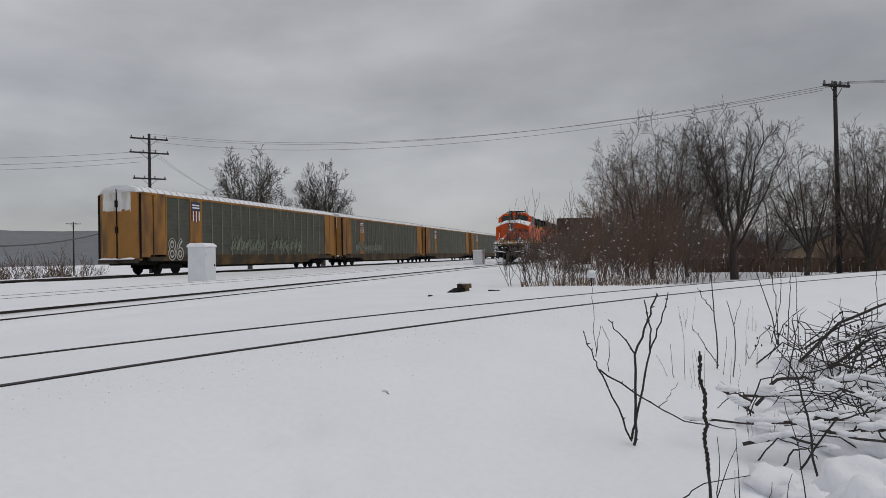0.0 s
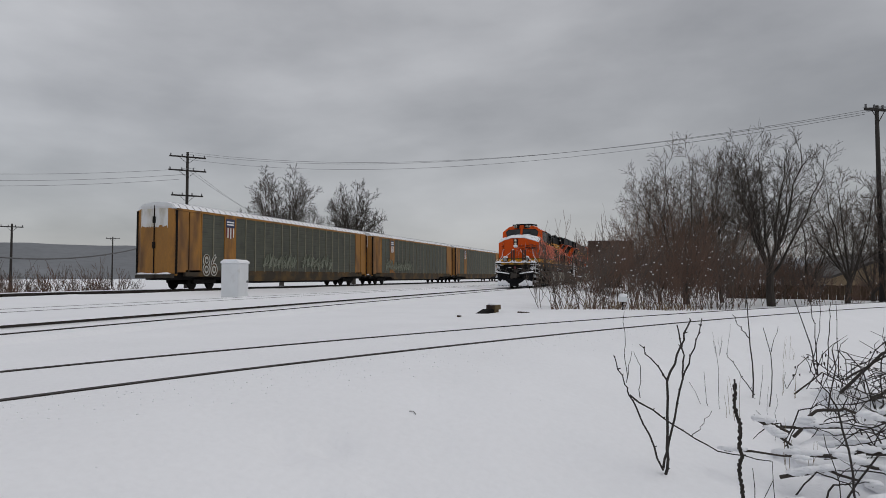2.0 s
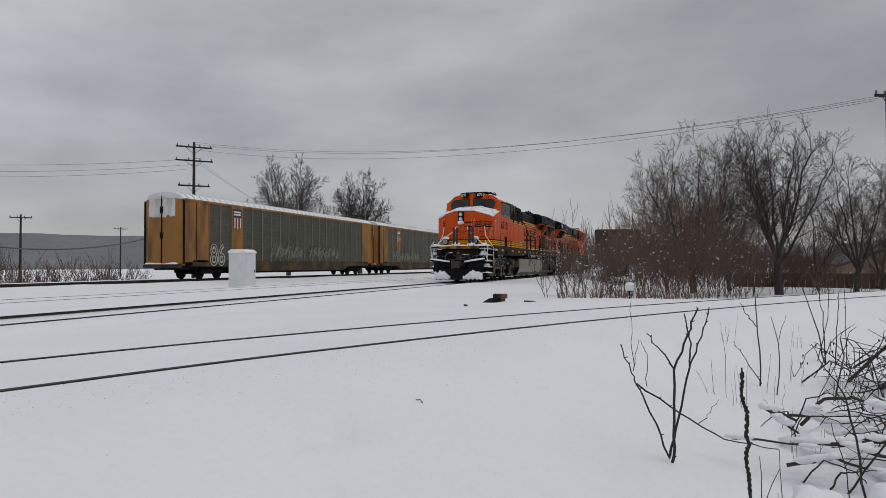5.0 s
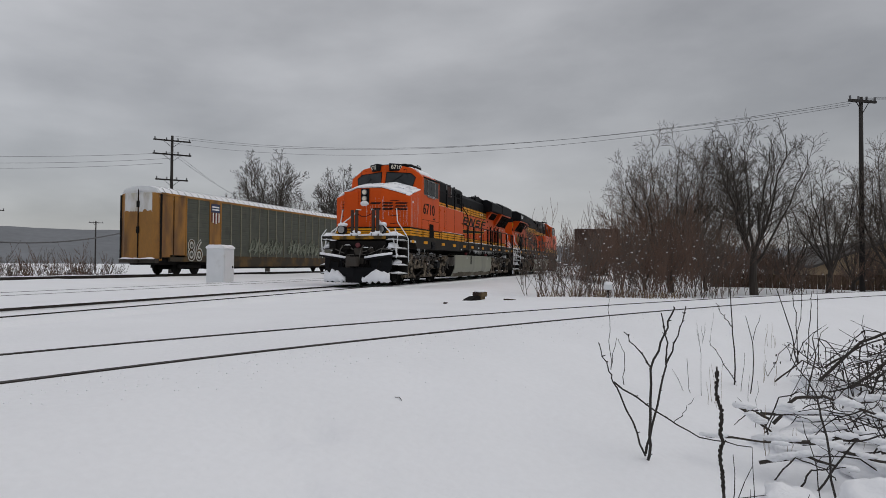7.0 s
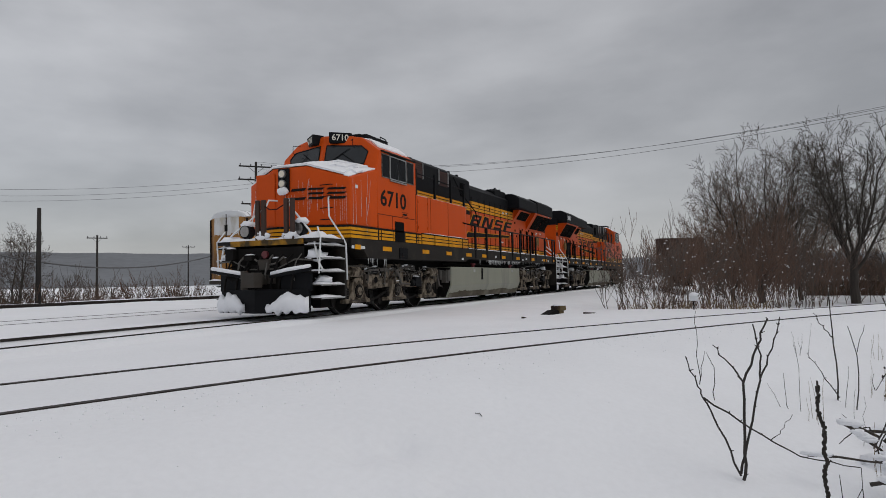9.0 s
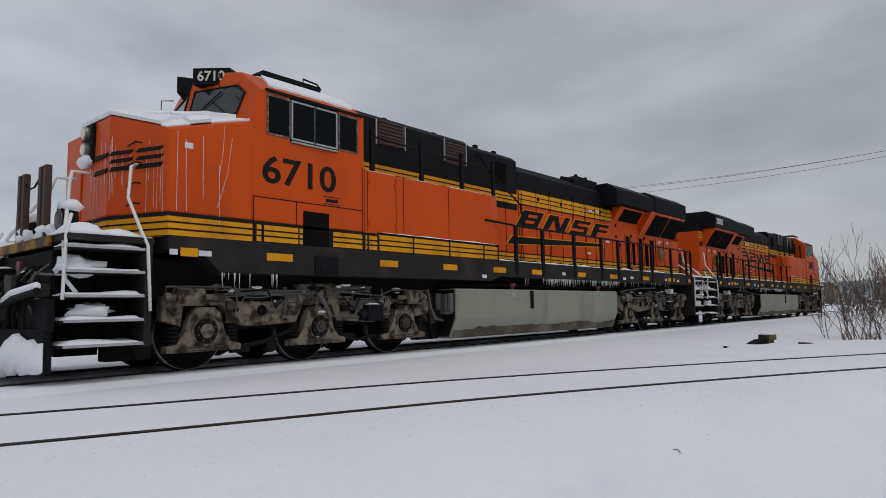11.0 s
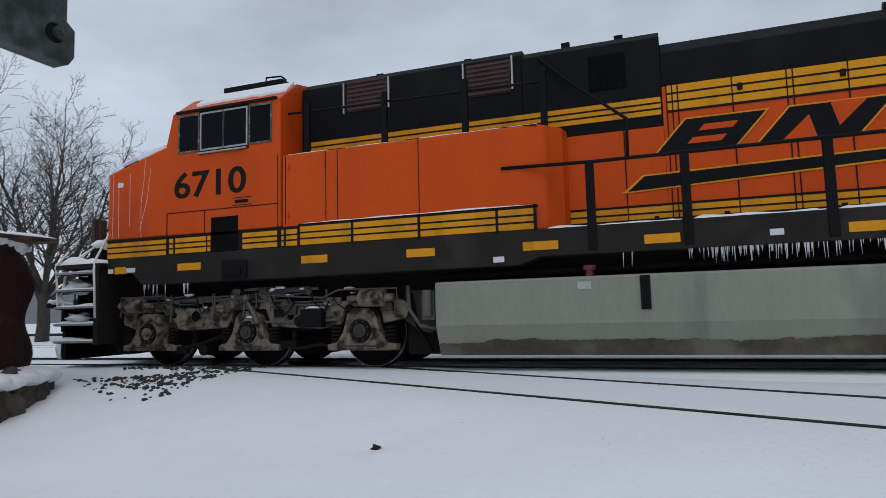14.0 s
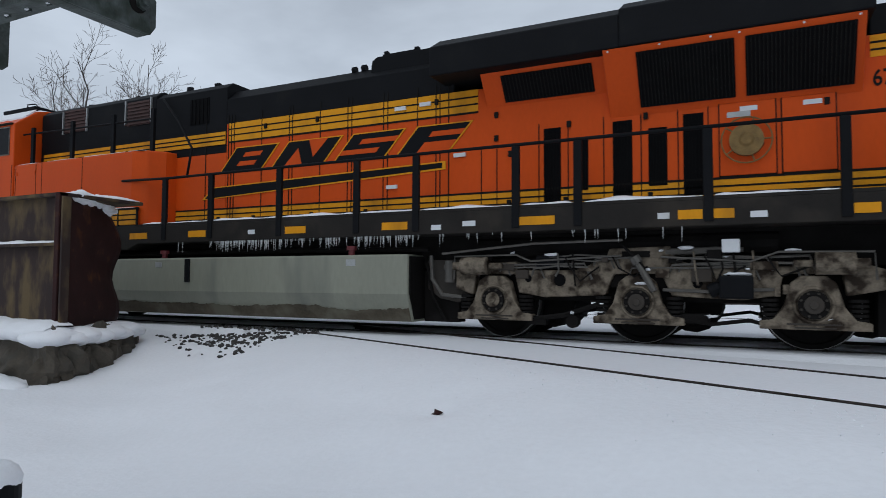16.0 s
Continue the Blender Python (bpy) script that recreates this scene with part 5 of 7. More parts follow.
    # fuel tank
    P("fuel_tank", M().prism([(-1.5, 1.22), (-1.5, 0.62), (-1.32, 0.20), (1.32, 0.20), (1.5, 0.62), (1.5, 1.22)], "x", -3.22, 4.10), TANK, "large grey-green fuel tank with a dirt band", bevel=0.03)
    for xc_ in (-3.22, 4.10):
        P("tank_end", M().prism([(-1.46, 1.19), (-1.46, 0.63), (-1.29, 0.24), (1.29, 0.24), (1.46, 0.63), (1.46, 1.19)], "x", xc_ - 0.02, xc_ + 0.02), TRUCKDARK)
    for side in (-1, 1):
        dm = M()
        rnd = random.Random(3)
        n = 200
        for i in range(n):
            xa, xb = -3.20 + 7.28 * i / n, -3.20 + 7.28 * (i + 1) / n
            h = lambda x: 0.40 + 0.09 * noise.noise(Vector((x * 0.8, 2, 0))) + 0.03 * noise.noise(Vector((x * 4, 5, 0))) + 0.022 * noise.noise(Vector((x * 17, 8, 0)))
            yz = lambda z: side * (1.325 + (z - 0.20) * 0.18 / 0.42 + 0.004) if z < 0.62 else side * 1.504
            dm.add([(xa, yz(0.21), 0.21), (xb, yz(0.21), 0.21), (xb, yz(h(xb)), h(xb)), (xa, yz(h(xa)), h(xa))], [(0, 1, 2, 3)])
        P("dirt_band", dm, TANKDIRT, "brown road dirt along the tank foot")
        P("sight_gauge", M().box(-0.48, -0.36, *sorted((side * 1.49, side * 1.525)), 0.78, 1.20).box(-0.44, -0.40, *sorted((side * 1.5, side * 1.535)), 0.82, 1.16), BLACK, bevel=0.006)
        for xp in (-1.25, 3.0):
            P("tank_plate", M().box(xp, xp + 0.17, *sorted((side * 1.49, side * 1.506)), 1.05, 1.15), ALU)
        for x in (-1.1, 3.05):
            P("filler_cap", M().cyl((x, side * 1.42, 1.22), (x, side * 1.42, 1.36), 0.05, 10).cyl((x, side * 1.42, 1.30), (x, side * 1.42, 1.36), 0.08, 10), RED, "dark red filler cap")
        P("tank_bracket", M().box(-3.45, -3.2, *sorted((side * 1.25, side * 1.42)), 0.7, 1.1).cyl((-3.35, side * 1.45, 0.75), (-3.35, side * 1.45, 1.12), 0.07, 10), PIPE, bevel=0.01)
        P("tank_pipe", M().tube([(-3.3, side * 1.2, 1.3), (0, side * 1.2, 1.33), (4.3, side * 1.2, 1.3)], 0.04, 8), TRUCKDARK)
    # gear between the tank and the bogies
    for xa, xb in ((-3.85, -3.24), (4.24, 4.98)):
        P("cross_bearer", M().box(xa, xb, -1.0, 1.0, 0.42, 1.16), TRUCKDARK, bevel=0.03)
        for side in (-1, 1):
            P("frame_bracket", M().prism([(xa, 1.14), (xb, 1.14), (xb, 0.62), (xb - 0.22, 0.50), (xa + 0.2, 0.56), (xa, 0.70)], "y", side * 1.06 - 0.05, side * 1.06 + 0.05), GRIME, bevel=0.02)
            P("drain_pipe", M().tube([(xa + 0.1, side * 1.2, 1.2), (xa + 0.14, side * 1.24, 0.85), (xa + 0.3, side * 1.22, 0.62), (xb - 0.05, side * 1.2, 0.58)], 0.03, 7), PIPE)
            P("filter_bowl", M().cyl((xa + 0.42, side * 1.2, 0.80), (xa + 0.42, side * 1.2, 1.12), 0.08, 12).cyl((xa + 0.42, side * 1.2, 1.0), (xa + 0.42, side * 1.2, 1.06), 0.095, 12), PIPE)
    # rear equipment under the frame
    for side in (-1, 1):
        P("junction_box", M().box(8.38, 8.58, *sorted((side * 1.2, side * 1.42)), 1.18, 1.34), OFFWHITE, bevel=0.01)
        P("air_reservoir", M().cyl((5.0, side * 0.95, 1.30), (9.0, side * 0.95, 1.30), 0.16, 12), TRUCKDARK)
        P("cable_run", M().tube([(4.6, side * 1.35, 1.22), (6.0, side * 1.36, 1.34), (7.2, side * 1.36, 1.36)], 0.018, 6), PIPE)
    bogie(loco, (-8.53, -6.51, -4.49))
    bogie(loco, (5.38, 7.36, 9.34))
    for x in (-8.53, -6.51, -4.49, 5.38, 7.36, 9.34):
        wheelset(loco, x)
    return loco


def paint_name(loco, both=True):
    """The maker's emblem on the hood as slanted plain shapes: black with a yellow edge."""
    for side in (-1, 1):
        y = 0.963
        f = lambda x, z, p: (x, side * (y + p), z)
        shape = lambda pts, p, mat, name: part(name, M().add([f(x, z, p) for x, z in pts] + [f(x, z, -0.02) for x, z in pts],
                                                          [tuple(range(len(pts))), tuple(range(2 * len(pts) - 1, len(pts) - 1, -1))] +
                                                          [(i, (i + 1) % len(pts), len(pts) + (i + 1) % len(pts), len(pts) + i) for i in range(len(pts))]), mat, loco, "slanted emblem block")
        sl = 0.9
        z0, z1 = 2.83, 3.25
        for k, x in enumerate((-0.20, 1.02, 2.38, 3.60)):
            w = (0.95, 1.10, 0.95, 0.90)[k]
            para = lambda xa, xb, za, zb: [(xa + sl * (za - z0), za), (xb + sl * (za - z0), za), (xb + sl * (zb - z0), zb), (xa + sl * (zb - z0), zb)]
            shape(para(x - 0.03, x + w + 0.03, z0 - 0.02, z1 + 0.02), 0.003, YELLOW, "emblem_edge")
            shape(para(x, x + w, z0, z1), 0.006, BLACK, "emblem_block")
            if k == 1:
                shape([(x + 0.26, z0 - 0.005), (x + 0.66, z0 - 0.005), (x + 0.58, z0 + 0.30)], 0.009, ORANGE, "emblem_slot")
                shape([(x + 0.82, z1 + 0.005), (x + 1.22, z1 + 0.005), (x + 0.90, z1 - 0.30)], 0.009, ORANGE, "emblem_slot")
            else:
                lo, hi = ((0.30, 0.24), (0, 0), (0.0, 0.22), (0.34, 0.0))[k], ((0.30, 0.24), (0, 0), (0.26, 0.0), (0.34, 0.0))[k]
                shape(para(x + lo[0], x + w - lo[1], z0 + (0.02 if k == 3 else 0.09), z0 + 0.17), 0.009, ORANGE, "emblem_slot")
                shape(para(x + hi[0], x + w - hi[1], z1 - 0.17, z1 - 0.09), 0.009, ORANGE, "emblem_slot")
        shape([(-0.68, 2.33), (4.46, 2.55), (4.46, 2.68), (-0.40, 2.56)], 0.003, YELLOW, "emblem_edge")
        shape([(-0.60, 2.35), (4.40, 2.575), (4.40, 2.655), (-0.38, 2.54)], 0.006, BLACK, "emblem_swoosh")


def paint_number(loco, text):
    for side in (-1, 1):
        turn = pose(0, 0, 0, 90, 0, 0) if side < 0 else pose(0, 0, 0, 90, 0, 180)
        x0 = -7.79 if side < 0 else -6.36
        lettering("road_number", text, 0.44, SEAM, loco, pose(x0, side * (W + 0.002), 2.77) @ turn, 0.008, 1.43, "large black road number")
        xr = 10.02 if side < 0 else 10.42
        lettering("road_number", text, 0.2, SEAM, loco, pose(xr, side * 0.955, 3.12) @ turn, 0.006, 0.40, "small black road number")
        u = Vector((0.39, side * 0.46, 0)).normalized() * (1 if side < 0 else -1)
        v = Vector((0, 0, 1))
        n = u.cross(v)
        o = Vector((-8.27, side * 0.26, 4.53)) + u * 0.08 if side < 0 else Vector((-7.88, side * 0.72, 4.53)) + u * 0.08
        m = Matrix(((u.x, v.x, n.x, o.x + n.x * 0.003), (u.y, v.y, n.y, o.y + n.y * 0.003), (u.z, v.z, n.z, o.z), (0, 0, 0, 1)))
        lettering("board_number", text, 0.17, NUMGLOW, loco, m, 0.008, 0.44, "pale number board digits")


locomotive = build_locomotive()
second_locomotive = copy_thing(locomotive, pose(0, 0, 0, 0, 0, 180))
for o_, n_ in ((locomotive, "6710"), (second_locomotive, "3887")):
    paint_name(o_)
    paint_number(o_, n_)
tagged(second_locomotive, "orange and black diesel locomotive coupled back to back behind another")
lettering("hood_number", "3887", 0.25, OFFWHITE, second_locomotive, pose(9.85, 1.492, 4.02) @ pose(0, 0, 0, 90, 0, 180), 0.006, 0.85, "small white number on black")


# ---- parked car carriers ----
RACKSILL = material("rack_sill", (0.10, 0.062, 0.026), 0.75, var=0.3, scale=1.0, fine=14, bump=0.15, dirt=(0.045, 0.036, 0.026), dirt_at=0.48, dirt_scale=0.9, spec=0.2)


def build_autorack():
    """A closed tri-level car carrier, 27.4 m long; origin at the middle of its end facing the camera's side."""
    a = thing("autorack", "yellow-ended car carrier with dark steel panels and snowy roof", "rail car", "parked car carriers")
    L, h = 27.2, 1.5
    part("underframe", M().box(0.2, L - 0.2, -1.0, 1.0, 0.62, 1.05).box(5.5, L - 5.5, -0.8, 0.8, 0.35, 0.62), TRUCKDARK, a)
    for s in (-1, 1):
        part("side_sill", M().prism([(0.9, 1.25), (0.9, 0.85), (5.2, 0.80), (6.0, 0.50), (L - 6.0, 0.50), (L - 5.2, 0.80), (L - 0.9, 0.85), (L - 0.9, 1.25)], "y", *sorted((s * 1.3, s * 1.47))), RACKSILL, a, "grimy brown side sill", bevel=0.01)
        n = 19
        x0, x1 = 2.35, L - 2.35
        for i in range(n):
            xa, xb = x0 + (x1 - x0) * i / n, x0 + (x1 - x0) * (i + 1) / n
            if i == 2 and s < 0:
                part("emblem_panel", M().box(xa + 0.02, xb - 0.02, s * 1.47, s * 1.43, 1.25, 4.98), RACKYEL, a, "yellow panel with a plain shield")
                part("shield", M().box(xa + 0.12, xb - 0.12, s * 1.486, s * 1.46, 4.25, 4.85), NAVY, a, "dark blue and striped shield shape")
                for k in range(6):
                    part("shield_stripe", M().box(xa + 0.14 + k * 0.155, xa + 0.23 + k * 0.155, s * 1.486, s * 1.46, 3.45 + 0.05 * abs(k - 2.5), 4.22), WHITE if k % 2 else RED, a)
                for k in range(2):
                    part("shield_bar", M().box(xa + 0.22, xb - 0.22, s * 1.490, s * 1.47, 4.40 + 0.18 * k, 4.50 + 0.18 * k), WHITE, a)
                continue
            prof = [(s * 1.40, 1.25), (s * 1.40, 4.98)]
            for k in range(12):
                z = 4.98 - k * 0.3108
                prof += [(s * 1.44, z), (s * 1.44, z - 0.04), (s * 1.453, z - 0.06), (s * 1.453, z - 0.27)]
            m = M().prism(prof + [(s * 1.44, 1.25)], "x", xa, xb)
            part("side_panel", m, RACKPANEL, a)
        for i in range(n + 1):
            x = x0 + (x1 - x0) * i / n
            part("side_post", M().box(x - 0.045, x + 0.045, *sorted((s * 1.42, s * 1.50)), 1.2, 5.0), RACKYEL if i in (0, 2, 3, n) else RACKPOST, a, bevel=0.006)
        part("top_rail", M().box(0.15, L - 0.15, *sorted((s * 1.38, s * 1.50)), 4.98, 5.12), RACKYEL, a, bevel=0.01)
        for xa, xb in ((0.12, 1.15), (1.25, 2.3), (L - 2.3, L - 1.25), (L - 1.15, L - 0.12)):
            part("end_side_panel", M().box(xa, xb, *sorted((s * 1.38, s * 1.47)), 1.1, 4.98), RACKYEL, a, "weathered yellow end panel", bevel=0.02)
        for x in (0.06, L - 0.06):
            part("corner_post", M().box(x - 0.06, x + 0.06, *sorted((s * 1.40, s * 1.54)), 0.9, 5.05), RACKYEL, a, bevel=0.02)
    for x, d in ((0.0, -1), (L, 1)):
        for s in (-1, 1):
            part("end_door", M().prism([(x, s * 0.02), (x + d * 0.22, s * 0.02), (x + d * 0.22, s * 1.05), (x, s * 1.42)], "z", 1.0, 5.1), RACKYEL, a, "yellow folding end door dusted with snow", bevel=0.03)
            part("end_ladder", M().box(x - 0.03, x + 0.03, *sorted((s * 1.47, s * 1.60)), 1.0, 5.0), TRUCKDARK, a)
        part("lock_bar", M().cyl((x + d * 0.25, 0, 1.0), (x + d * 0.25, 0, 5.3), 0.03, 8).box(*sorted((x + d * 0.22, x + d * 0.30)), -0.09, 0.09, 2.6, 3.0).box(*sorted((x + d * 0.22, x + d * 0.30)), -0.09, 0.09, 4.2, 4.6), TRUCKDARK, a)
        part("end_sill", M().box(*sorted((x, x + d * 0.30)), -1.4, 1.4, 0.75, 1.02), GRIME, a, bevel=0.02)
        part("coupler", M().box(*sorted((x + d * 0.2, x + d * 0.75)), -0.14, 0.14, 0.72, 0.98), GRIME, a, bevel=0.02)
        cl = M().bank(*sorted((x + d * 0.02, x + d * 0.42)), -1.3, 1.3, 0.98, 0.12, 0.12, 4)
        part("buffer_snow", cl, SNOWCAP, a, smooth=True)
    # arched roof with corrugations under snow
    m = M()
    n = 84
    arch = [(-1.46, 5.10), (-1.22, 5.36), (-0.7, 5.52), (0, 5.57), (0.7, 5.52), (1.22, 5.36), (1.46, 5.10)]
    for i in range(n + 1):
        x = 0.05 + (L - 0.1) * i / n
        z = 0.035 * (i % 2)
        m.v += [(x, y, q + z) for y, q in arch]
    m.f = [(i * 7 + j, i * 7 + j + 1, (i + 1) * 7 + j + 1, (i + 1) * 7 + j) for i in range(n) for j in range(6)] + [tuple(range(7)), tuple(range(n * 7, n * 7 + 7))]
    part("roof", m, SNOWCAP, a, "corrugated roof white with snow")
    for x in (0.02, L - 0.02):
        d = -1 if x < 1 else 1
        part("roof_end", M().prism([(y * 0.98, q - 0.02) for y, q in arch], "x", x, x + d * 0.12), OFFWHITE, a, "frosted roof end")
    ribs = M()
    for i in range(42):
        x = 0.4 + (L - 0.8) * i / 41
        for (ya, za), (yb, zb) in zip(arch, arch[1:]):
            if abs(ya + yb) > 1.0:
                ribs.cyl((x, ya, za + 0.02), (x, yb, zb + 0.02), 0.045, 4)
    part("roof_corrugation", ribs, ALU, a, "grey corrugation ribs showing through the snow")["kind"] = "stuff"
    for s in (-1, 1):
        fr = M()
        k_ = 14
        for i in range(k_):
            ya, yb = 0.04 + 1.0 * i / k_, 0.04 + 1.0 * (i + 1) / k_
            zl = lambda y: 3.95 + 0.35 * noise.noise(Vector((y * 3, s * 2, 1))) + 0.12 * noise.noise(Vector((y * 11, s, 4)))
            fr.add([(-0.226, s * ya, zl(ya)), (-0.226, s * yb, zl(yb)), (-0.226, s * yb, 5.1), (-0.226, s * ya, 5.1)], [(0, 1, 2, 3)])
        part("frost", fr, FROST, a, "frost and blown snow on the upper end door")
    for xc in (3.2, L - 3.2):
        b = part("bogie_frame", M().box(xc - 1.1, xc + 1.1, -1.12, -1.0, 0.42, 0.66).box(xc - 1.1, xc + 1.1, 1.0, 1.12, 0.42, 0.66).box(xc - 0.25, xc + 0.25, -1.1, 1.1, 0.4, 0.75), TRUCKDARK, a, bevel=0.02)
        for dx in (-0.88, 0.88):
            w = M().cyl((xc + dx, -0.8, 0.42), (xc + dx, -0.68, 0.42), 0.42, 24).cyl((xc + dx, 0.68, 0.42), (xc + dx, 0.8, 0.42), 0.42, 24).cyl((xc + dx, -1.1, 0.42), (xc + dx, 1.1, 0.42), 0.09, 8)
            part("wheelset", w, TRUCKDARK, b)
    return a


FROST = material("blown_frost", (0.42, 0.39, 0.33), 0.8, var=0.25, scale=2, fine=12, bump=0.2, spec=0.1, dirt=(0.62, 0.62, 0.62), dirt_at=0.5, dirt_scale=1.2, stretch=(1, 1, 0.4))
RACKPOST = material("rack_post", (0.17, 0.16, 0.115), 0.7, var=0.2, scale=2, bump=0.1)
rack = build_autorack()
rack.matrix_basis = pose(32.3, RACK_Y, 0)
racks = [rack] + [copy_thing(rack, pose(32.3 + 28.75 * k, RACK_Y, 0)) for k in (1, 2, 3, 4)]
tagged(rack, "yellow-ended car carrier with sprayed tags and frosted end door")
# sprayed tags on the sides
TAGWHITE = material("spray_white", (0.40, 0.40, 0.37), 0.6, var=0.2, bump=0)
TAGPAINT = material("spray_paint", (0.18, 0.195, 0.15), 0.6, var=0.2, bump=0)
lettering("sprayed_tag", "86", 1.5, TAGWHITE, rack, pose(2.46, -1.512, 0.86) @ pose(0, 0, 0, 90, 0, 0), 0.006, 1.5, "white sprayed digits with dark filling", 0.05)
lettering("tag_filling", "86", 1.36, RACKSILL, rack, pose(2.53, -1.520, 0.93) @ pose(0, 0, 0, 90, 0, 0), 0.006, 1.34, "dark filling of the sprayed digits", -0.03)
for r_, x0, n in ((racks[0], 9.2, 7), (racks[0], 14.8, 8), (racks[1], 3.5, 7), (racks[1], 8.0, 5)):
    rnd = random.Random(int(x0 * 10))
    m = M()
    for k in range(n):
        x = x0 + k * 0.66
        z = 1.32 + rnd.uniform(0, 0.2)
        for j in range(4):
            m.tube([(x + rnd.uniform(0, .2), -1.512, z + rnd.uniform(0, 0.3)), (x + rnd.uniform(-0.1, .5), -1.512, z + rnd.uniform(0.4, 0.8)), (x + rnd.uniform(0.1, .7), -1.512, z + rnd.uniform(0.7, 1.3)), (x + rnd.uniform(.3, .8), -1.512, z + rnd.uniform(0.2, 0.8)), (x + rnd.uniform(.1, .7), -1.512, z + rnd.uniform(0.0, 0.4))], 0.036, 4)
    part("sprayed_tag", m, TAGPAINT, r_, "illegible sprayed scrawl")["kind"] = "stuff"

# ---- signal cabinet by the siding ----
cab_ = thing("signal_cabinet", "white steel signal cabinet with a rounded lid beside the siding", "signal cabinet", at=pose(24.6, 18.3, -0.2, 0, 0, 12))
part("body", M().box(-0.55, 0.55, -0.40, 0.40, 0, 1.62), OFFWHITE, cab_, bevel=0.02)
part("lid", M().prism([(-0.44, 1.62), (-0.44, 1.70), (-0.30, 1.80), (0.30, 1.80), (0.44, 1.70), (0.44, 1.62)], "x", -0.59, 0.59), SNOWCAP, cab_, "rounded lid under snow", bevel=0.03)
part("door", M().box(-0.48, 0.48, -0.415, -0.40, 0.08, 1.55), OFFWHITE, cab_, bevel=0.006)
part("lock", M().box(0.30, 0.38, -0.44, -0.41, 0.75, 0.85), SEAM, cab_)

cab2 = thing("relay_box", "small white relay box far along the main track", "signal cabinet", at=pose(60.0, 13.6, -0.1))
part("body", M().box(-0.5, 0.5, -0.45, 0.45, 0, 1.35), OFFWHITE, cab2, bevel=0.02)
part("lid", M().box(-0.55, 0.55, -0.5, 0.5, 1.35, 1.43), SNOWCAP, cab2, bevel=0.02)

# ---- rail junk in the snow between the tracks ----
dv = thing("switch_stand", "low rusty switch machine poking out of the snow", "switch machine", at=pose(16.0, 4.1, -0.13, 0, 0, -20))
part("arm", M().box(-0.25, 0.12, -0.09, 0.09, 0.0, 0.12).prism([(-0.6, -0.02), (-0.2, 0.0), (-0.2, 0.12), (-0.5, 0.03)], "y", -0.12, 0.12), TRUCKDARK, dv, bevel=0.01)
part("head", M().box(-0.02, 0.26, -0.14, 0.14, 0.10, 0.22).box(0.02, 0.22, -0.1, 0.1, 0.0, 0.1), RUST, dv, bevel=0.015)
part("snow", M().blob(0.12, 0, 0.23, 0.16, 0.15, 0.04, 2), SNOWCAP, dv, smooth=True)
for x, y, r in ((13.9, 4.3, 10), (15.8, 3.2, -30)):
    solid("iron_rod", M().box(-0.22, 0.18, -0.03, 0.03, 0.0, 0.06), RUST, "short rusty rod end in the snow", "scrap").matrix_basis = pose(x, y, -0.12, 8, 4, r)

mk = thing("track_marker", "thin marker stake with a small snow-topped white box", "marker", at=pose(18.3, 0.95, -0.3))
part("stake", M().cyl((0, 0, 0), (0, 0, 0.42), 0.018, 6), TRUCKDARK, mk)
part("box", M().box(-0.10, 0.10, -0.10, 0.10, 0.42, 0.56), OFFWHITE, mk, bevel=0.01)
part("snow", M().blob(0, 0, 0.58, 0.12, 0.12, 0.07, 3), SNOWCAP, mk, smooth=True)

# ---- rusty plate girder on a concrete footing ----
gd = thing("plate_girder", "rusty dark steel plate girder end with snow along its ledges", "steel girder", at=pose(-8.34, 5.52, 0.10, 0, 0, 0))
GH = 1.90
part("web", M().box(-6.5, -0.12, 0.0, 0.05, 0.0, GH - 0.05), RUST, gd, "stained rusty web plate")
part("top_flange", M().box(-6.5, -0.05, -0.10, 1.2, GH - 0.05, GH), RUST, gd, bevel=0.01)
part("ledge", M().box(-6.5, -0.12, -0.09, 0.0, 1.18, 1.22), RUST, gd)
part("ledge_snow", M().bank(-6.5, -0.16, -0.09, -0.005, 1.22, 0.05, 0.08, 2), SNOWCAP, gd, smooth=True)
part("end_stiffener", M().box(-0.14, -0.05, -0.11, 0.02, 0.0, GH), RUST2, gd, bevel=0.01)
part("corner_angle", M().box(-0.02, 0.02, -0.10, 0.02, 0.0, GH - 0.06), RUST, gd, bevel=0.008)
em = M()
cols = 12
for j in range(13):
    v = j / 12
    for i in range(cols + 1):
        u = i / cols
        zt = GH - (0.45 * max(0, u - 0.55) ** 1.5 / 0.3)
        em.v.append((-0.05 - 0.92 * u + 0.10 * math.sin(v * 9) * u, 0.02 + 1.45 * u, v * zt))
em.f = [(j * (cols + 1) + i, j * (cols + 1) + i + 1, (j + 1) * (cols + 1) + i + 1, (j + 1) * (cols + 1) + i) for j in range(12) for i in range(cols)]
ep = part("end_plate", em, RUST2, gd, "buckled maroon end plate", smooth=True)
sd = ep.modifiers.new("thick", "SOLIDIFY")
sd.thickness = 0.04
part("top_snow", M().bank(-6.4, -0.06, 0.05, 1.15, GH, 0.05, 0.12, 5), SNOWCAP, gd, smooth=True)
es = M()
for k in range(9):
    u = 0.12 + 0.075 * k
    es.blob(-0.06 - 0.9 * u, 0.05 + 1.42 * u, GH - 0.02 - (0.45 * max(0, u - 0.55) ** 1.5 / 0.3), 0.15, 0.13, 0.07 + 0.03 * (k % 2), k, 12, 8)
part("end_snow", es, SNOWCAP, gd, "snow heap on the girder end", smooth=True)["kind"] = "stuff"

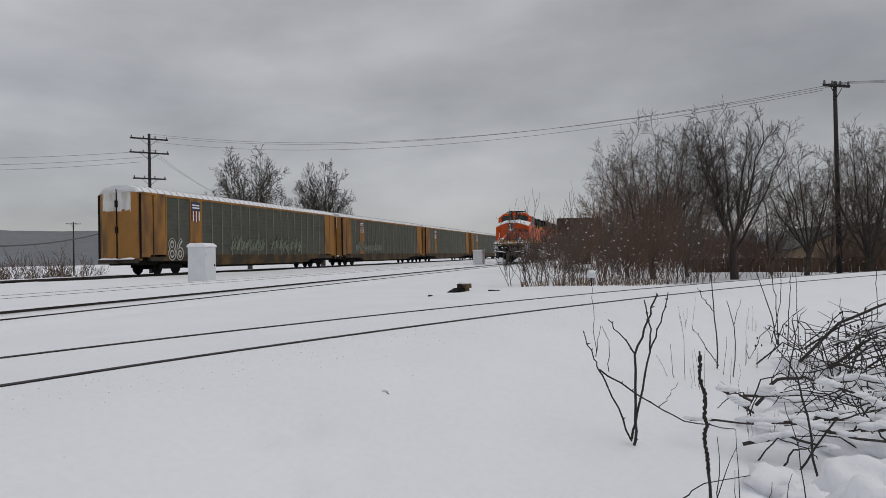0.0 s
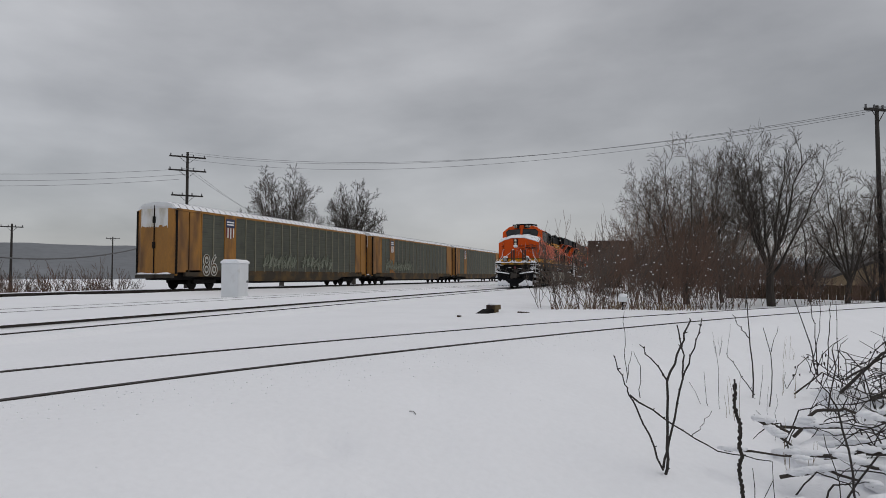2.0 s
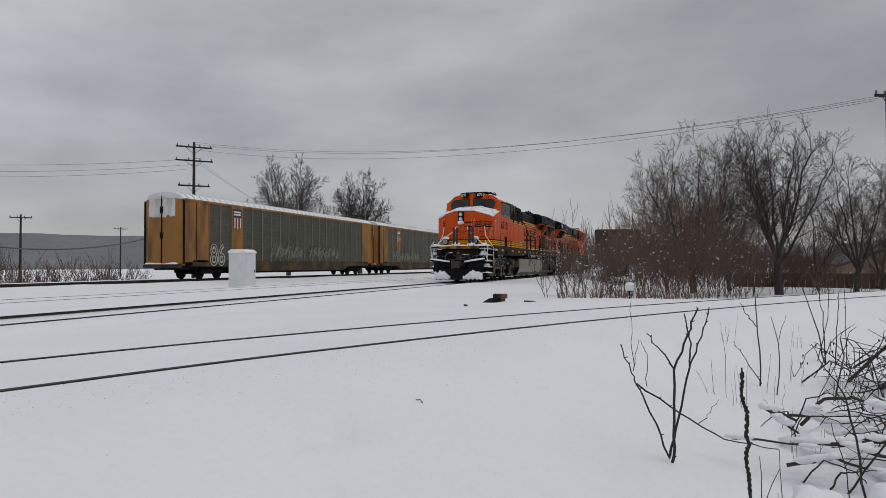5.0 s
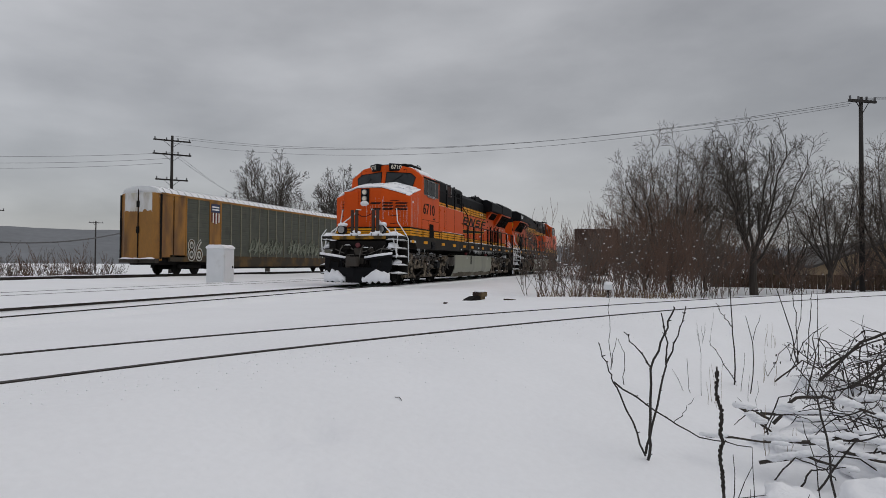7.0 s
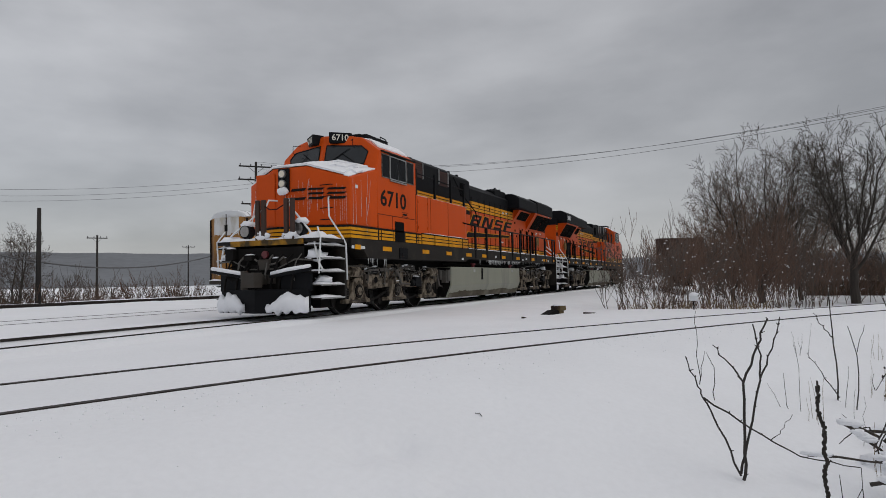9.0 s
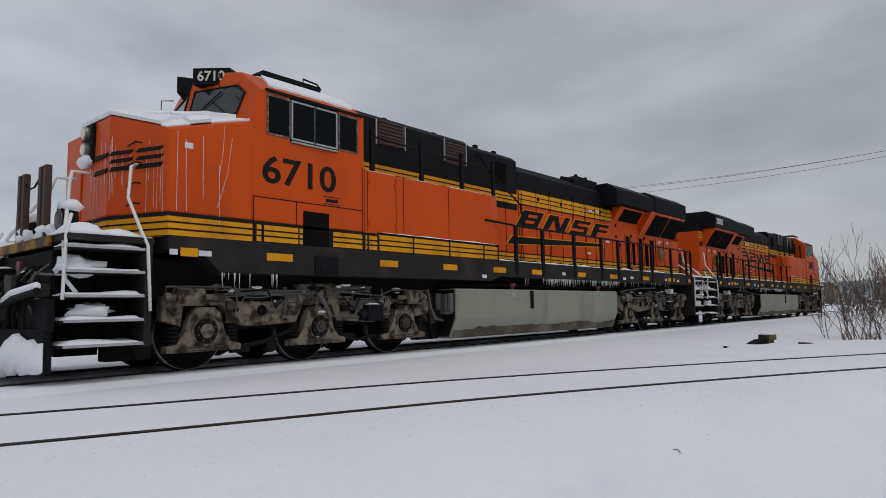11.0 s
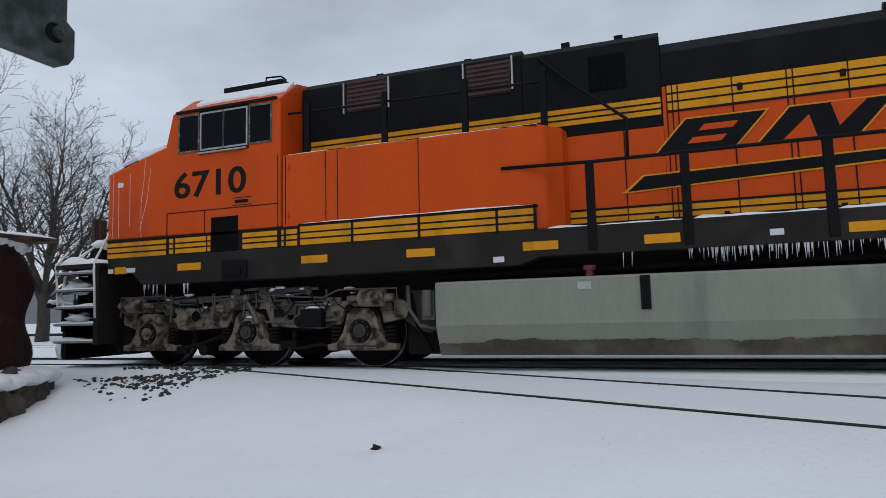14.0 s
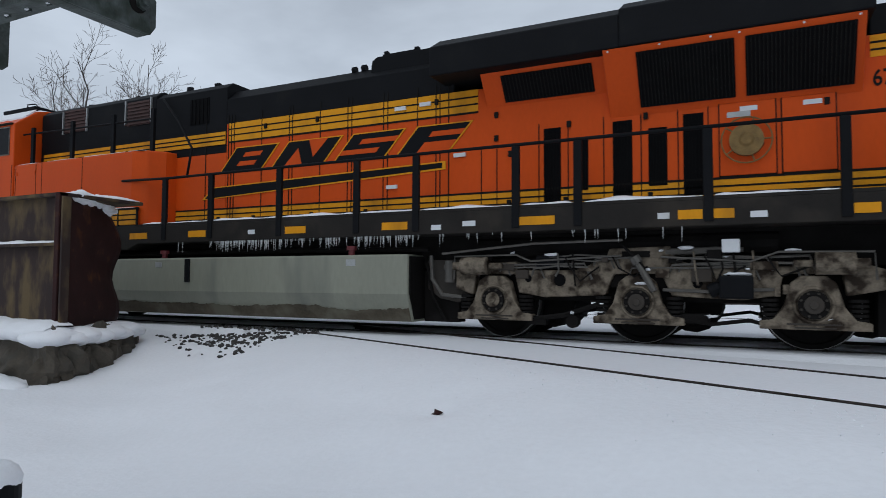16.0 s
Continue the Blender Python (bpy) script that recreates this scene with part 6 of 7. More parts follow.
cm_ = M()
nx_, nz_ = 110, 22
for j in range(nz_ + 1):
    for i in range(nx_ + 1):
        u = i / nx_
        x = -5.5 + 5.75 * u
        top = 0.10 + 0.05 * noise.noise(Vector((x * 1.5, 1, 0))) - 0.12 * max(0, u - 0.9) * 10 * 0.4
        z = -0.75 + (top + 0.75) * j / nz_
        y = -0.20 + 0.10 * (j / nz_) ** 2 + 0.16 * noise.noise(Vector((x * 2.2, z * 3, 4))) + 0.07 * noise.noise(Vector((x * 6, z * 7, 1))) + 0.03 * noise.noise(Vector((x * 15, z * 17, 2)))
        cm_.v.append((x, y, z))
cm_.f = [(j * (nx_ + 1) + i, j * (nx_ + 1) + i + 1, (j + 1) * (nx_ + 1) + i + 1, (j + 1) * (nx_ + 1) + i) for j in range(nz_) for i in range(nx_)]
ft = thing("concrete_footing", "broken old concrete footing under deep snow", "concrete footing", at=pose(-8.34, 5.40, 0.0))
part("face", cm_, CONCRETE, ft, smooth=True)
part("core", M().prism([(-5.5, -0.10), (0.08, -0.10), (0.0, 0.5), (-0.45, 1.5), (-5.5, 1.5)], "z", -0.75, 0.06), CONCRETE, ft, bevel=0.03)
bk = M()
for k in range(9):
    u = k / 8
    bk.blob(0.10 - 0.55 * u * u, -0.12 + 1.5 * u, -0.36 + 0.05 * math.sin(k * 2.1), 0.20, 0.22, 0.42, k + 5, 16, 12, 0.38)
part("broken_edge", bk, CONCRETE, ft, "rough broken concrete end")
lp = M()
nl = 90
for i in range(nl + 1):
    x = -5.5 + 5.62 * i / nl
    nz = lambda f, s: noise.noise(Vector((x * f, s, 0.3)))
    end = max(0.35, min(1.0, (0.36 - x) / 0.5)) ** 0.5
    top = 0.05 + (0.22 + 0.07 * nz(1.1, 2) + 0.03 * nz(4, 7)) * end
    low = 0.02 - 0.10 * max(0, nz(1.7, 5)) + 0.04 * nz(6, 3) - 0.62 * math.exp(-((x + 2.05) / 0.16) ** 2)
    out = 0.05 * nz(2.3, 9)
    lp.v += [(x, 0.16, top), (x, -0.06, top + 0.01), (x, -0.20 + out, top - 0.03), (x, -0.29 + out, top - 0.10), (x, -0.33 + out, (top + low) / 2 - 0.02), (x, -0.31 + out, low + 0.02), (x, -0.24 + out, low), (x, 0.0, low)]
lp.f = [(8 * i + j, 8 * i + j + 1, 8 * i + j + 9, 8 * i + j + 8) for i in range(nl) for j in range(7)]
part("snow_lip", lp, SNOWCAP, ft, "rounded snow lip drooping over the footing", smooth=True)
eb = M()
for k in range(15):
    u = k / 14
    eb.blob(0.02 - 0.55 * u * u - 0.05 * (k % 2), -0.14 + 1.55 * u, 0.05 + 0.02 * math.sin(k * 1.7), 0.36, 0.30, 0.12 + 0.015 * math.sin(k * 2.3), k, 20, 12, 0.05)
part("end_snow", eb, SNOWCAP, ft, "snow on the footing end", smooth=True)["kind"] = "stuff"
fb = M()
for k in range(20):
    x = -5.4 + 0.27 * k
    fb.blob(x, -0.50 + 0.05 * math.sin(k * 1.9), ground_z(x - 8.34, 4.9) - 0.02, 0.50, 0.34 - 0.006 * k, 0.10 + 0.02 * math.sin(k * 1.3), k, 20, 10, 0.05)
part("foot_snow", fb, SNOWCAP, ft, "snow drifted against the footing", smooth=True)["kind"] = "stuff"
part("snow", M().bank(-5.5, 0.05, -0.16, 0.10, 0.02, 0.24, 0.07, 8), SNOWCAP, ft, "thick rounded snow on the footing", smooth=True)
bl = M()
rnd = random.Random(12)
for k in range(600):
    x, y = rnd.uniform(-8.9, -6.3), rnd.uniform(6.2, 8.9)
    if y > 7.3 - (x + 8.4) * 0.35 + rnd.gauss(0, 0.25):
        r = rnd.uniform(0.012, 0.04)
        bl.blob(x, y, ground_z(x, y) + r * 0.25, r, r, r * 0.7, k, 6, 4, 0.35)
solid("ballast_stones", bl, BALLAST, "dark ballast stones showing through thin snow by the crossing", "ballast", kind="stuff")

# ---- galvanised platform of the signal mast overhead ----
gv = thing("signal_platform", "galvanised steel signal platform with snow on its grating", "steel platform", at=pose(-1.79, 1.46, 1.632))
part("side_channel", M().prism([(-2.6, 0.0), (-0.02, 0.0), (0.0, 0.03), (0.0, 0.12), (-0.03, 0.14), (-0.03, 0.32), (-2.6, 0.32)], "x", -0.006, 0.006).box(-0.06, -0.006, -2.6, -0.02, 0.0, 0.012), GALV, gv, "mottled galvanised channel", bevel=0.003)
part("side_channel", M().prism([(-2.6, 0.0), (-0.02, 0.0), (0.0, 0.02), (0.0, 0.20), (-2.6, 0.20)], "x", -0.826, -0.814), GALV, gv, "mottled galvanised channel", bevel=0.003)
for k in range(16):
    y = -0.24 - 0.135 * k
    bar = part("grating_bar", M().prism([(y - 0.040, 0.06), (y + 0.040, 0.06), (y + 0.040, 0.085), (y + 0.034, 0.085), (y + 0.034, 0.068), (y - 0.034, 0.068), (y - 0.034, 0.085), (y - 0.040, 0.085)], "x", -0.81, -0.01), GALV, gv)
    part("bar_snow", M().bank(-0.78, -0.04, y - 0.036, y + 0.036, 0.068, 0.022, 0.07, k), SNOWCAP, bar, smooth=True)
    for j in range(7):
        part("perforation", M().box(-0.747 + 0.11 * j, -0.733 + 0.11 * j, y - 0.004, y + 0.004, 0.056, 0.061), SNOWCAP, bar, "punched hole plugged with snow")
        part("hole_lip", M().box(-0.752 + 0.11 * j, -0.728 + 0.11 * j, y + 0.004, y + 0.009, 0.051, 0.061), GALV, bar)
for y, z, x in ((-0.06, 0.09, 0.0), (-0.10, 0.22, 0.0), (-0.10, 0.09, -0.82), (-0.34, 0.09, -0.82)):
    # channel isn't cut: this dark disc paints the slot's inner shade
    part("slot_disc", M().cyl((x - 0.02, y - 0.012, z - 0.004), (x + 0.0085, y - 0.012, z - 0.004), 0.032, 14), TRUCKDARK, gv, "dark disc painted as the shade in a slot")
    part("bolt", M().cyl((x - 0.03, y, z), (x + 0.035, y, z), 0.012, 8).cyl((x + 0.006, y, z), (x + 0.022, y, z), 0.024, 6), GALV, gv, "hex bolt")

part("mast", M().cyl((-0.41, -2.75, -2.30), (-0.41, -2.75, 4.5), 0.11, 16), GALV, gv, "galvanised signal mast", smooth=True)
part("mast_bracket", M().box(-0.83, 0.01, -2.72, -2.60, 0.02, 0.14), GALV, gv)
ps = thing("bollard", "short black steel post capped with snow", "bollard", at=pose(-2.589, 1.456, -0.62))
part("post", M().cyl((0, 0, 0), (0, 0, 0.69), 0.090, 24), BLACK, ps, bevel=0.008)
part("snow_cap", M().blob(0, 0, 0.695, 0.093, 0.093, 0.064, 2, 18, 10, 0.06), SNOWCAP, ps, "rounded snow cap", smooth=True)


# ---- utility poles and wires ----
def utility_pole(x, y, z, h, arms, turn, label, r=0.17):
    p = thing("utility_pole", label, "utility pole", "utility poles", at=pose(x, y, z, 0, 0, turn))
    part("pole", M().cyl((0, 0, 0), (0, 0, h), r, 10, r * 0.65), POLE, p, smooth=True)
    for zz, w in arms:
        a = part("crossarm", M().box(-w, w, -0.16, -0.05, zz - 0.06, zz + 0.06), POLE, p)
        part("brace", M().cyl((-w * 0.5, -0.1, zz), (0, -0.1, zz - 0.6), 0.02, 5).cyl((w * 0.5, -0.1, zz), (0, -0.1, zz - 0.6), 0.02, 5), POLE, a)
        for k in range(4):
            xx = -w * 0.92 + w * 1.84 * k / 3
            part("insulator", M().cyl((xx, -0.1, zz + 0.06), (xx, -0.1, zz + 0.24), 0.05, 8), WIRE, a)
    return p


def polar(az, d):
    return (-d * math.sin(radians(az)), d * math.cos(radians(az)))


utility_pole(*polar(-49.45, 60), -1.0, 12.75, ((12.3, 1.5), (11.1, 1.55), (8.9, 1.3)), -42, "dark wooden utility pole with three crossarms")
utility_pole(*polar(-105.8, 38), -0.7, 9.95, ((9.72, 0.8),), -60, "tall dark wooden utility pole above the trees", 0.14)
utility_pole(*polar(-37.3, 95), -2.0, 9.4, ((9.0, 1.2),), -40, "distant wooden utility pole with one crossarm")
utility_pole(*polar(-44.0, 150), -2.0, 11.2, ((10.8, 1.3),), -42, "distant wooden utility pole with one crossarm")
utility_pole(*polar(-33.4, 46), -1.2, 6.8, (), 0, "bare leaning wooden pole stump")


def wire(a, b, sag, r=0.014):
    a, b = Vector(a), Vector(b)
    m = M().tube([a.lerp(b, i / 20) - Vector((0, 0, sag * 4 * (i / 20) * (1 - i / 20))) for i in range(21)], r, 5)
    return solid("overhead_wire", m, WIRE, "thin dark overhead wire", "cable", "overhead wires")


p1, p2 = polar(-49.45, 60), polar(-105.8, 38)
for k, dz in enumerate((0.0, -0.02, -0.35)):
    wire((p1[0] + (k - 1) * 0.7, p1[1] + (k - 1) * 0.5, 11.6 + dz), (p2[0] - (k - 1) * 0.3, p2[1] + (k - 1) * 0.6, 9.15 + dz), 1.7, 0.010)
pl = polar(-20.0, 75)
for k, dz in enumerate((0.0, -0.5, -0.9)):
    wire((p1[0], p1[1] + (k - 1) * 0.9, 10.3 + dz), (pl[0], pl[1] + (k - 1) * 0.7, 10.0 + dz), 1.0, 0.012)
far_ = polar(-60, 130)
for k in (0, 1):
    wire((p1[0] + 0.8 * k, p1[1], 10.2), (far_[0], far_[1] + k, 11.0), 2.0, 0.012)
pr = polar(-135, 45)
for k in (-1, 0, 1):
    wire((p2[0], p2[1] + 0.6 * k, 9.2), (pr[0] + k, pr[1], 9.6), 0.8, 0.010)
c1, c2 = polar(-30, 46), polar(-46, 58)
wire((*c1, 2.9), (*c2, 3.2), 1.0, 0.05)


# ---- bare trees and brush ----
def branches(m, rnd, p, d, length, r, depth, split=2, spread=0.6, lift=0.12, sides=4, min_r=0.006, out=None):
    """Recursive tapering limbs with wandering lines."""
    segs = 3
    pts = [Vector(p)]
    dd = Vector(d)
    for _ in range(segs):
        dd = (dd + Vector((rnd.gauss(0, 0.13), rnd.gauss(0, 0.13), rnd.gauss(0, 0.08) + lift * 0.35))).normalized()
        pts.append(pts[-1] + dd * (length / segs))
    m.tube(pts, r, sides if r > 0.03 else 3, max(min_r, r * 0.66))
    if depth <= 0:
        return
    tgt = out if out is not None and depth <= 5 else m
    for k in range(split + (1 if rnd.random() < 0.45 else 0)):
        f = 1.0 if k == 0 else rnd.uniform(0.3, 1.0)
        i = min(segs - 1, int(f * segs))
        q = pts[i].lerp(pts[i + 1], f * segs - i) if f < 1 else pts[-1]
        side = Vector((rnd.gauss(0, 1), rnd.gauss(0, 1), rnd.gauss(0, 0.35))).normalized()
        nd = (dd + side * spread * (0.4 if k == 0 else 1.0) + Vector((0, 0, lift))).normalized()
        branches(tgt, rnd, q, nd, length * (rnd.uniform(0.74, 0.92) if k == 0 else rnd.uniform(0.55, 0.85)), max(min_r, r * (0.74 if k == 0 else 0.52)), depth - 1, split, spread, lift, sides, min_r, out)


def limb(m, rnd, p, d, length, r, level, counts, min_r, up, out):
    """A limb that curves upward and carries smaller ones along its outer part."""
    segs = 4 if level < 2 else 3
    pts, dd = [Vector(p)], Vector(d).normalized()
    for _ in range(segs):
        dd = (dd + Vector((rnd.gauss(0, 0.12), rnd.gauss(0, 0.12), rnd.gauss(0, 0.07) + up))).normalized()
        pts.append(pts[-1] + dd * (length / segs))
    (m if level < 2 else out).tube(pts, r, 6 if r > 0.04 else 3, max(min_r, r * 0.35))
    if level >= len(counts):
        return
    n = counts[level]
    spin = rnd.uniform(0, 6.28)
    for k in range(n):
        f = 0.22 + 0.78 * (k + rnd.random()) / n
        i = min(segs - 1, int(f * segs))
        q = pts[i].lerp(pts[i + 1], f * segs - i)
        ax = (pts[i + 1] - pts[i]).normalized()
        u = ax.orthogonal().normalized()
        w = ax.cross(u)
        a = spin + k * 2.4 + rnd.gauss(0, 0.3)
        t = rnd.uniform(0.55, 0.95)
        nd = ax * math.cos(t) + (u * math.cos(a) + w * math.sin(a)) * math.sin(t)
        limb(m, rnd, q, nd, length * rnd.uniform(0.42, 0.62) * (1.15 - 0.45 * f), max(min_r, r * (1 - 0.6 * f) * 0.55), level + 1, counts, min_r, up, out)


def tree(x, y, z, h, seed, width=0.45, trunk=0.16, low=0.18, fork=1, label="bare deciduous tree with fine dark branches", twig=TWIG, group="bare trees", min_r=0.006, limbs=15, fine=(7, 5, 3), up=0.06):
    """width: the crown's radius as a share of the height; low: where the lowest limb leaves the trunk."""
    rnd = random.Random(seed)
    t = thing("tree", label, "tree", group, at=pose(x, y, z))
    a, b = M(), M()
    for k in range(fork):
        ang = rnd.uniform(0, 6.28) if fork < 3 else k * 6.28 / fork + rnd.gauss(0, 0.3)
        lean = Vector((math.cos(ang), math.sin(ang), 0)) * (rnd.uniform(0.10, 0.24) if fork > 1 else rnd.uniform(0.0, 0.05))
        hh = h * (rnd.uniform(0.86, 1.0) if k else 1.0)
        segs, pts, dd = 7, [Vector((0.12 * math.cos(ang), 0.12 * math.sin(ang), -0.3)) * (1 if fork > 1 else 0.3)], (Vector((0, 0, 1)) + lean).normalized()
        pts[0].z = -0.3
        for _ in range(segs):
            dd = (dd + Vector((rnd.gauss(0, 0.07), rnd.gauss(0, 0.07), 0.06))).normalized()
            pts.append(pts[-1] + dd * ((hh + 0.3) * 0.92 / segs))
        r0 = trunk * (1 if fork == 1 else 0.72)
        a.tube(pts, r0, 9, r0 * 0.12)
        n = limbs if fork == 1 else max(7, limbs // 2 + 2)
        spin = rnd.uniform(0, 6.28)
        for i in range(n):
            f = low + (0.97 - low) * (i + rnd.random() * 0.6) / n
            j = min(segs - 1, int(f * segs))
            q = pts[j].lerp(pts[j + 1], f * segs - j)
            az_ = spin + i * 2.4 + rnd.gauss(0, 0.25)
            g = (f - low) / (1 - low)
            rise = 0.55 + 0.9 * g
            reach = h * width * (0.95 * math.sqrt(max(0.05, 1 - (g * 1.25 - 0.38) ** 2))) * rnd.uniform(0.82, 1.12)
            limb(a, rnd, q, (math.cos(az_), math.sin(az_), rise), reach, max(min_r * 2, r0 * (1 - 0.85 * f) * 0.52), 0, fine, min_r, up, b)
    part("trunk", a, BARK, t, fix=False)
    part("crown", b, twig, t, "fine leafless twigs", fix=False)
    return t


def shrub(x, y, z, h, seed, stems=14, depth=3, spreadr=0.8, mat=TWIGRED, label="leafless russet brush with bits of snow", name="shrub", min_r=0.005, snow=0):
    rnd = random.Random(seed)
    t = thing(name, label, "bush", "trackside brush", at=pose(x, y, z))
    m = M()
    for k in range(stems):
        a = rnd.uniform(0, 2 * math.pi)
        rr = spreadr * math.sqrt(rnd.random())
        d = Vector((math.cos(a) * rnd.uniform(0, 0.5), math.sin(a) * rnd.uniform(0, 0.5), 1)).normalized()
        branches(m, rnd, (rr * math.cos(a), rr * math.sin(a), -0.2), d, h * rnd.uniform(0.26, 0.42), 0.014, depth, 2, 0.5, 0.14, 3, min_r)
    part("branchwork", m, mat, t, fix=False)["kind"] = "stuff"
    if snow:
        s = M()
        for k in range(snow):
            v = m.v[rnd.randrange(len(m.v))]
            s.blob(v[0], v[1], v[2], rnd.uniform(0.012, 0.045), rnd.uniform(0.012, 0.045), rnd.uniform(0.01, 0.02), k, 5, 3)
        part("caught_snow", s, SNOWCAP, t, "clumps of snow caught in the twigs")["kind"] = "stuff"
    return t


def vase_tree(az, d, z, h, spread, seed, fork=0.2, mains=8, trunk=0.2, label="bare tree with a low fork and upswept limbs", fine=(8, 5, 3), twig=TWIG, min_r=0.007, round_top=0.25, reach=0.36):
    """A short trunk that opens into upswept limbs; spread: the crown's radius."""
    rnd = random.Random(seed)
    t = thing("tree", label, "tree", "bare trees", at=pose(*polar(az, d), z))
    a, b = M(), M()
    foot = Vector((0, 0, -0.3))
    knee = Vector((rnd.gauss(0, 0.1), rnd.gauss(0, 0.1), h * fork))
    a.tube([foot, foot.lerp(knee, 0.15), foot.lerp(knee, 0.5) + Vector((0.05, 0.04, 0)), knee], trunk * 1.15, 10, trunk * 0.8)
    for k in range(mains):
        ang = k * 2.4 + rnd.gauss(0, 0.3)
        out = (0.25 + 0.75 * ((k + 0.5) / mains) ** 0.6) * spread
        tip = Vector((out * math.cos(ang), out * math.sin(ang), h * (1.0 - round_top * (out / spread) ** 2 + rnd.uniform(-0.10, 0.0))))
        start = foot.lerp(knee, rnd.uniform(0.72, 1.0))
        mid = start.lerp(tip, 0.45) + Vector((0.22 * out * math.cos(ang), 0.22 * out * math.sin(ang), -0.02 * h))
        pts = []
        for i in range(8):
            u = i / 7
            p = start * (1 - u) ** 2 + mid * 2 * u * (1 - u) + tip * u * u
            pts.append(p + Vector((rnd.gauss(0, 0.012 * h * u), rnd.gauss(0, 0.012 * h * u), rnd.gauss(0, 0.006 * h))) * (1 if i else 0))
        r0 = trunk * rnd.uniform(0.30, 0.46)
        a.tube(pts, r0, 7, max(min_r, r0 * 0.12))
        length = (tip - start).length
        n = fine[0] + 3
        for i in range(n):
            f = 0.16 + 0.82 * (i + rnd.random() * 0.7) / n
            q = min(6, int(f * 7))
            p = pts[q].lerp(pts[q + 1], f * 7 - q)
            ax = (pts[q + 1] - pts[q]).normalized()
            u = ax.orthogonal().normalized()
            w = ax.cross(u)
            sp = i * 2.4 + rnd.gauss(0, 0.4) + k
            tilt = rnd.uniform(0.45, 0.85)
            nd = ax * math.cos(tilt) + (u * math.cos(sp) + w * math.sin(sp)) * math.sin(tilt)
            limb(a, rnd, p, nd, length * reach * rnd.uniform(0.7, 1.1) * (1.15 - 0.6 * f), max(min_r, r0 * (1 - 0.75 * f) * 0.55), 1, fine, min_r, 0.07, b)
    part("trunk", a, BARK, t, fix=False)
    part("crown", b, twig, t, "fine leafless twigs", fix=False)
    return t


# right-hand trees beyond the curved track
vase_tree(-98.5, 33, -0.7, 8.5, 2.5, 11, 0.24, 10, 0.19, "bare tree with a clear dark trunk and upswept limbs", (8, 7, 4), BARK, 0.006)
vase_tree(-92.3, 34, -0.7, 8.1, 3.2, 3, 0.12, 11, 0.17, "wide bare tree with a dense fine crown", (9, 7, 5), TWIG, 0.006, 0.30)
vase_tree(-90.2, 37, -0.7, 7.6, 2.6, 21, 0.10, 8, 0.12, "bare tree in the thicket", (8, 7, 4), TWIGRED, 0.006, 0.35)
vase_tree(-95.0, 38, -0.7, 8.7, 2.5, 25, 0.12, 8, 0.12, "bare tree in the thicket", (8, 7, 4), TWIG, 0.006)
vase_tree(-103.6, 36, -0.8, 7.0, 1.8, 5, 0.22, 7, 0.13, "bare crooked tree before the house", round_top=0.3)
vase_tree(-101.4, 40, -0.8, 6.4, 1.7, 8, 0.15, 6, 0.10, "bare crooked tree before the house", round_top=0.3)
vase_tree(-107.9, 37, -0.8, 7.8, 2.5, 13, 0.14, 10, 0.15, "bare tree beside the tall pole", (9, 7, 5), TWIG, 0.006, 0.25)
vase_tree(-105.4, 42, -0.9, 6.6, 2.2, 14, 0.14, 8, 0.12, "bare tree beside the tall pole", (8, 6, 4), TWIG, 0.006, 0.3)
tree(*polar(-112.5, 40), -0.7, 8.4, 17, 0.45, 0.14, 0.16, 2)
tree(*polar(-118, 44), -0.7, 8.2, 19, 0.45, 0.14, 0.16, 2)
for k, (az_, d, h) in enumerate(((-83.2, 19.5, 2.3), (-84.6, 22, 2.6), (-86.2, 23, 2.4), (-88.0, 24, 2.7), (-89.8, 25, 3.0), (-91.4, 26, 3.2), (-93.2, 27, 3.3), (-95.2, 29, 3.0), (-97.0, 34, 2.2), (-100.5, 36, 2.4), (-102.5, 33, 1.8), (-107.5, 38, 2.6), (-111.5, 36, 2.6), (-87.0, 30, 3.4), (-91.0, 32, 4.4), (-93.8, 31, 4.4), (-89.2, 29, 3.6), (-92.4, 29, 4.2), (-95.8, 31, 3.8), (-90.2, 34, 4.6))):
    px, py = polar(az_, d)
    shrub(px, py, ground_z(px, py), h * 0.9, 100 + k, 18 if k < 6 else 13, 4, 1.1, TWIGRED if k % 3 else TWIG, snow=30 if d < 27 else 10, min_r=0.005)
for k in range(10):
    px, py = polar(-82.0 - 1.1 * k, 18.0 + 0.4 * k)
    shrub(px, py, ground_z(px, py), 0.55, 300 + k, 10, 2, 0.5, DRYGRASS if k % 2 else TWIGRED, "low dry weeds at the edge of the brush", "weed_clump")

for k in [q for q in range(22) if not 8 < q < 13]:
    px, py = polar(-90.5 - 1.25 * k, 46 + 4 * math.sin(k * 1.9))
    shrub(px, py, ground_z(px, py) - 0.1, 2.6 + 0.7 * math.sin(k * 2.3), 700 + k, 18, 4, 1.6, TWIG if k % 2 else TWIGRED, "dense leafless undergrowth behind the trees", min_r=0.012)
# trees behind the car carriers and far left
vase_tree(-57.2, 92, -1.5, 18.6, 5.4, 31, 0.30, 12, 0.34, "round-headed bare tree behind the car carriers", (8, 7, 4), BARK, 0.020, 0.34)
vase_tree(-63.4, 95, -1.5, 17.4, 4.4, 33, 0.32, 13, 0.34, "round-headed bare tree behind the car carriers", (8, 7, 4), BARK, 0.020, 0.42)
tree(*polar(-32.0, 48), -1.2, 5.4, 41, 0.4, 0.12, 0.1, 3, "scrubby bare tree by the pole", TWIG)
tree(*polar(-29.5, 46), -1.2, 4.6, 43, 0.4, 0.11, 0.1, 3, "scrubby bare tree by the pole", TWIG)
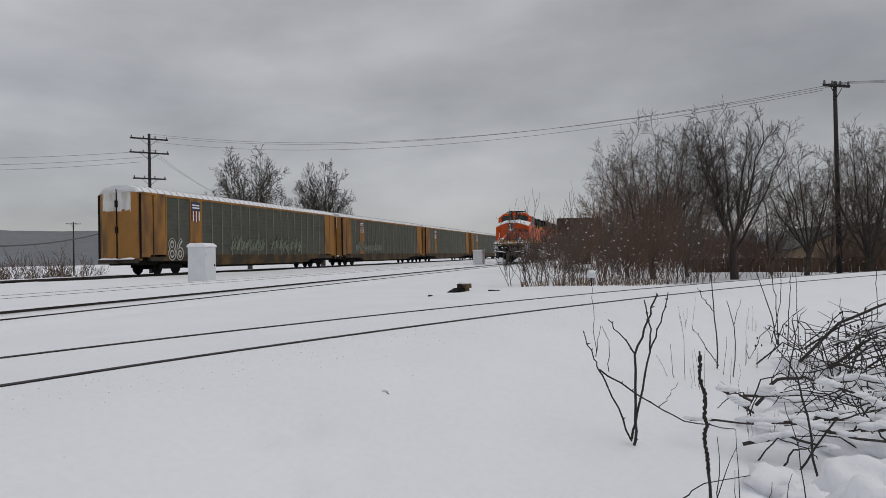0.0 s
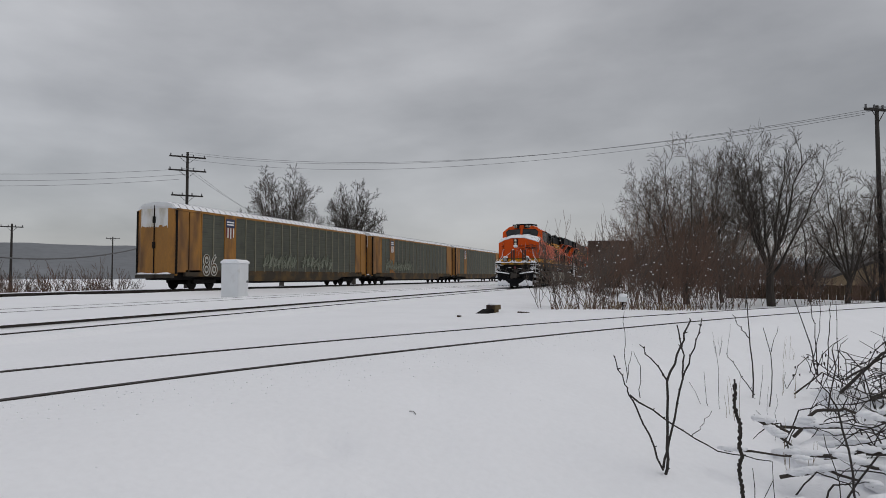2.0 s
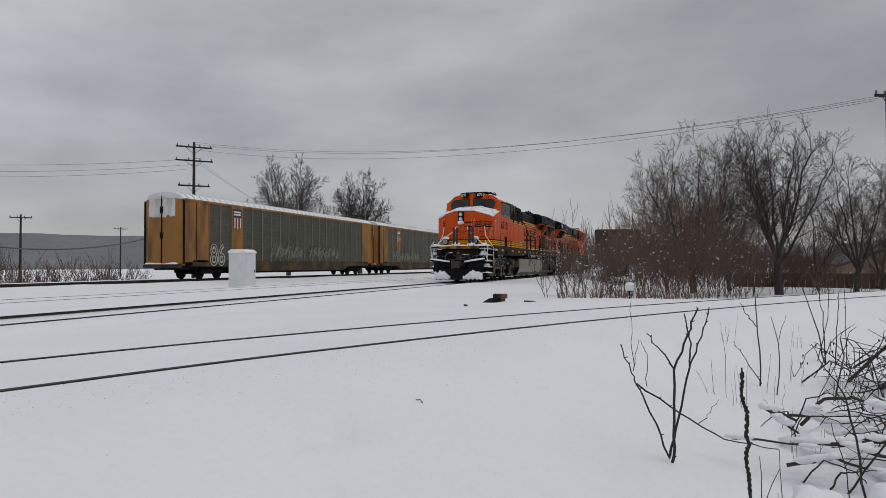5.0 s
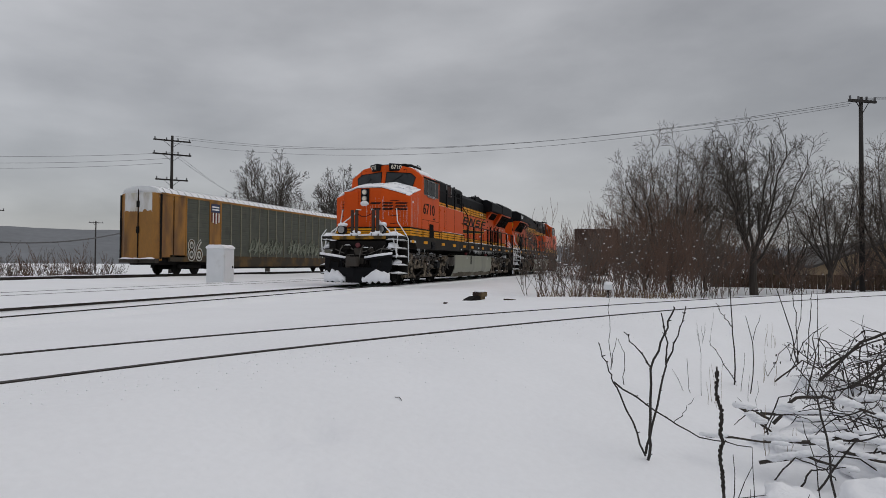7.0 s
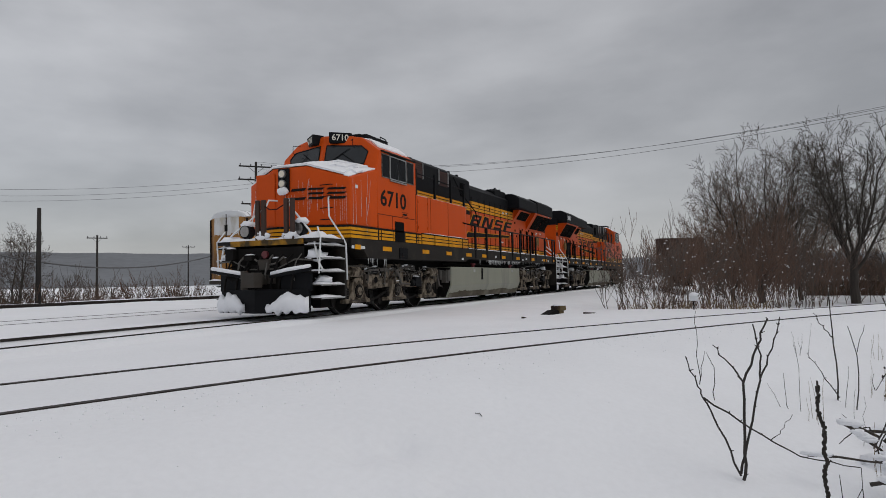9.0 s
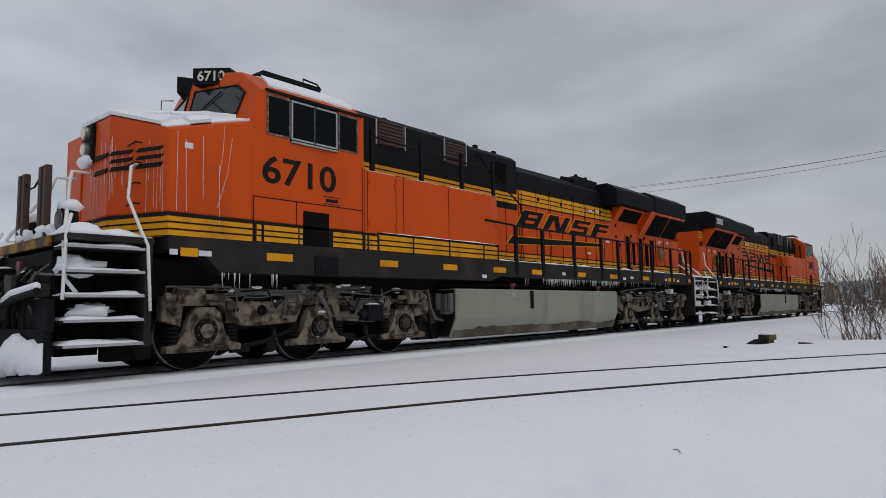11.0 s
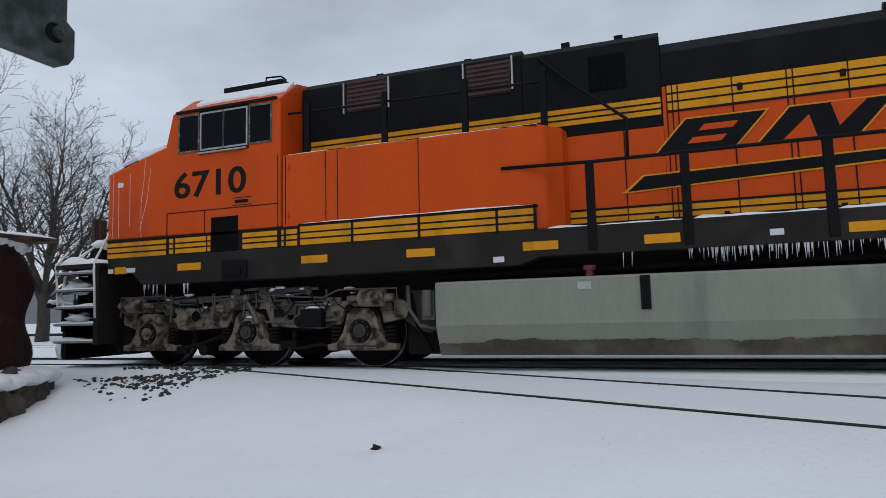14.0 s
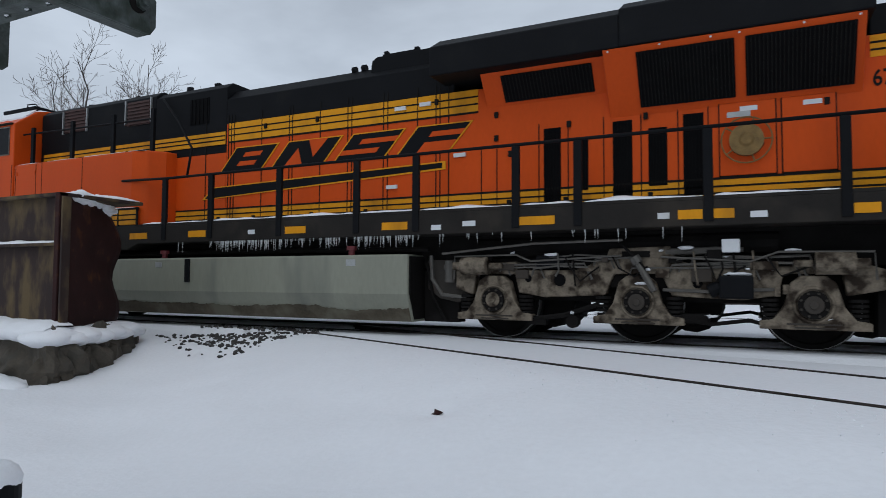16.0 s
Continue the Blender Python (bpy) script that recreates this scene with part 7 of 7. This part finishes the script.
vase_tree(52.3, 42, -0.8, 15.2, 6.5, 47, 0.22, 15, 0.36, "large spreading bare tree beyond the locomotive", (8, 7, 4), TWIG, 0.009, 0.36)
tree(*polar(64, 60), -0.8, 6.5, 49, 0.5, 0.16, 0.15, 2, "bare tree in the distance", TWIG)
for k in range(26):
    az_ = -28.5 - 0.66 * k + 0.5 * math.sin(k * 2.1)
    px, py = polar(az_, 47 + 3 * math.sin(k * 1.3) + 0.25 * k)
    shrub(px, py, -1.2, 2.2 + 0.8 * math.sin(k * 1.7), 400 + k, 14, 3, 1.3, TWIGRED if k % 2 else TWIG, "leafless brush along the far edge of the yard", min_r=0.009)

# ---- sheds and houses behind the trees ----
sh = thing("hopper_car", "brown steel hopper car half hidden behind the brush", "rail car", at=pose(52, 3.6, 0.0, 0, 0, 4))
part("body", M().prism([(-1.5, 1.0), (-1.5, 3.3), (1.5, 3.3), (1.5, 1.0)], "x", -6.5, 6.5), BROWNCAR, sh, bevel=0.03)
for k in range(9):
    part("rib", M().box(-6.4 + k * 1.6 - 0.06, -6.4 + k * 1.6 + 0.06, -1.58, -1.5, 1.0, 3.25), BROWNCAR, sh)
    part("end_rib", M().box(-6.58, -6.5, -1.4 + k * 0.35 - 0.04, -1.4 + k * 0.35 + 0.04, 1.0, 3.25), BROWNCAR, sh)
for xw in (-4.6, 4.6):
    part("wheelset", M().cyl((xw, -0.8, 0.45), (xw, 0.8, 0.45), 0.45, 16), TRUCKDARK, sh)
part("underframe", M().box(-6, 6, -0.8, 0.8, 0.7, 1.0), TRUCKDARK, sh)
part("top_snow", M().bank(-6.5, 6.5, -1.5, 1.5, 3.3, 0.05, 0.5, 2), SNOWCAP, sh, smooth=True)


def house(x, y, z, turn, w, d, h, rise, label):
    b = thing("house", label, "house", "houses behind the trees", at=pose(x, y, z, 0, 0, turn))
    part("wall", M().prism([(-d / 2, 0), (-d / 2, h), (0, h + rise), (d / 2, h), (d / 2, 0)], "x", -w / 2, w / 2), HOUSE, b, bevel=0.02)
    for s in (-1, 1):
        q = [(s * (d / 2 + 0.4), h - rise * 0.8 / d), (0, h + rise + 0.02), (0, h + rise + 0.2), (s * (d / 2 + 0.4), h - rise * 0.8 / d + 0.18)]
        part("roof", M().prism(q, "x", -w / 2 - 0.4, w / 2 + 0.4), ROOFING, b, "dark roof thin with snow")
    for k in range(3):
        xx = -w / 2 + w * (k + 0.5) / 3
        wd = part("window", M().box(xx - 0.5, xx + 0.5, -d / 2 - 0.05, -d / 2 + 0.02, 1.0, 2.2), OFFWHITE, b)
        part("pane", M().box(xx - 0.42, xx + 0.42, -d / 2 - 0.07, -d / 2 - 0.04, 1.08, 2.12), GLASS, wd)
    return b


house(*polar(-104.8, 62), -1.9, 8, 12, 9, 2.7, 1.7, "low tan house with a dark gable roof behind the trees")
house(*polar(-111, 70), -2.2, -10, 10, 8, 2.6, 1.8, "low tan house with a dark gable roof behind the trees")
FENCE = material("fence_board", (0.075, 0.048, 0.030), 0.85, var=0.3, scale=4, fine=30, bump=0.3, random=0.25)
fn = thing("board_fence", "dark board fence along the yard edge", "fence", at=pose(*polar(-105.5, 44), -0.9, 0, 0, 74))
for k in range(40):
    part("board", M().box(-8 + k * 0.4, -8 + k * 0.4 + 0.385, -0.02, 0.02, 0, 1.15 + 0.03 * (k % 3)), FENCE, fn)


# ---- weeds, saplings and a brush pile beside the camera ----
def stalks(name, label, category, rows, mat=STEM, knots=0, seed=1, group="dead weeds", buds=0):
    """Bare stems; each row is a foot radius and the turning points of one stem."""
    rnd = random.Random(seed)
    t = thing(name, label, category, group)
    for r, line in rows:
        pts = []
        for a, b in zip(line, line[1:]):
            a, b = Vector(a), Vector(b)
            for i in range(4):
                j = Vector((rnd.gauss(0, 0.006), rnd.gauss(0, 0.006), rnd.gauss(0, 0.004))) if i or pts else Vector((0, 0, 0))
                pts.append(a.lerp(b, i / 4) + j)
        pts.append(Vector(line[-1]))
        s = part("stem", M().tube(pts, r * 0.62, 7, r * 0.30), mat, t, smooth=True)
        if knots:
            m = M()
            for i in range(knots):
                f = 0.36 + 0.62 * i / knots
                k = min(len(pts) - 2, int(f * (len(pts) - 1)))
                c = pts[k].lerp(pts[k + 1], f * (len(pts) - 1) - k)
                a = rnd.uniform(0, 6.28)
                m.blob(c.x + 0.006 * math.cos(a), c.y + 0.006 * math.sin(a), c.z, 0.007, 0.007, 0.011, i, 6, 4)
            part("seed_head", m, DEADLEAF, s)["kind"] = "stuff"
        if buds and r > 0.006:
            m = M()
            for i in range(buds):
                c = pts[rnd.randrange(1, len(pts))]
                m.cyl(c, c + Vector((rnd.gauss(0, 0.012), rnd.gauss(0, 0.012), 0.012)), 0.006, 5, 0.002)
            part("bud", m, mat, s)["kind"] = "stuff"
    return t


stalks("sapling", "bare forked sapling standing in the snow", "sapling", [
    (0.019, [(4.9, -0.02, -0.70), (4.9, -0.04, -0.41), (4.9, -0.05, 0.07), (4.9, -0.14, 0.32), (4.9, -0.21, 0.51)]),
    (0.011, [(4.9, -0.05, 0.07), (4.88, 0.04, 0.2), (4.86, 0.14, 0.33)]),
    (0.015, [(4.9, -0.01, -0.55), (4.92, -0.07, -0.29), (4.95, -0.15, 0.09), (4.95, -0.16, 0.25), (4.95, -0.12, 0.47)]),
    (0.011, [(4.95, -0.15, 0.09), (4.97, -0.24, 0.3), (4.98, -0.29, 0.52)])], buds=6)
stalks("sapling", "bare leaning sapling with a long sprawling branch", "sapling", [
    (0.012, [(4.88, -0.01, -0.56), (4.85, 0.12, -0.23), (4.82, 0.21, -0.03), (4.80, 0.25, 0.07), (4.79, 0.31, 0.24)]),
    (0.005, [(4.8, 0.23, 0.06), (4.8, 0.24, 0.27), (4.8, 0.24, 0.57)]),
    (0.005, [(4.8, 0.23, 0.07), (4.8, 0.19, 0.29)]),
    (0.011, [(4.82, 0.21, -0.03), (4.85, -0.08, -0.23), (4.86, -0.37, -0.39), (4.83, -0.7, -0.42)]),
    (0.005, [(4.86, -0.20, -0.30), (4.80, -0.27, -0.22), (4.78, -0.33, -0.10)]),
    (0.005, [(4.84, 0.14, -0.05), (4.84, 0.14, 0.18), (4.84, 0.18, 0.28)])], buds=5)
stalks("mullein_stalk", "dead mullein stalk with a knobbly dark seed spike", "weed", [(0.016, [(3.7, -0.42, -0.75), (3.7, -0.41, -0.51), (3.7, -0.39, -0.22), (3.7, -0.39, -0.02), (3.71, -0.37, 0.28)])], knots=110)
stalks("sapling", "tall thin bare sapling in the snow", "sapling", [
    (0.014, [(7.67, -0.96, -0.70), (7.68, -0.93, 0.08), (7.68, -0.9, 0.66)]), (0.009, [(7.68, -0.93, 0.14), (7.69, -0.83, 0.26), (7.7, -0.76, 0.4)]),
    (0.009, [(7.67, -0.96, -0.46), (7.69, -0.81, -0.21), (7.7, -0.69, -0.02)])], buds=4)
stalks("sapling", "thin forked bare sapling", "sapling", [
    (0.010, [(7.46, -1.08, -0.70), (7.46, -1.1, 0.0), (7.47, -1.03, 0.28)]), (0.006, [(7.46, -1.1, 0.03), (7.45, -1.17, 0.3)]), (0.005, [(7.48, -0.98, -0.6), (7.47, -1.02, -0.11)])])
stalks("weed", "fine dead weed stems", "weed", [
    (0.006, [(6.87, -0.48, -0.68), (6.88, -0.43, -0.42), (6.88, -0.41, -0.12)]), (0.005, [(6.87, -0.48, -0.64), (6.88, -0.27, -0.23)]), (0.004, [(6.87, -0.55, -0.62), (6.87, -0.53, 0.12), (6.87, -0.5, 0.18)])])
f_ = lambda *p: tuple(e + (q - e) * 0.80 for q, e in zip(p, EYE))
stalks("sapling", "cluster of tall bare shoots by the brush pile", "sapling", [
    (0.015, [f_(11.93, -2.43, -0.80), f_(11.95, -2.3, -0.13), f_(11.98, -2.13, 0.42)]), (0.012, [f_(11.93, -2.44, -0.8), f_(11.93, -2.4, 0.03), f_(11.95, -2.34, 0.5)]),
    (0.012, [f_(11.9, -2.57, -0.8), f_(11.89, -2.61, -0.07), f_(11.88, -2.64, 0.40)]), (0.010, [f_(11.87, -2.72, -0.8), f_(11.87, -2.71, 0.42)]),
    (0.010, [f_(11.95, -2.32, -0.8), f_(11.92, -2.48, -0.07), f_(11.91, -2.5, 0.55)]), (0.009, [f_(11.57, -3.77, -0.8), f_(11.57, -3.78, 0.15), f_(11.57, -3.78, 0.52)])], buds=4)
stalks("weed", "dark bent weed stem before the brush pile", "weed", [
    (0.013, [(4.8, -1.2, -0.72), (4.82, -1.12, -0.17), (4.83, -1.09, -0.02), (4.85, -1.0, 0.12)]), (0.007, [(4.82, -1.12, -0.06), (4.81, -1.17, 0.12)]), (0.006, [(4.85, -1.0, 0.11), (4.86, -0.91, 0.29)])])
stalks("weed", "sparse dead stems rising out of the snow", "weed", [
    (0.006, [(4.06, -0.49, -0.72), (4.06, -0.49, -0.27)]), (0.005, [(4.05, -0.61, -0.72), (4.05, -0.59, -0.22)]), (0.006, [(4.07, -0.46, -0.70), (4.05, -0.59, -0.33)]),
    (0.004, [(4.05, -0.58, -0.72), (4.05, -0.58, -0.46)]), (0.007, [(4.08, -0.29, -0.66), (4.07, -0.42, -0.55), (4.04, -0.66, -0.48)]), (0.005, [(4.03, -0.73, -0.74), (4.02, -0.77, -0.5)]),
    (0.005, [(4.01, -0.81, -0.72), (4.0, -0.87, -0.44)]), (0.006, [(3.98, -0.94, -0.70), (3.99, -0.9, -0.28), (4.01, -0.84, -0.04)])])

def snow_chain(pts, r, seed, share=0.75):
    """Uneven pillows of snow that sit along a limb, with bare gaps."""
    m = M()
    for j, c in enumerate(pts):
        w = noise.noise(Vector((j * 0.37 + seed * 3.3, seed * 1.7, 0.5)))
        if w < 0.5 - share:
            continue
        q = r * (1.1 + 0.9 * w)
        m.blob(c[0], c[1], c[2] + r * 0.45 + q * 0.15, q * 0.75 + 0.006, q * 1.1 + 0.020, q * 0.45 + 0.005, seed * 31 + j, 12, 8, 0.22)
    return m


# brush pile: boughs, fallen limbs and tangled vines under snow
for k, (r, line) in enumerate([
        (0.024, [(5.25, -0.85, -0.47), (5.09, -1.14, -0.42), (5.04, -1.34, -0.46), (5.0, -1.51, -0.49), (4.9, -2.2, -0.5)]), (0.018, [(5.2, -0.44, -0.46), (5.18, -0.62, -0.45), (5.10, -0.95, -0.46)]),
        (0.032, [(5.68, -0.70, -0.30), (5.66, -0.95, -0.40)]), (0.022, [(5.38, -0.69, -0.26), (5.36, -0.82, -0.36), (5.3, -0.95, -0.46)]),
        (0.022, [(5.33, -0.92, -0.36), (5.31, -1.07, -0.15), (5.28, -1.25, -0.13), (5.22, -1.55, -0.22), (5.2, -1.9, -0.4)])]):
    stalks("fallen_limb", "dark fallen limb half buried in snow", "branch", [(r, line)], BARK, seed=20 + k, group="brush pile")
    run = []
    for j in range(len(line) * 8 - 7):
        i = min(len(line) - 2, j // 8)
        run.append(Vector(line[i]).lerp(Vector(line[i + 1]), (j - 8 * i) / 8))
    sm = snow_chain(run, r + 0.002, k + 1, 0.55)
    solid("limb_snow", sm, SNOWCAP, "snow ridge lying along a fallen limb", "snow", "brush pile", smooth=True)
for k, (r, line) in enumerate([
        (0.030, [(8.03, -1.85, -0.45), (7.94, -2.24, 0.0), (7.81, -2.66, 0.24), (7.66, -3.26, 0.40)]), (0.020, [(8.02, -1.90, -0.3), (7.94, -2.24, -0.03), (7.87, -2.6, 0.12)]),
        (0.028, [(7.95, -2.13, -0.5), (7.88, -2.45, -0.2), (7.79, -2.71, -0.04), (7.6, -3.2, 0.1)]), (0.022, [(7.91, -2.25, -0.62), (7.81, -2.65, -0.32), (7.6, -3.15, -0.2)]),
        (0.016, [(8.11, -1.42, -0.5), (8.07, -1.7, -0.24), (8.03, -1.88, -0.34), (7.9, -2.3, -0.56)])]):
    stalks("fallen_bough", "long bent bough in the brush pile", "branch", [(r, line)], BARK, seed=40 + k, group="brush pile")
# thin bent twigs that poke out of the snow among the low limbs
rt = random.Random(63)
for k in range(26):
    x0, y0 = rt.uniform(4.9, 6.5), rt.uniform(-2.6, -0.75)
    z0 = ground_z(x0, y0)
    a, ln, up = rt.uniform(-0.5, 0.5), rt.uniform(0.25, 0.75), rt.uniform(0.10, 0.38)
    side_ = rt.choice((-1, 1))
    line = [(x0, y0, z0 - 0.04), (x0 + a * 0.2, y0 + side_ * ln * 0.35, z0 + up), (x0 + a * 0.4, y0 + side_ * ln * 0.75, z0 + up * rt.uniform(0.7, 1.3)), (x0 + a * 0.5, y0 + side_ * ln, z0 + up * rt.uniform(0.2, 1.2))]
    c = Vector(line[1]).lerp(Vector(line[2]), rt.random())
    fork_ = [tuple(c), (c.x + rt.gauss(0, 0.06), c.y + side_ * 0.12, c.z + rt.uniform(0.08, 0.24))]
    stalks("brush_twig", "thin dark bent twig poking out of the snow", "twig", [(rt.uniform(0.007, 0.014), line), (0.005, fork_)], STEM, seed=210 + k, group="brush pile")
# long straight boughs dragged onto the pile, butts together, some under a ridge of snow
rb = random.Random(51)
for k in range(12):
    y0, x0 = rb.uniform(-3.9, -3.2), rb.uniform(6.9, 8.1)
    y1, x1 = rb.uniform(-2.5, -1.75), x0 + rb.uniform(-0.3, 0.35)
    za, zb = rb.uniform(-0.35, 0.45), rb.uniform(-0.50, 0.0)
    r = rb.uniform(0.008, 0.020)
    mid_ = ((x0 + x1) / 2 + rb.gauss(0, 0.06), (y0 + y1) / 2, (za + zb) / 2 + rb.uniform(0.0, 0.10))
    line = [(x0, y0, za), mid_, (x1, y1, zb)]
    forks = [(r, line)]
    for q in range(3):
        f = rb.uniform(0.3, 0.95)
        c = Vector(mid_).lerp(Vector(line[2]), f)
        forks.append((r * 0.45, [tuple(c), (c.x + rb.gauss(0, 0.12), c.y + rb.uniform(0.15, 0.45), c.z + rb.uniform(-0.05, 0.22))]))
    stalks("brush_bough", "long straight cut bough lying on the brush pile", "branch", forks, BARK, seed=140 + k, group="brush pile")
    if k % 2:
        ridge = [Vector(mid_).lerp(Vector(line[2]), j / 7) + Vector((0, 0, r * 0.55 + 0.012 + 0.008 * noise.noise(Vector((j * 0.8, k, 2))))) for j in range(6)]
        solid("bough_snow", snow_chain(ridge + [a_.lerp(b_, 0.5) for a_, b_ in zip(ridge, ridge[1:])], r + 0.006, k + 20), SNOWCAP, "snow ridge lying along a cut bough", "snow", "brush pile", smooth=True)
for k in range(11):
    y0, x0 = rb.uniform(-2.6, -1.0), rb.uniform(5.0, 6.6)
    ln = rb.uniform(0.5, 1.1)
    z0 = ground_z(x0, y0) + rb.uniform(0.12, 0.30)
    r = rb.uniform(0.016, 0.030)
    line = [(x0, y0 + ln * 0.5, z0 - 0.03), (x0 - 0.05, y0 + rb.gauss(0, 0.05), z0 + rb.uniform(0.0, 0.06)), (x0 - 0.1, y0 - ln * 0.5, z0 + rb.uniform(-0.06, 0.05))]
    stalks("fallen_limb", "dark limb lying level under a cushion of snow", "branch", [(r, line)], BARK, seed=170 + k, group="brush pile")
    run = []
    for j in range(19):
        u = j / 18
        c = Vector(line[0]).lerp(Vector(line[1]), u * 2) if u < 0.5 else Vector(line[1]).lerp(Vector(line[2]), u * 2 - 1)
        run.append(c)
    solid("limb_snow", snow_chain(run, r + 0.006, k + 50, 0.5), SNOWCAP, "thick snow cushion along a fallen limb", "snow", "brush pile", smooth=True)
for k, (x, y, rx, ry, rz) in enumerate(((5.6, -1.7, 0.28, 0.6, 0.13), (6.9, -2.5, 0.4, 0.8, 0.22), (4.55, -1.35, 0.16, 0.22, 0.2))):
    solid("snow_mound", M().blob(x, y, ground_z(x, y) + 0.02, rx, ry, rz, k + 40, 32, 18, 0.16), SNOWCAP, "soft rounded snow mound over buried brush", "snow mound", "brush pile", smooth=True)
rnd = random.Random(77)
for k in range(64):
    x, y = rnd.uniform(6.0, 8.6), rnd.uniform(-1.55, -3.6)
    r = rnd.uniform(0.25, 0.75)
    a, w = rnd.uniform(0, 6.28), rnd.uniform(0.2, 0.6)
    z0 = ground_z(x, y)
    hgt = rnd.uniform(0.15, 0.85) * (0.5 if x < 6.6 else 1.0)
    m = M()
    pts = []
    for i in range(9):
        u = i / 8
        pts.append((x + r * (u - 0.5) * math.cos(a) + 0.03 * rnd.gauss(0, 1), y + r * 1.4 * (u - 0.5) * math.sin(a) + 0.03 * rnd.gauss(0, 1), z0 - 0.05 + hgt * math.sin(math.pi * min(1, u * (1.0 + w * 0.3))) + 0.02 * rnd.gauss(0, 1)))
    m.tube(pts, rnd.uniform(0.004, 0.010), 5, 0.003)
    t = solid("vine", m, STEM if k % 3 else BARK, "tangled dark vine arching over the brush pile", "vine", "brush pile", smooth=True)
    for j in range(rnd.randrange(2, 6)):
        c = Vector(pts[rnd.randrange(1, 8)])
        e = c + Vector((rnd.gauss(0, 0.12), rnd.gauss(0, 0.15), rnd.uniform(-0.12, 0.25)))
        part("twig", M().tube([c, c.lerp(e, 0.5) + Vector((0.02, 0.02, 0)), e], 0.005, 4, 0.002), STEM, t)
    if k % 2 == 0:
        lm = M()
        for j in range(6):
            c = pts[rnd.randrange(2, 7)]
            lm.blob(c[0] + rnd.gauss(0, 0.03), c[1] + rnd.gauss(0, 0.03), c[2] - 0.02, 0.008, 0.008, rnd.uniform(0.012, 0.022), j, 5, 4)
        part("berry_cluster", lm, DEADLEAF, t, "shrivelled dark berries")["kind"] = "stuff"
for k, (x, y, rx, ry, rz) in enumerate(((6.2, -1.66, 0.45, 0.55, 0.16), (6.4, -2.2, 0.5, 0.6, 0.18), (4.55, -0.88, 0.22, 0.22, 0.16), (4.1, -1.25, 0.22, 0.22, 0.26), (5.75, -1.2, 0.35, 0.45, 0.14), (7.6, -2.7, 0.6, 0.7, 0.2), (5.3, -1.7, 0.35, 0.4, 0.18), (4.7, -1.75, 0.4, 0.4, 0.2), (4.35, -1.0, 0.15, 0.18, 0.14), (6.9, -1.5, 0.35, 0.4, 0.12), (8.2, -2.0, 0.5, 0.5, 0.18))):
    solid("snow_mound", M().blob(x, y, ground_z(x, y) + rz * 0.10, rx * 0.8, ry * 0.8, rz * 0.75, k, 26, 14, 0.30), SNOWCAP, "soft rounded snow mound over buried brush", "snow mound", "brush pile", smooth=True)
for k in range(16):
    x, y = rnd.uniform(3.6, 10.5), rnd.uniform(-0.6, -3.2)
    rows_ = []
    for j in range(rnd.randrange(3, 7)):
        a, b = x + rnd.gauss(0, 0.10), y + rnd.gauss(0, 0.10)
        h = rnd.uniform(0.15, 0.42)
        rows_.append((0.0035, [(a, b, ground_z(a, b) - 0.05), (a + rnd.gauss(0, 0.03), b + rnd.gauss(0, 0.03), ground_z(a, b) + h)]))
    stalks("grass_tuft", "few dry grass blades poking through the snow", "grass", rows_, DRYGRASS if k % 2 else STEM, seed=60 + k)

# small bits lying in the snow
solid("stone_chip", M().blob(-2.35, 4.72, ground_z(-2.35, 4.72) + 0.012, 0.045, 0.03, 0.025, 3, 7, 5, 0.4), RUST2, "dark red chip lying in a dent in the snow", "stone")
solid("twig_scrap", M().tube([(4.63, 1.84, ground_z(4.63, 1.84) + 0.006), (4.65, 1.81, ground_z(4.65, 1.81) + 0.008), (4.62, 1.78, ground_z(4.62, 1.78) + 0.006)], 0.003, 5), STEM, "short broken twig on the snow", "twig")



# ---- moving things ----
TRAVEL = [-8.5300983e-06, 1.8040909e-05, -0.00062444318, 0.029099815, -4.6162287, 26.848652]
def front_x(t):
    """Where the first locomotive's origin stands along the main track."""
    return np.polyval(TRAVEL, t - 8.0)


def motions():
    rows = [i * 0.5 for i in range(33)]
    walk(locomotive, [(t, pose(front_x(t), MAIN_Y, 0)) for t in rows])
    walk(second_locomotive, [(t, pose(front_x(t) + 23.2, MAIN_Y, 0, 0, 0, 180)) for t in rows])
    for engine, way in ((locomotive, -1), (second_locomotive, 1)):
        for ob in [c for c in engine.children if c.name.startswith("wheelset")]:
            x, y, z = ob.location
            roll = lambda t: way * (front_x(0.0) - front_x(t)) / 0.533
            walk(ob, [(k * 4 / 30, Matrix.Translation((x, y, z)) @ Matrix.Rotation(roll(k * 4 / 30), 4, "Y")) for k in range(121)])


motions()
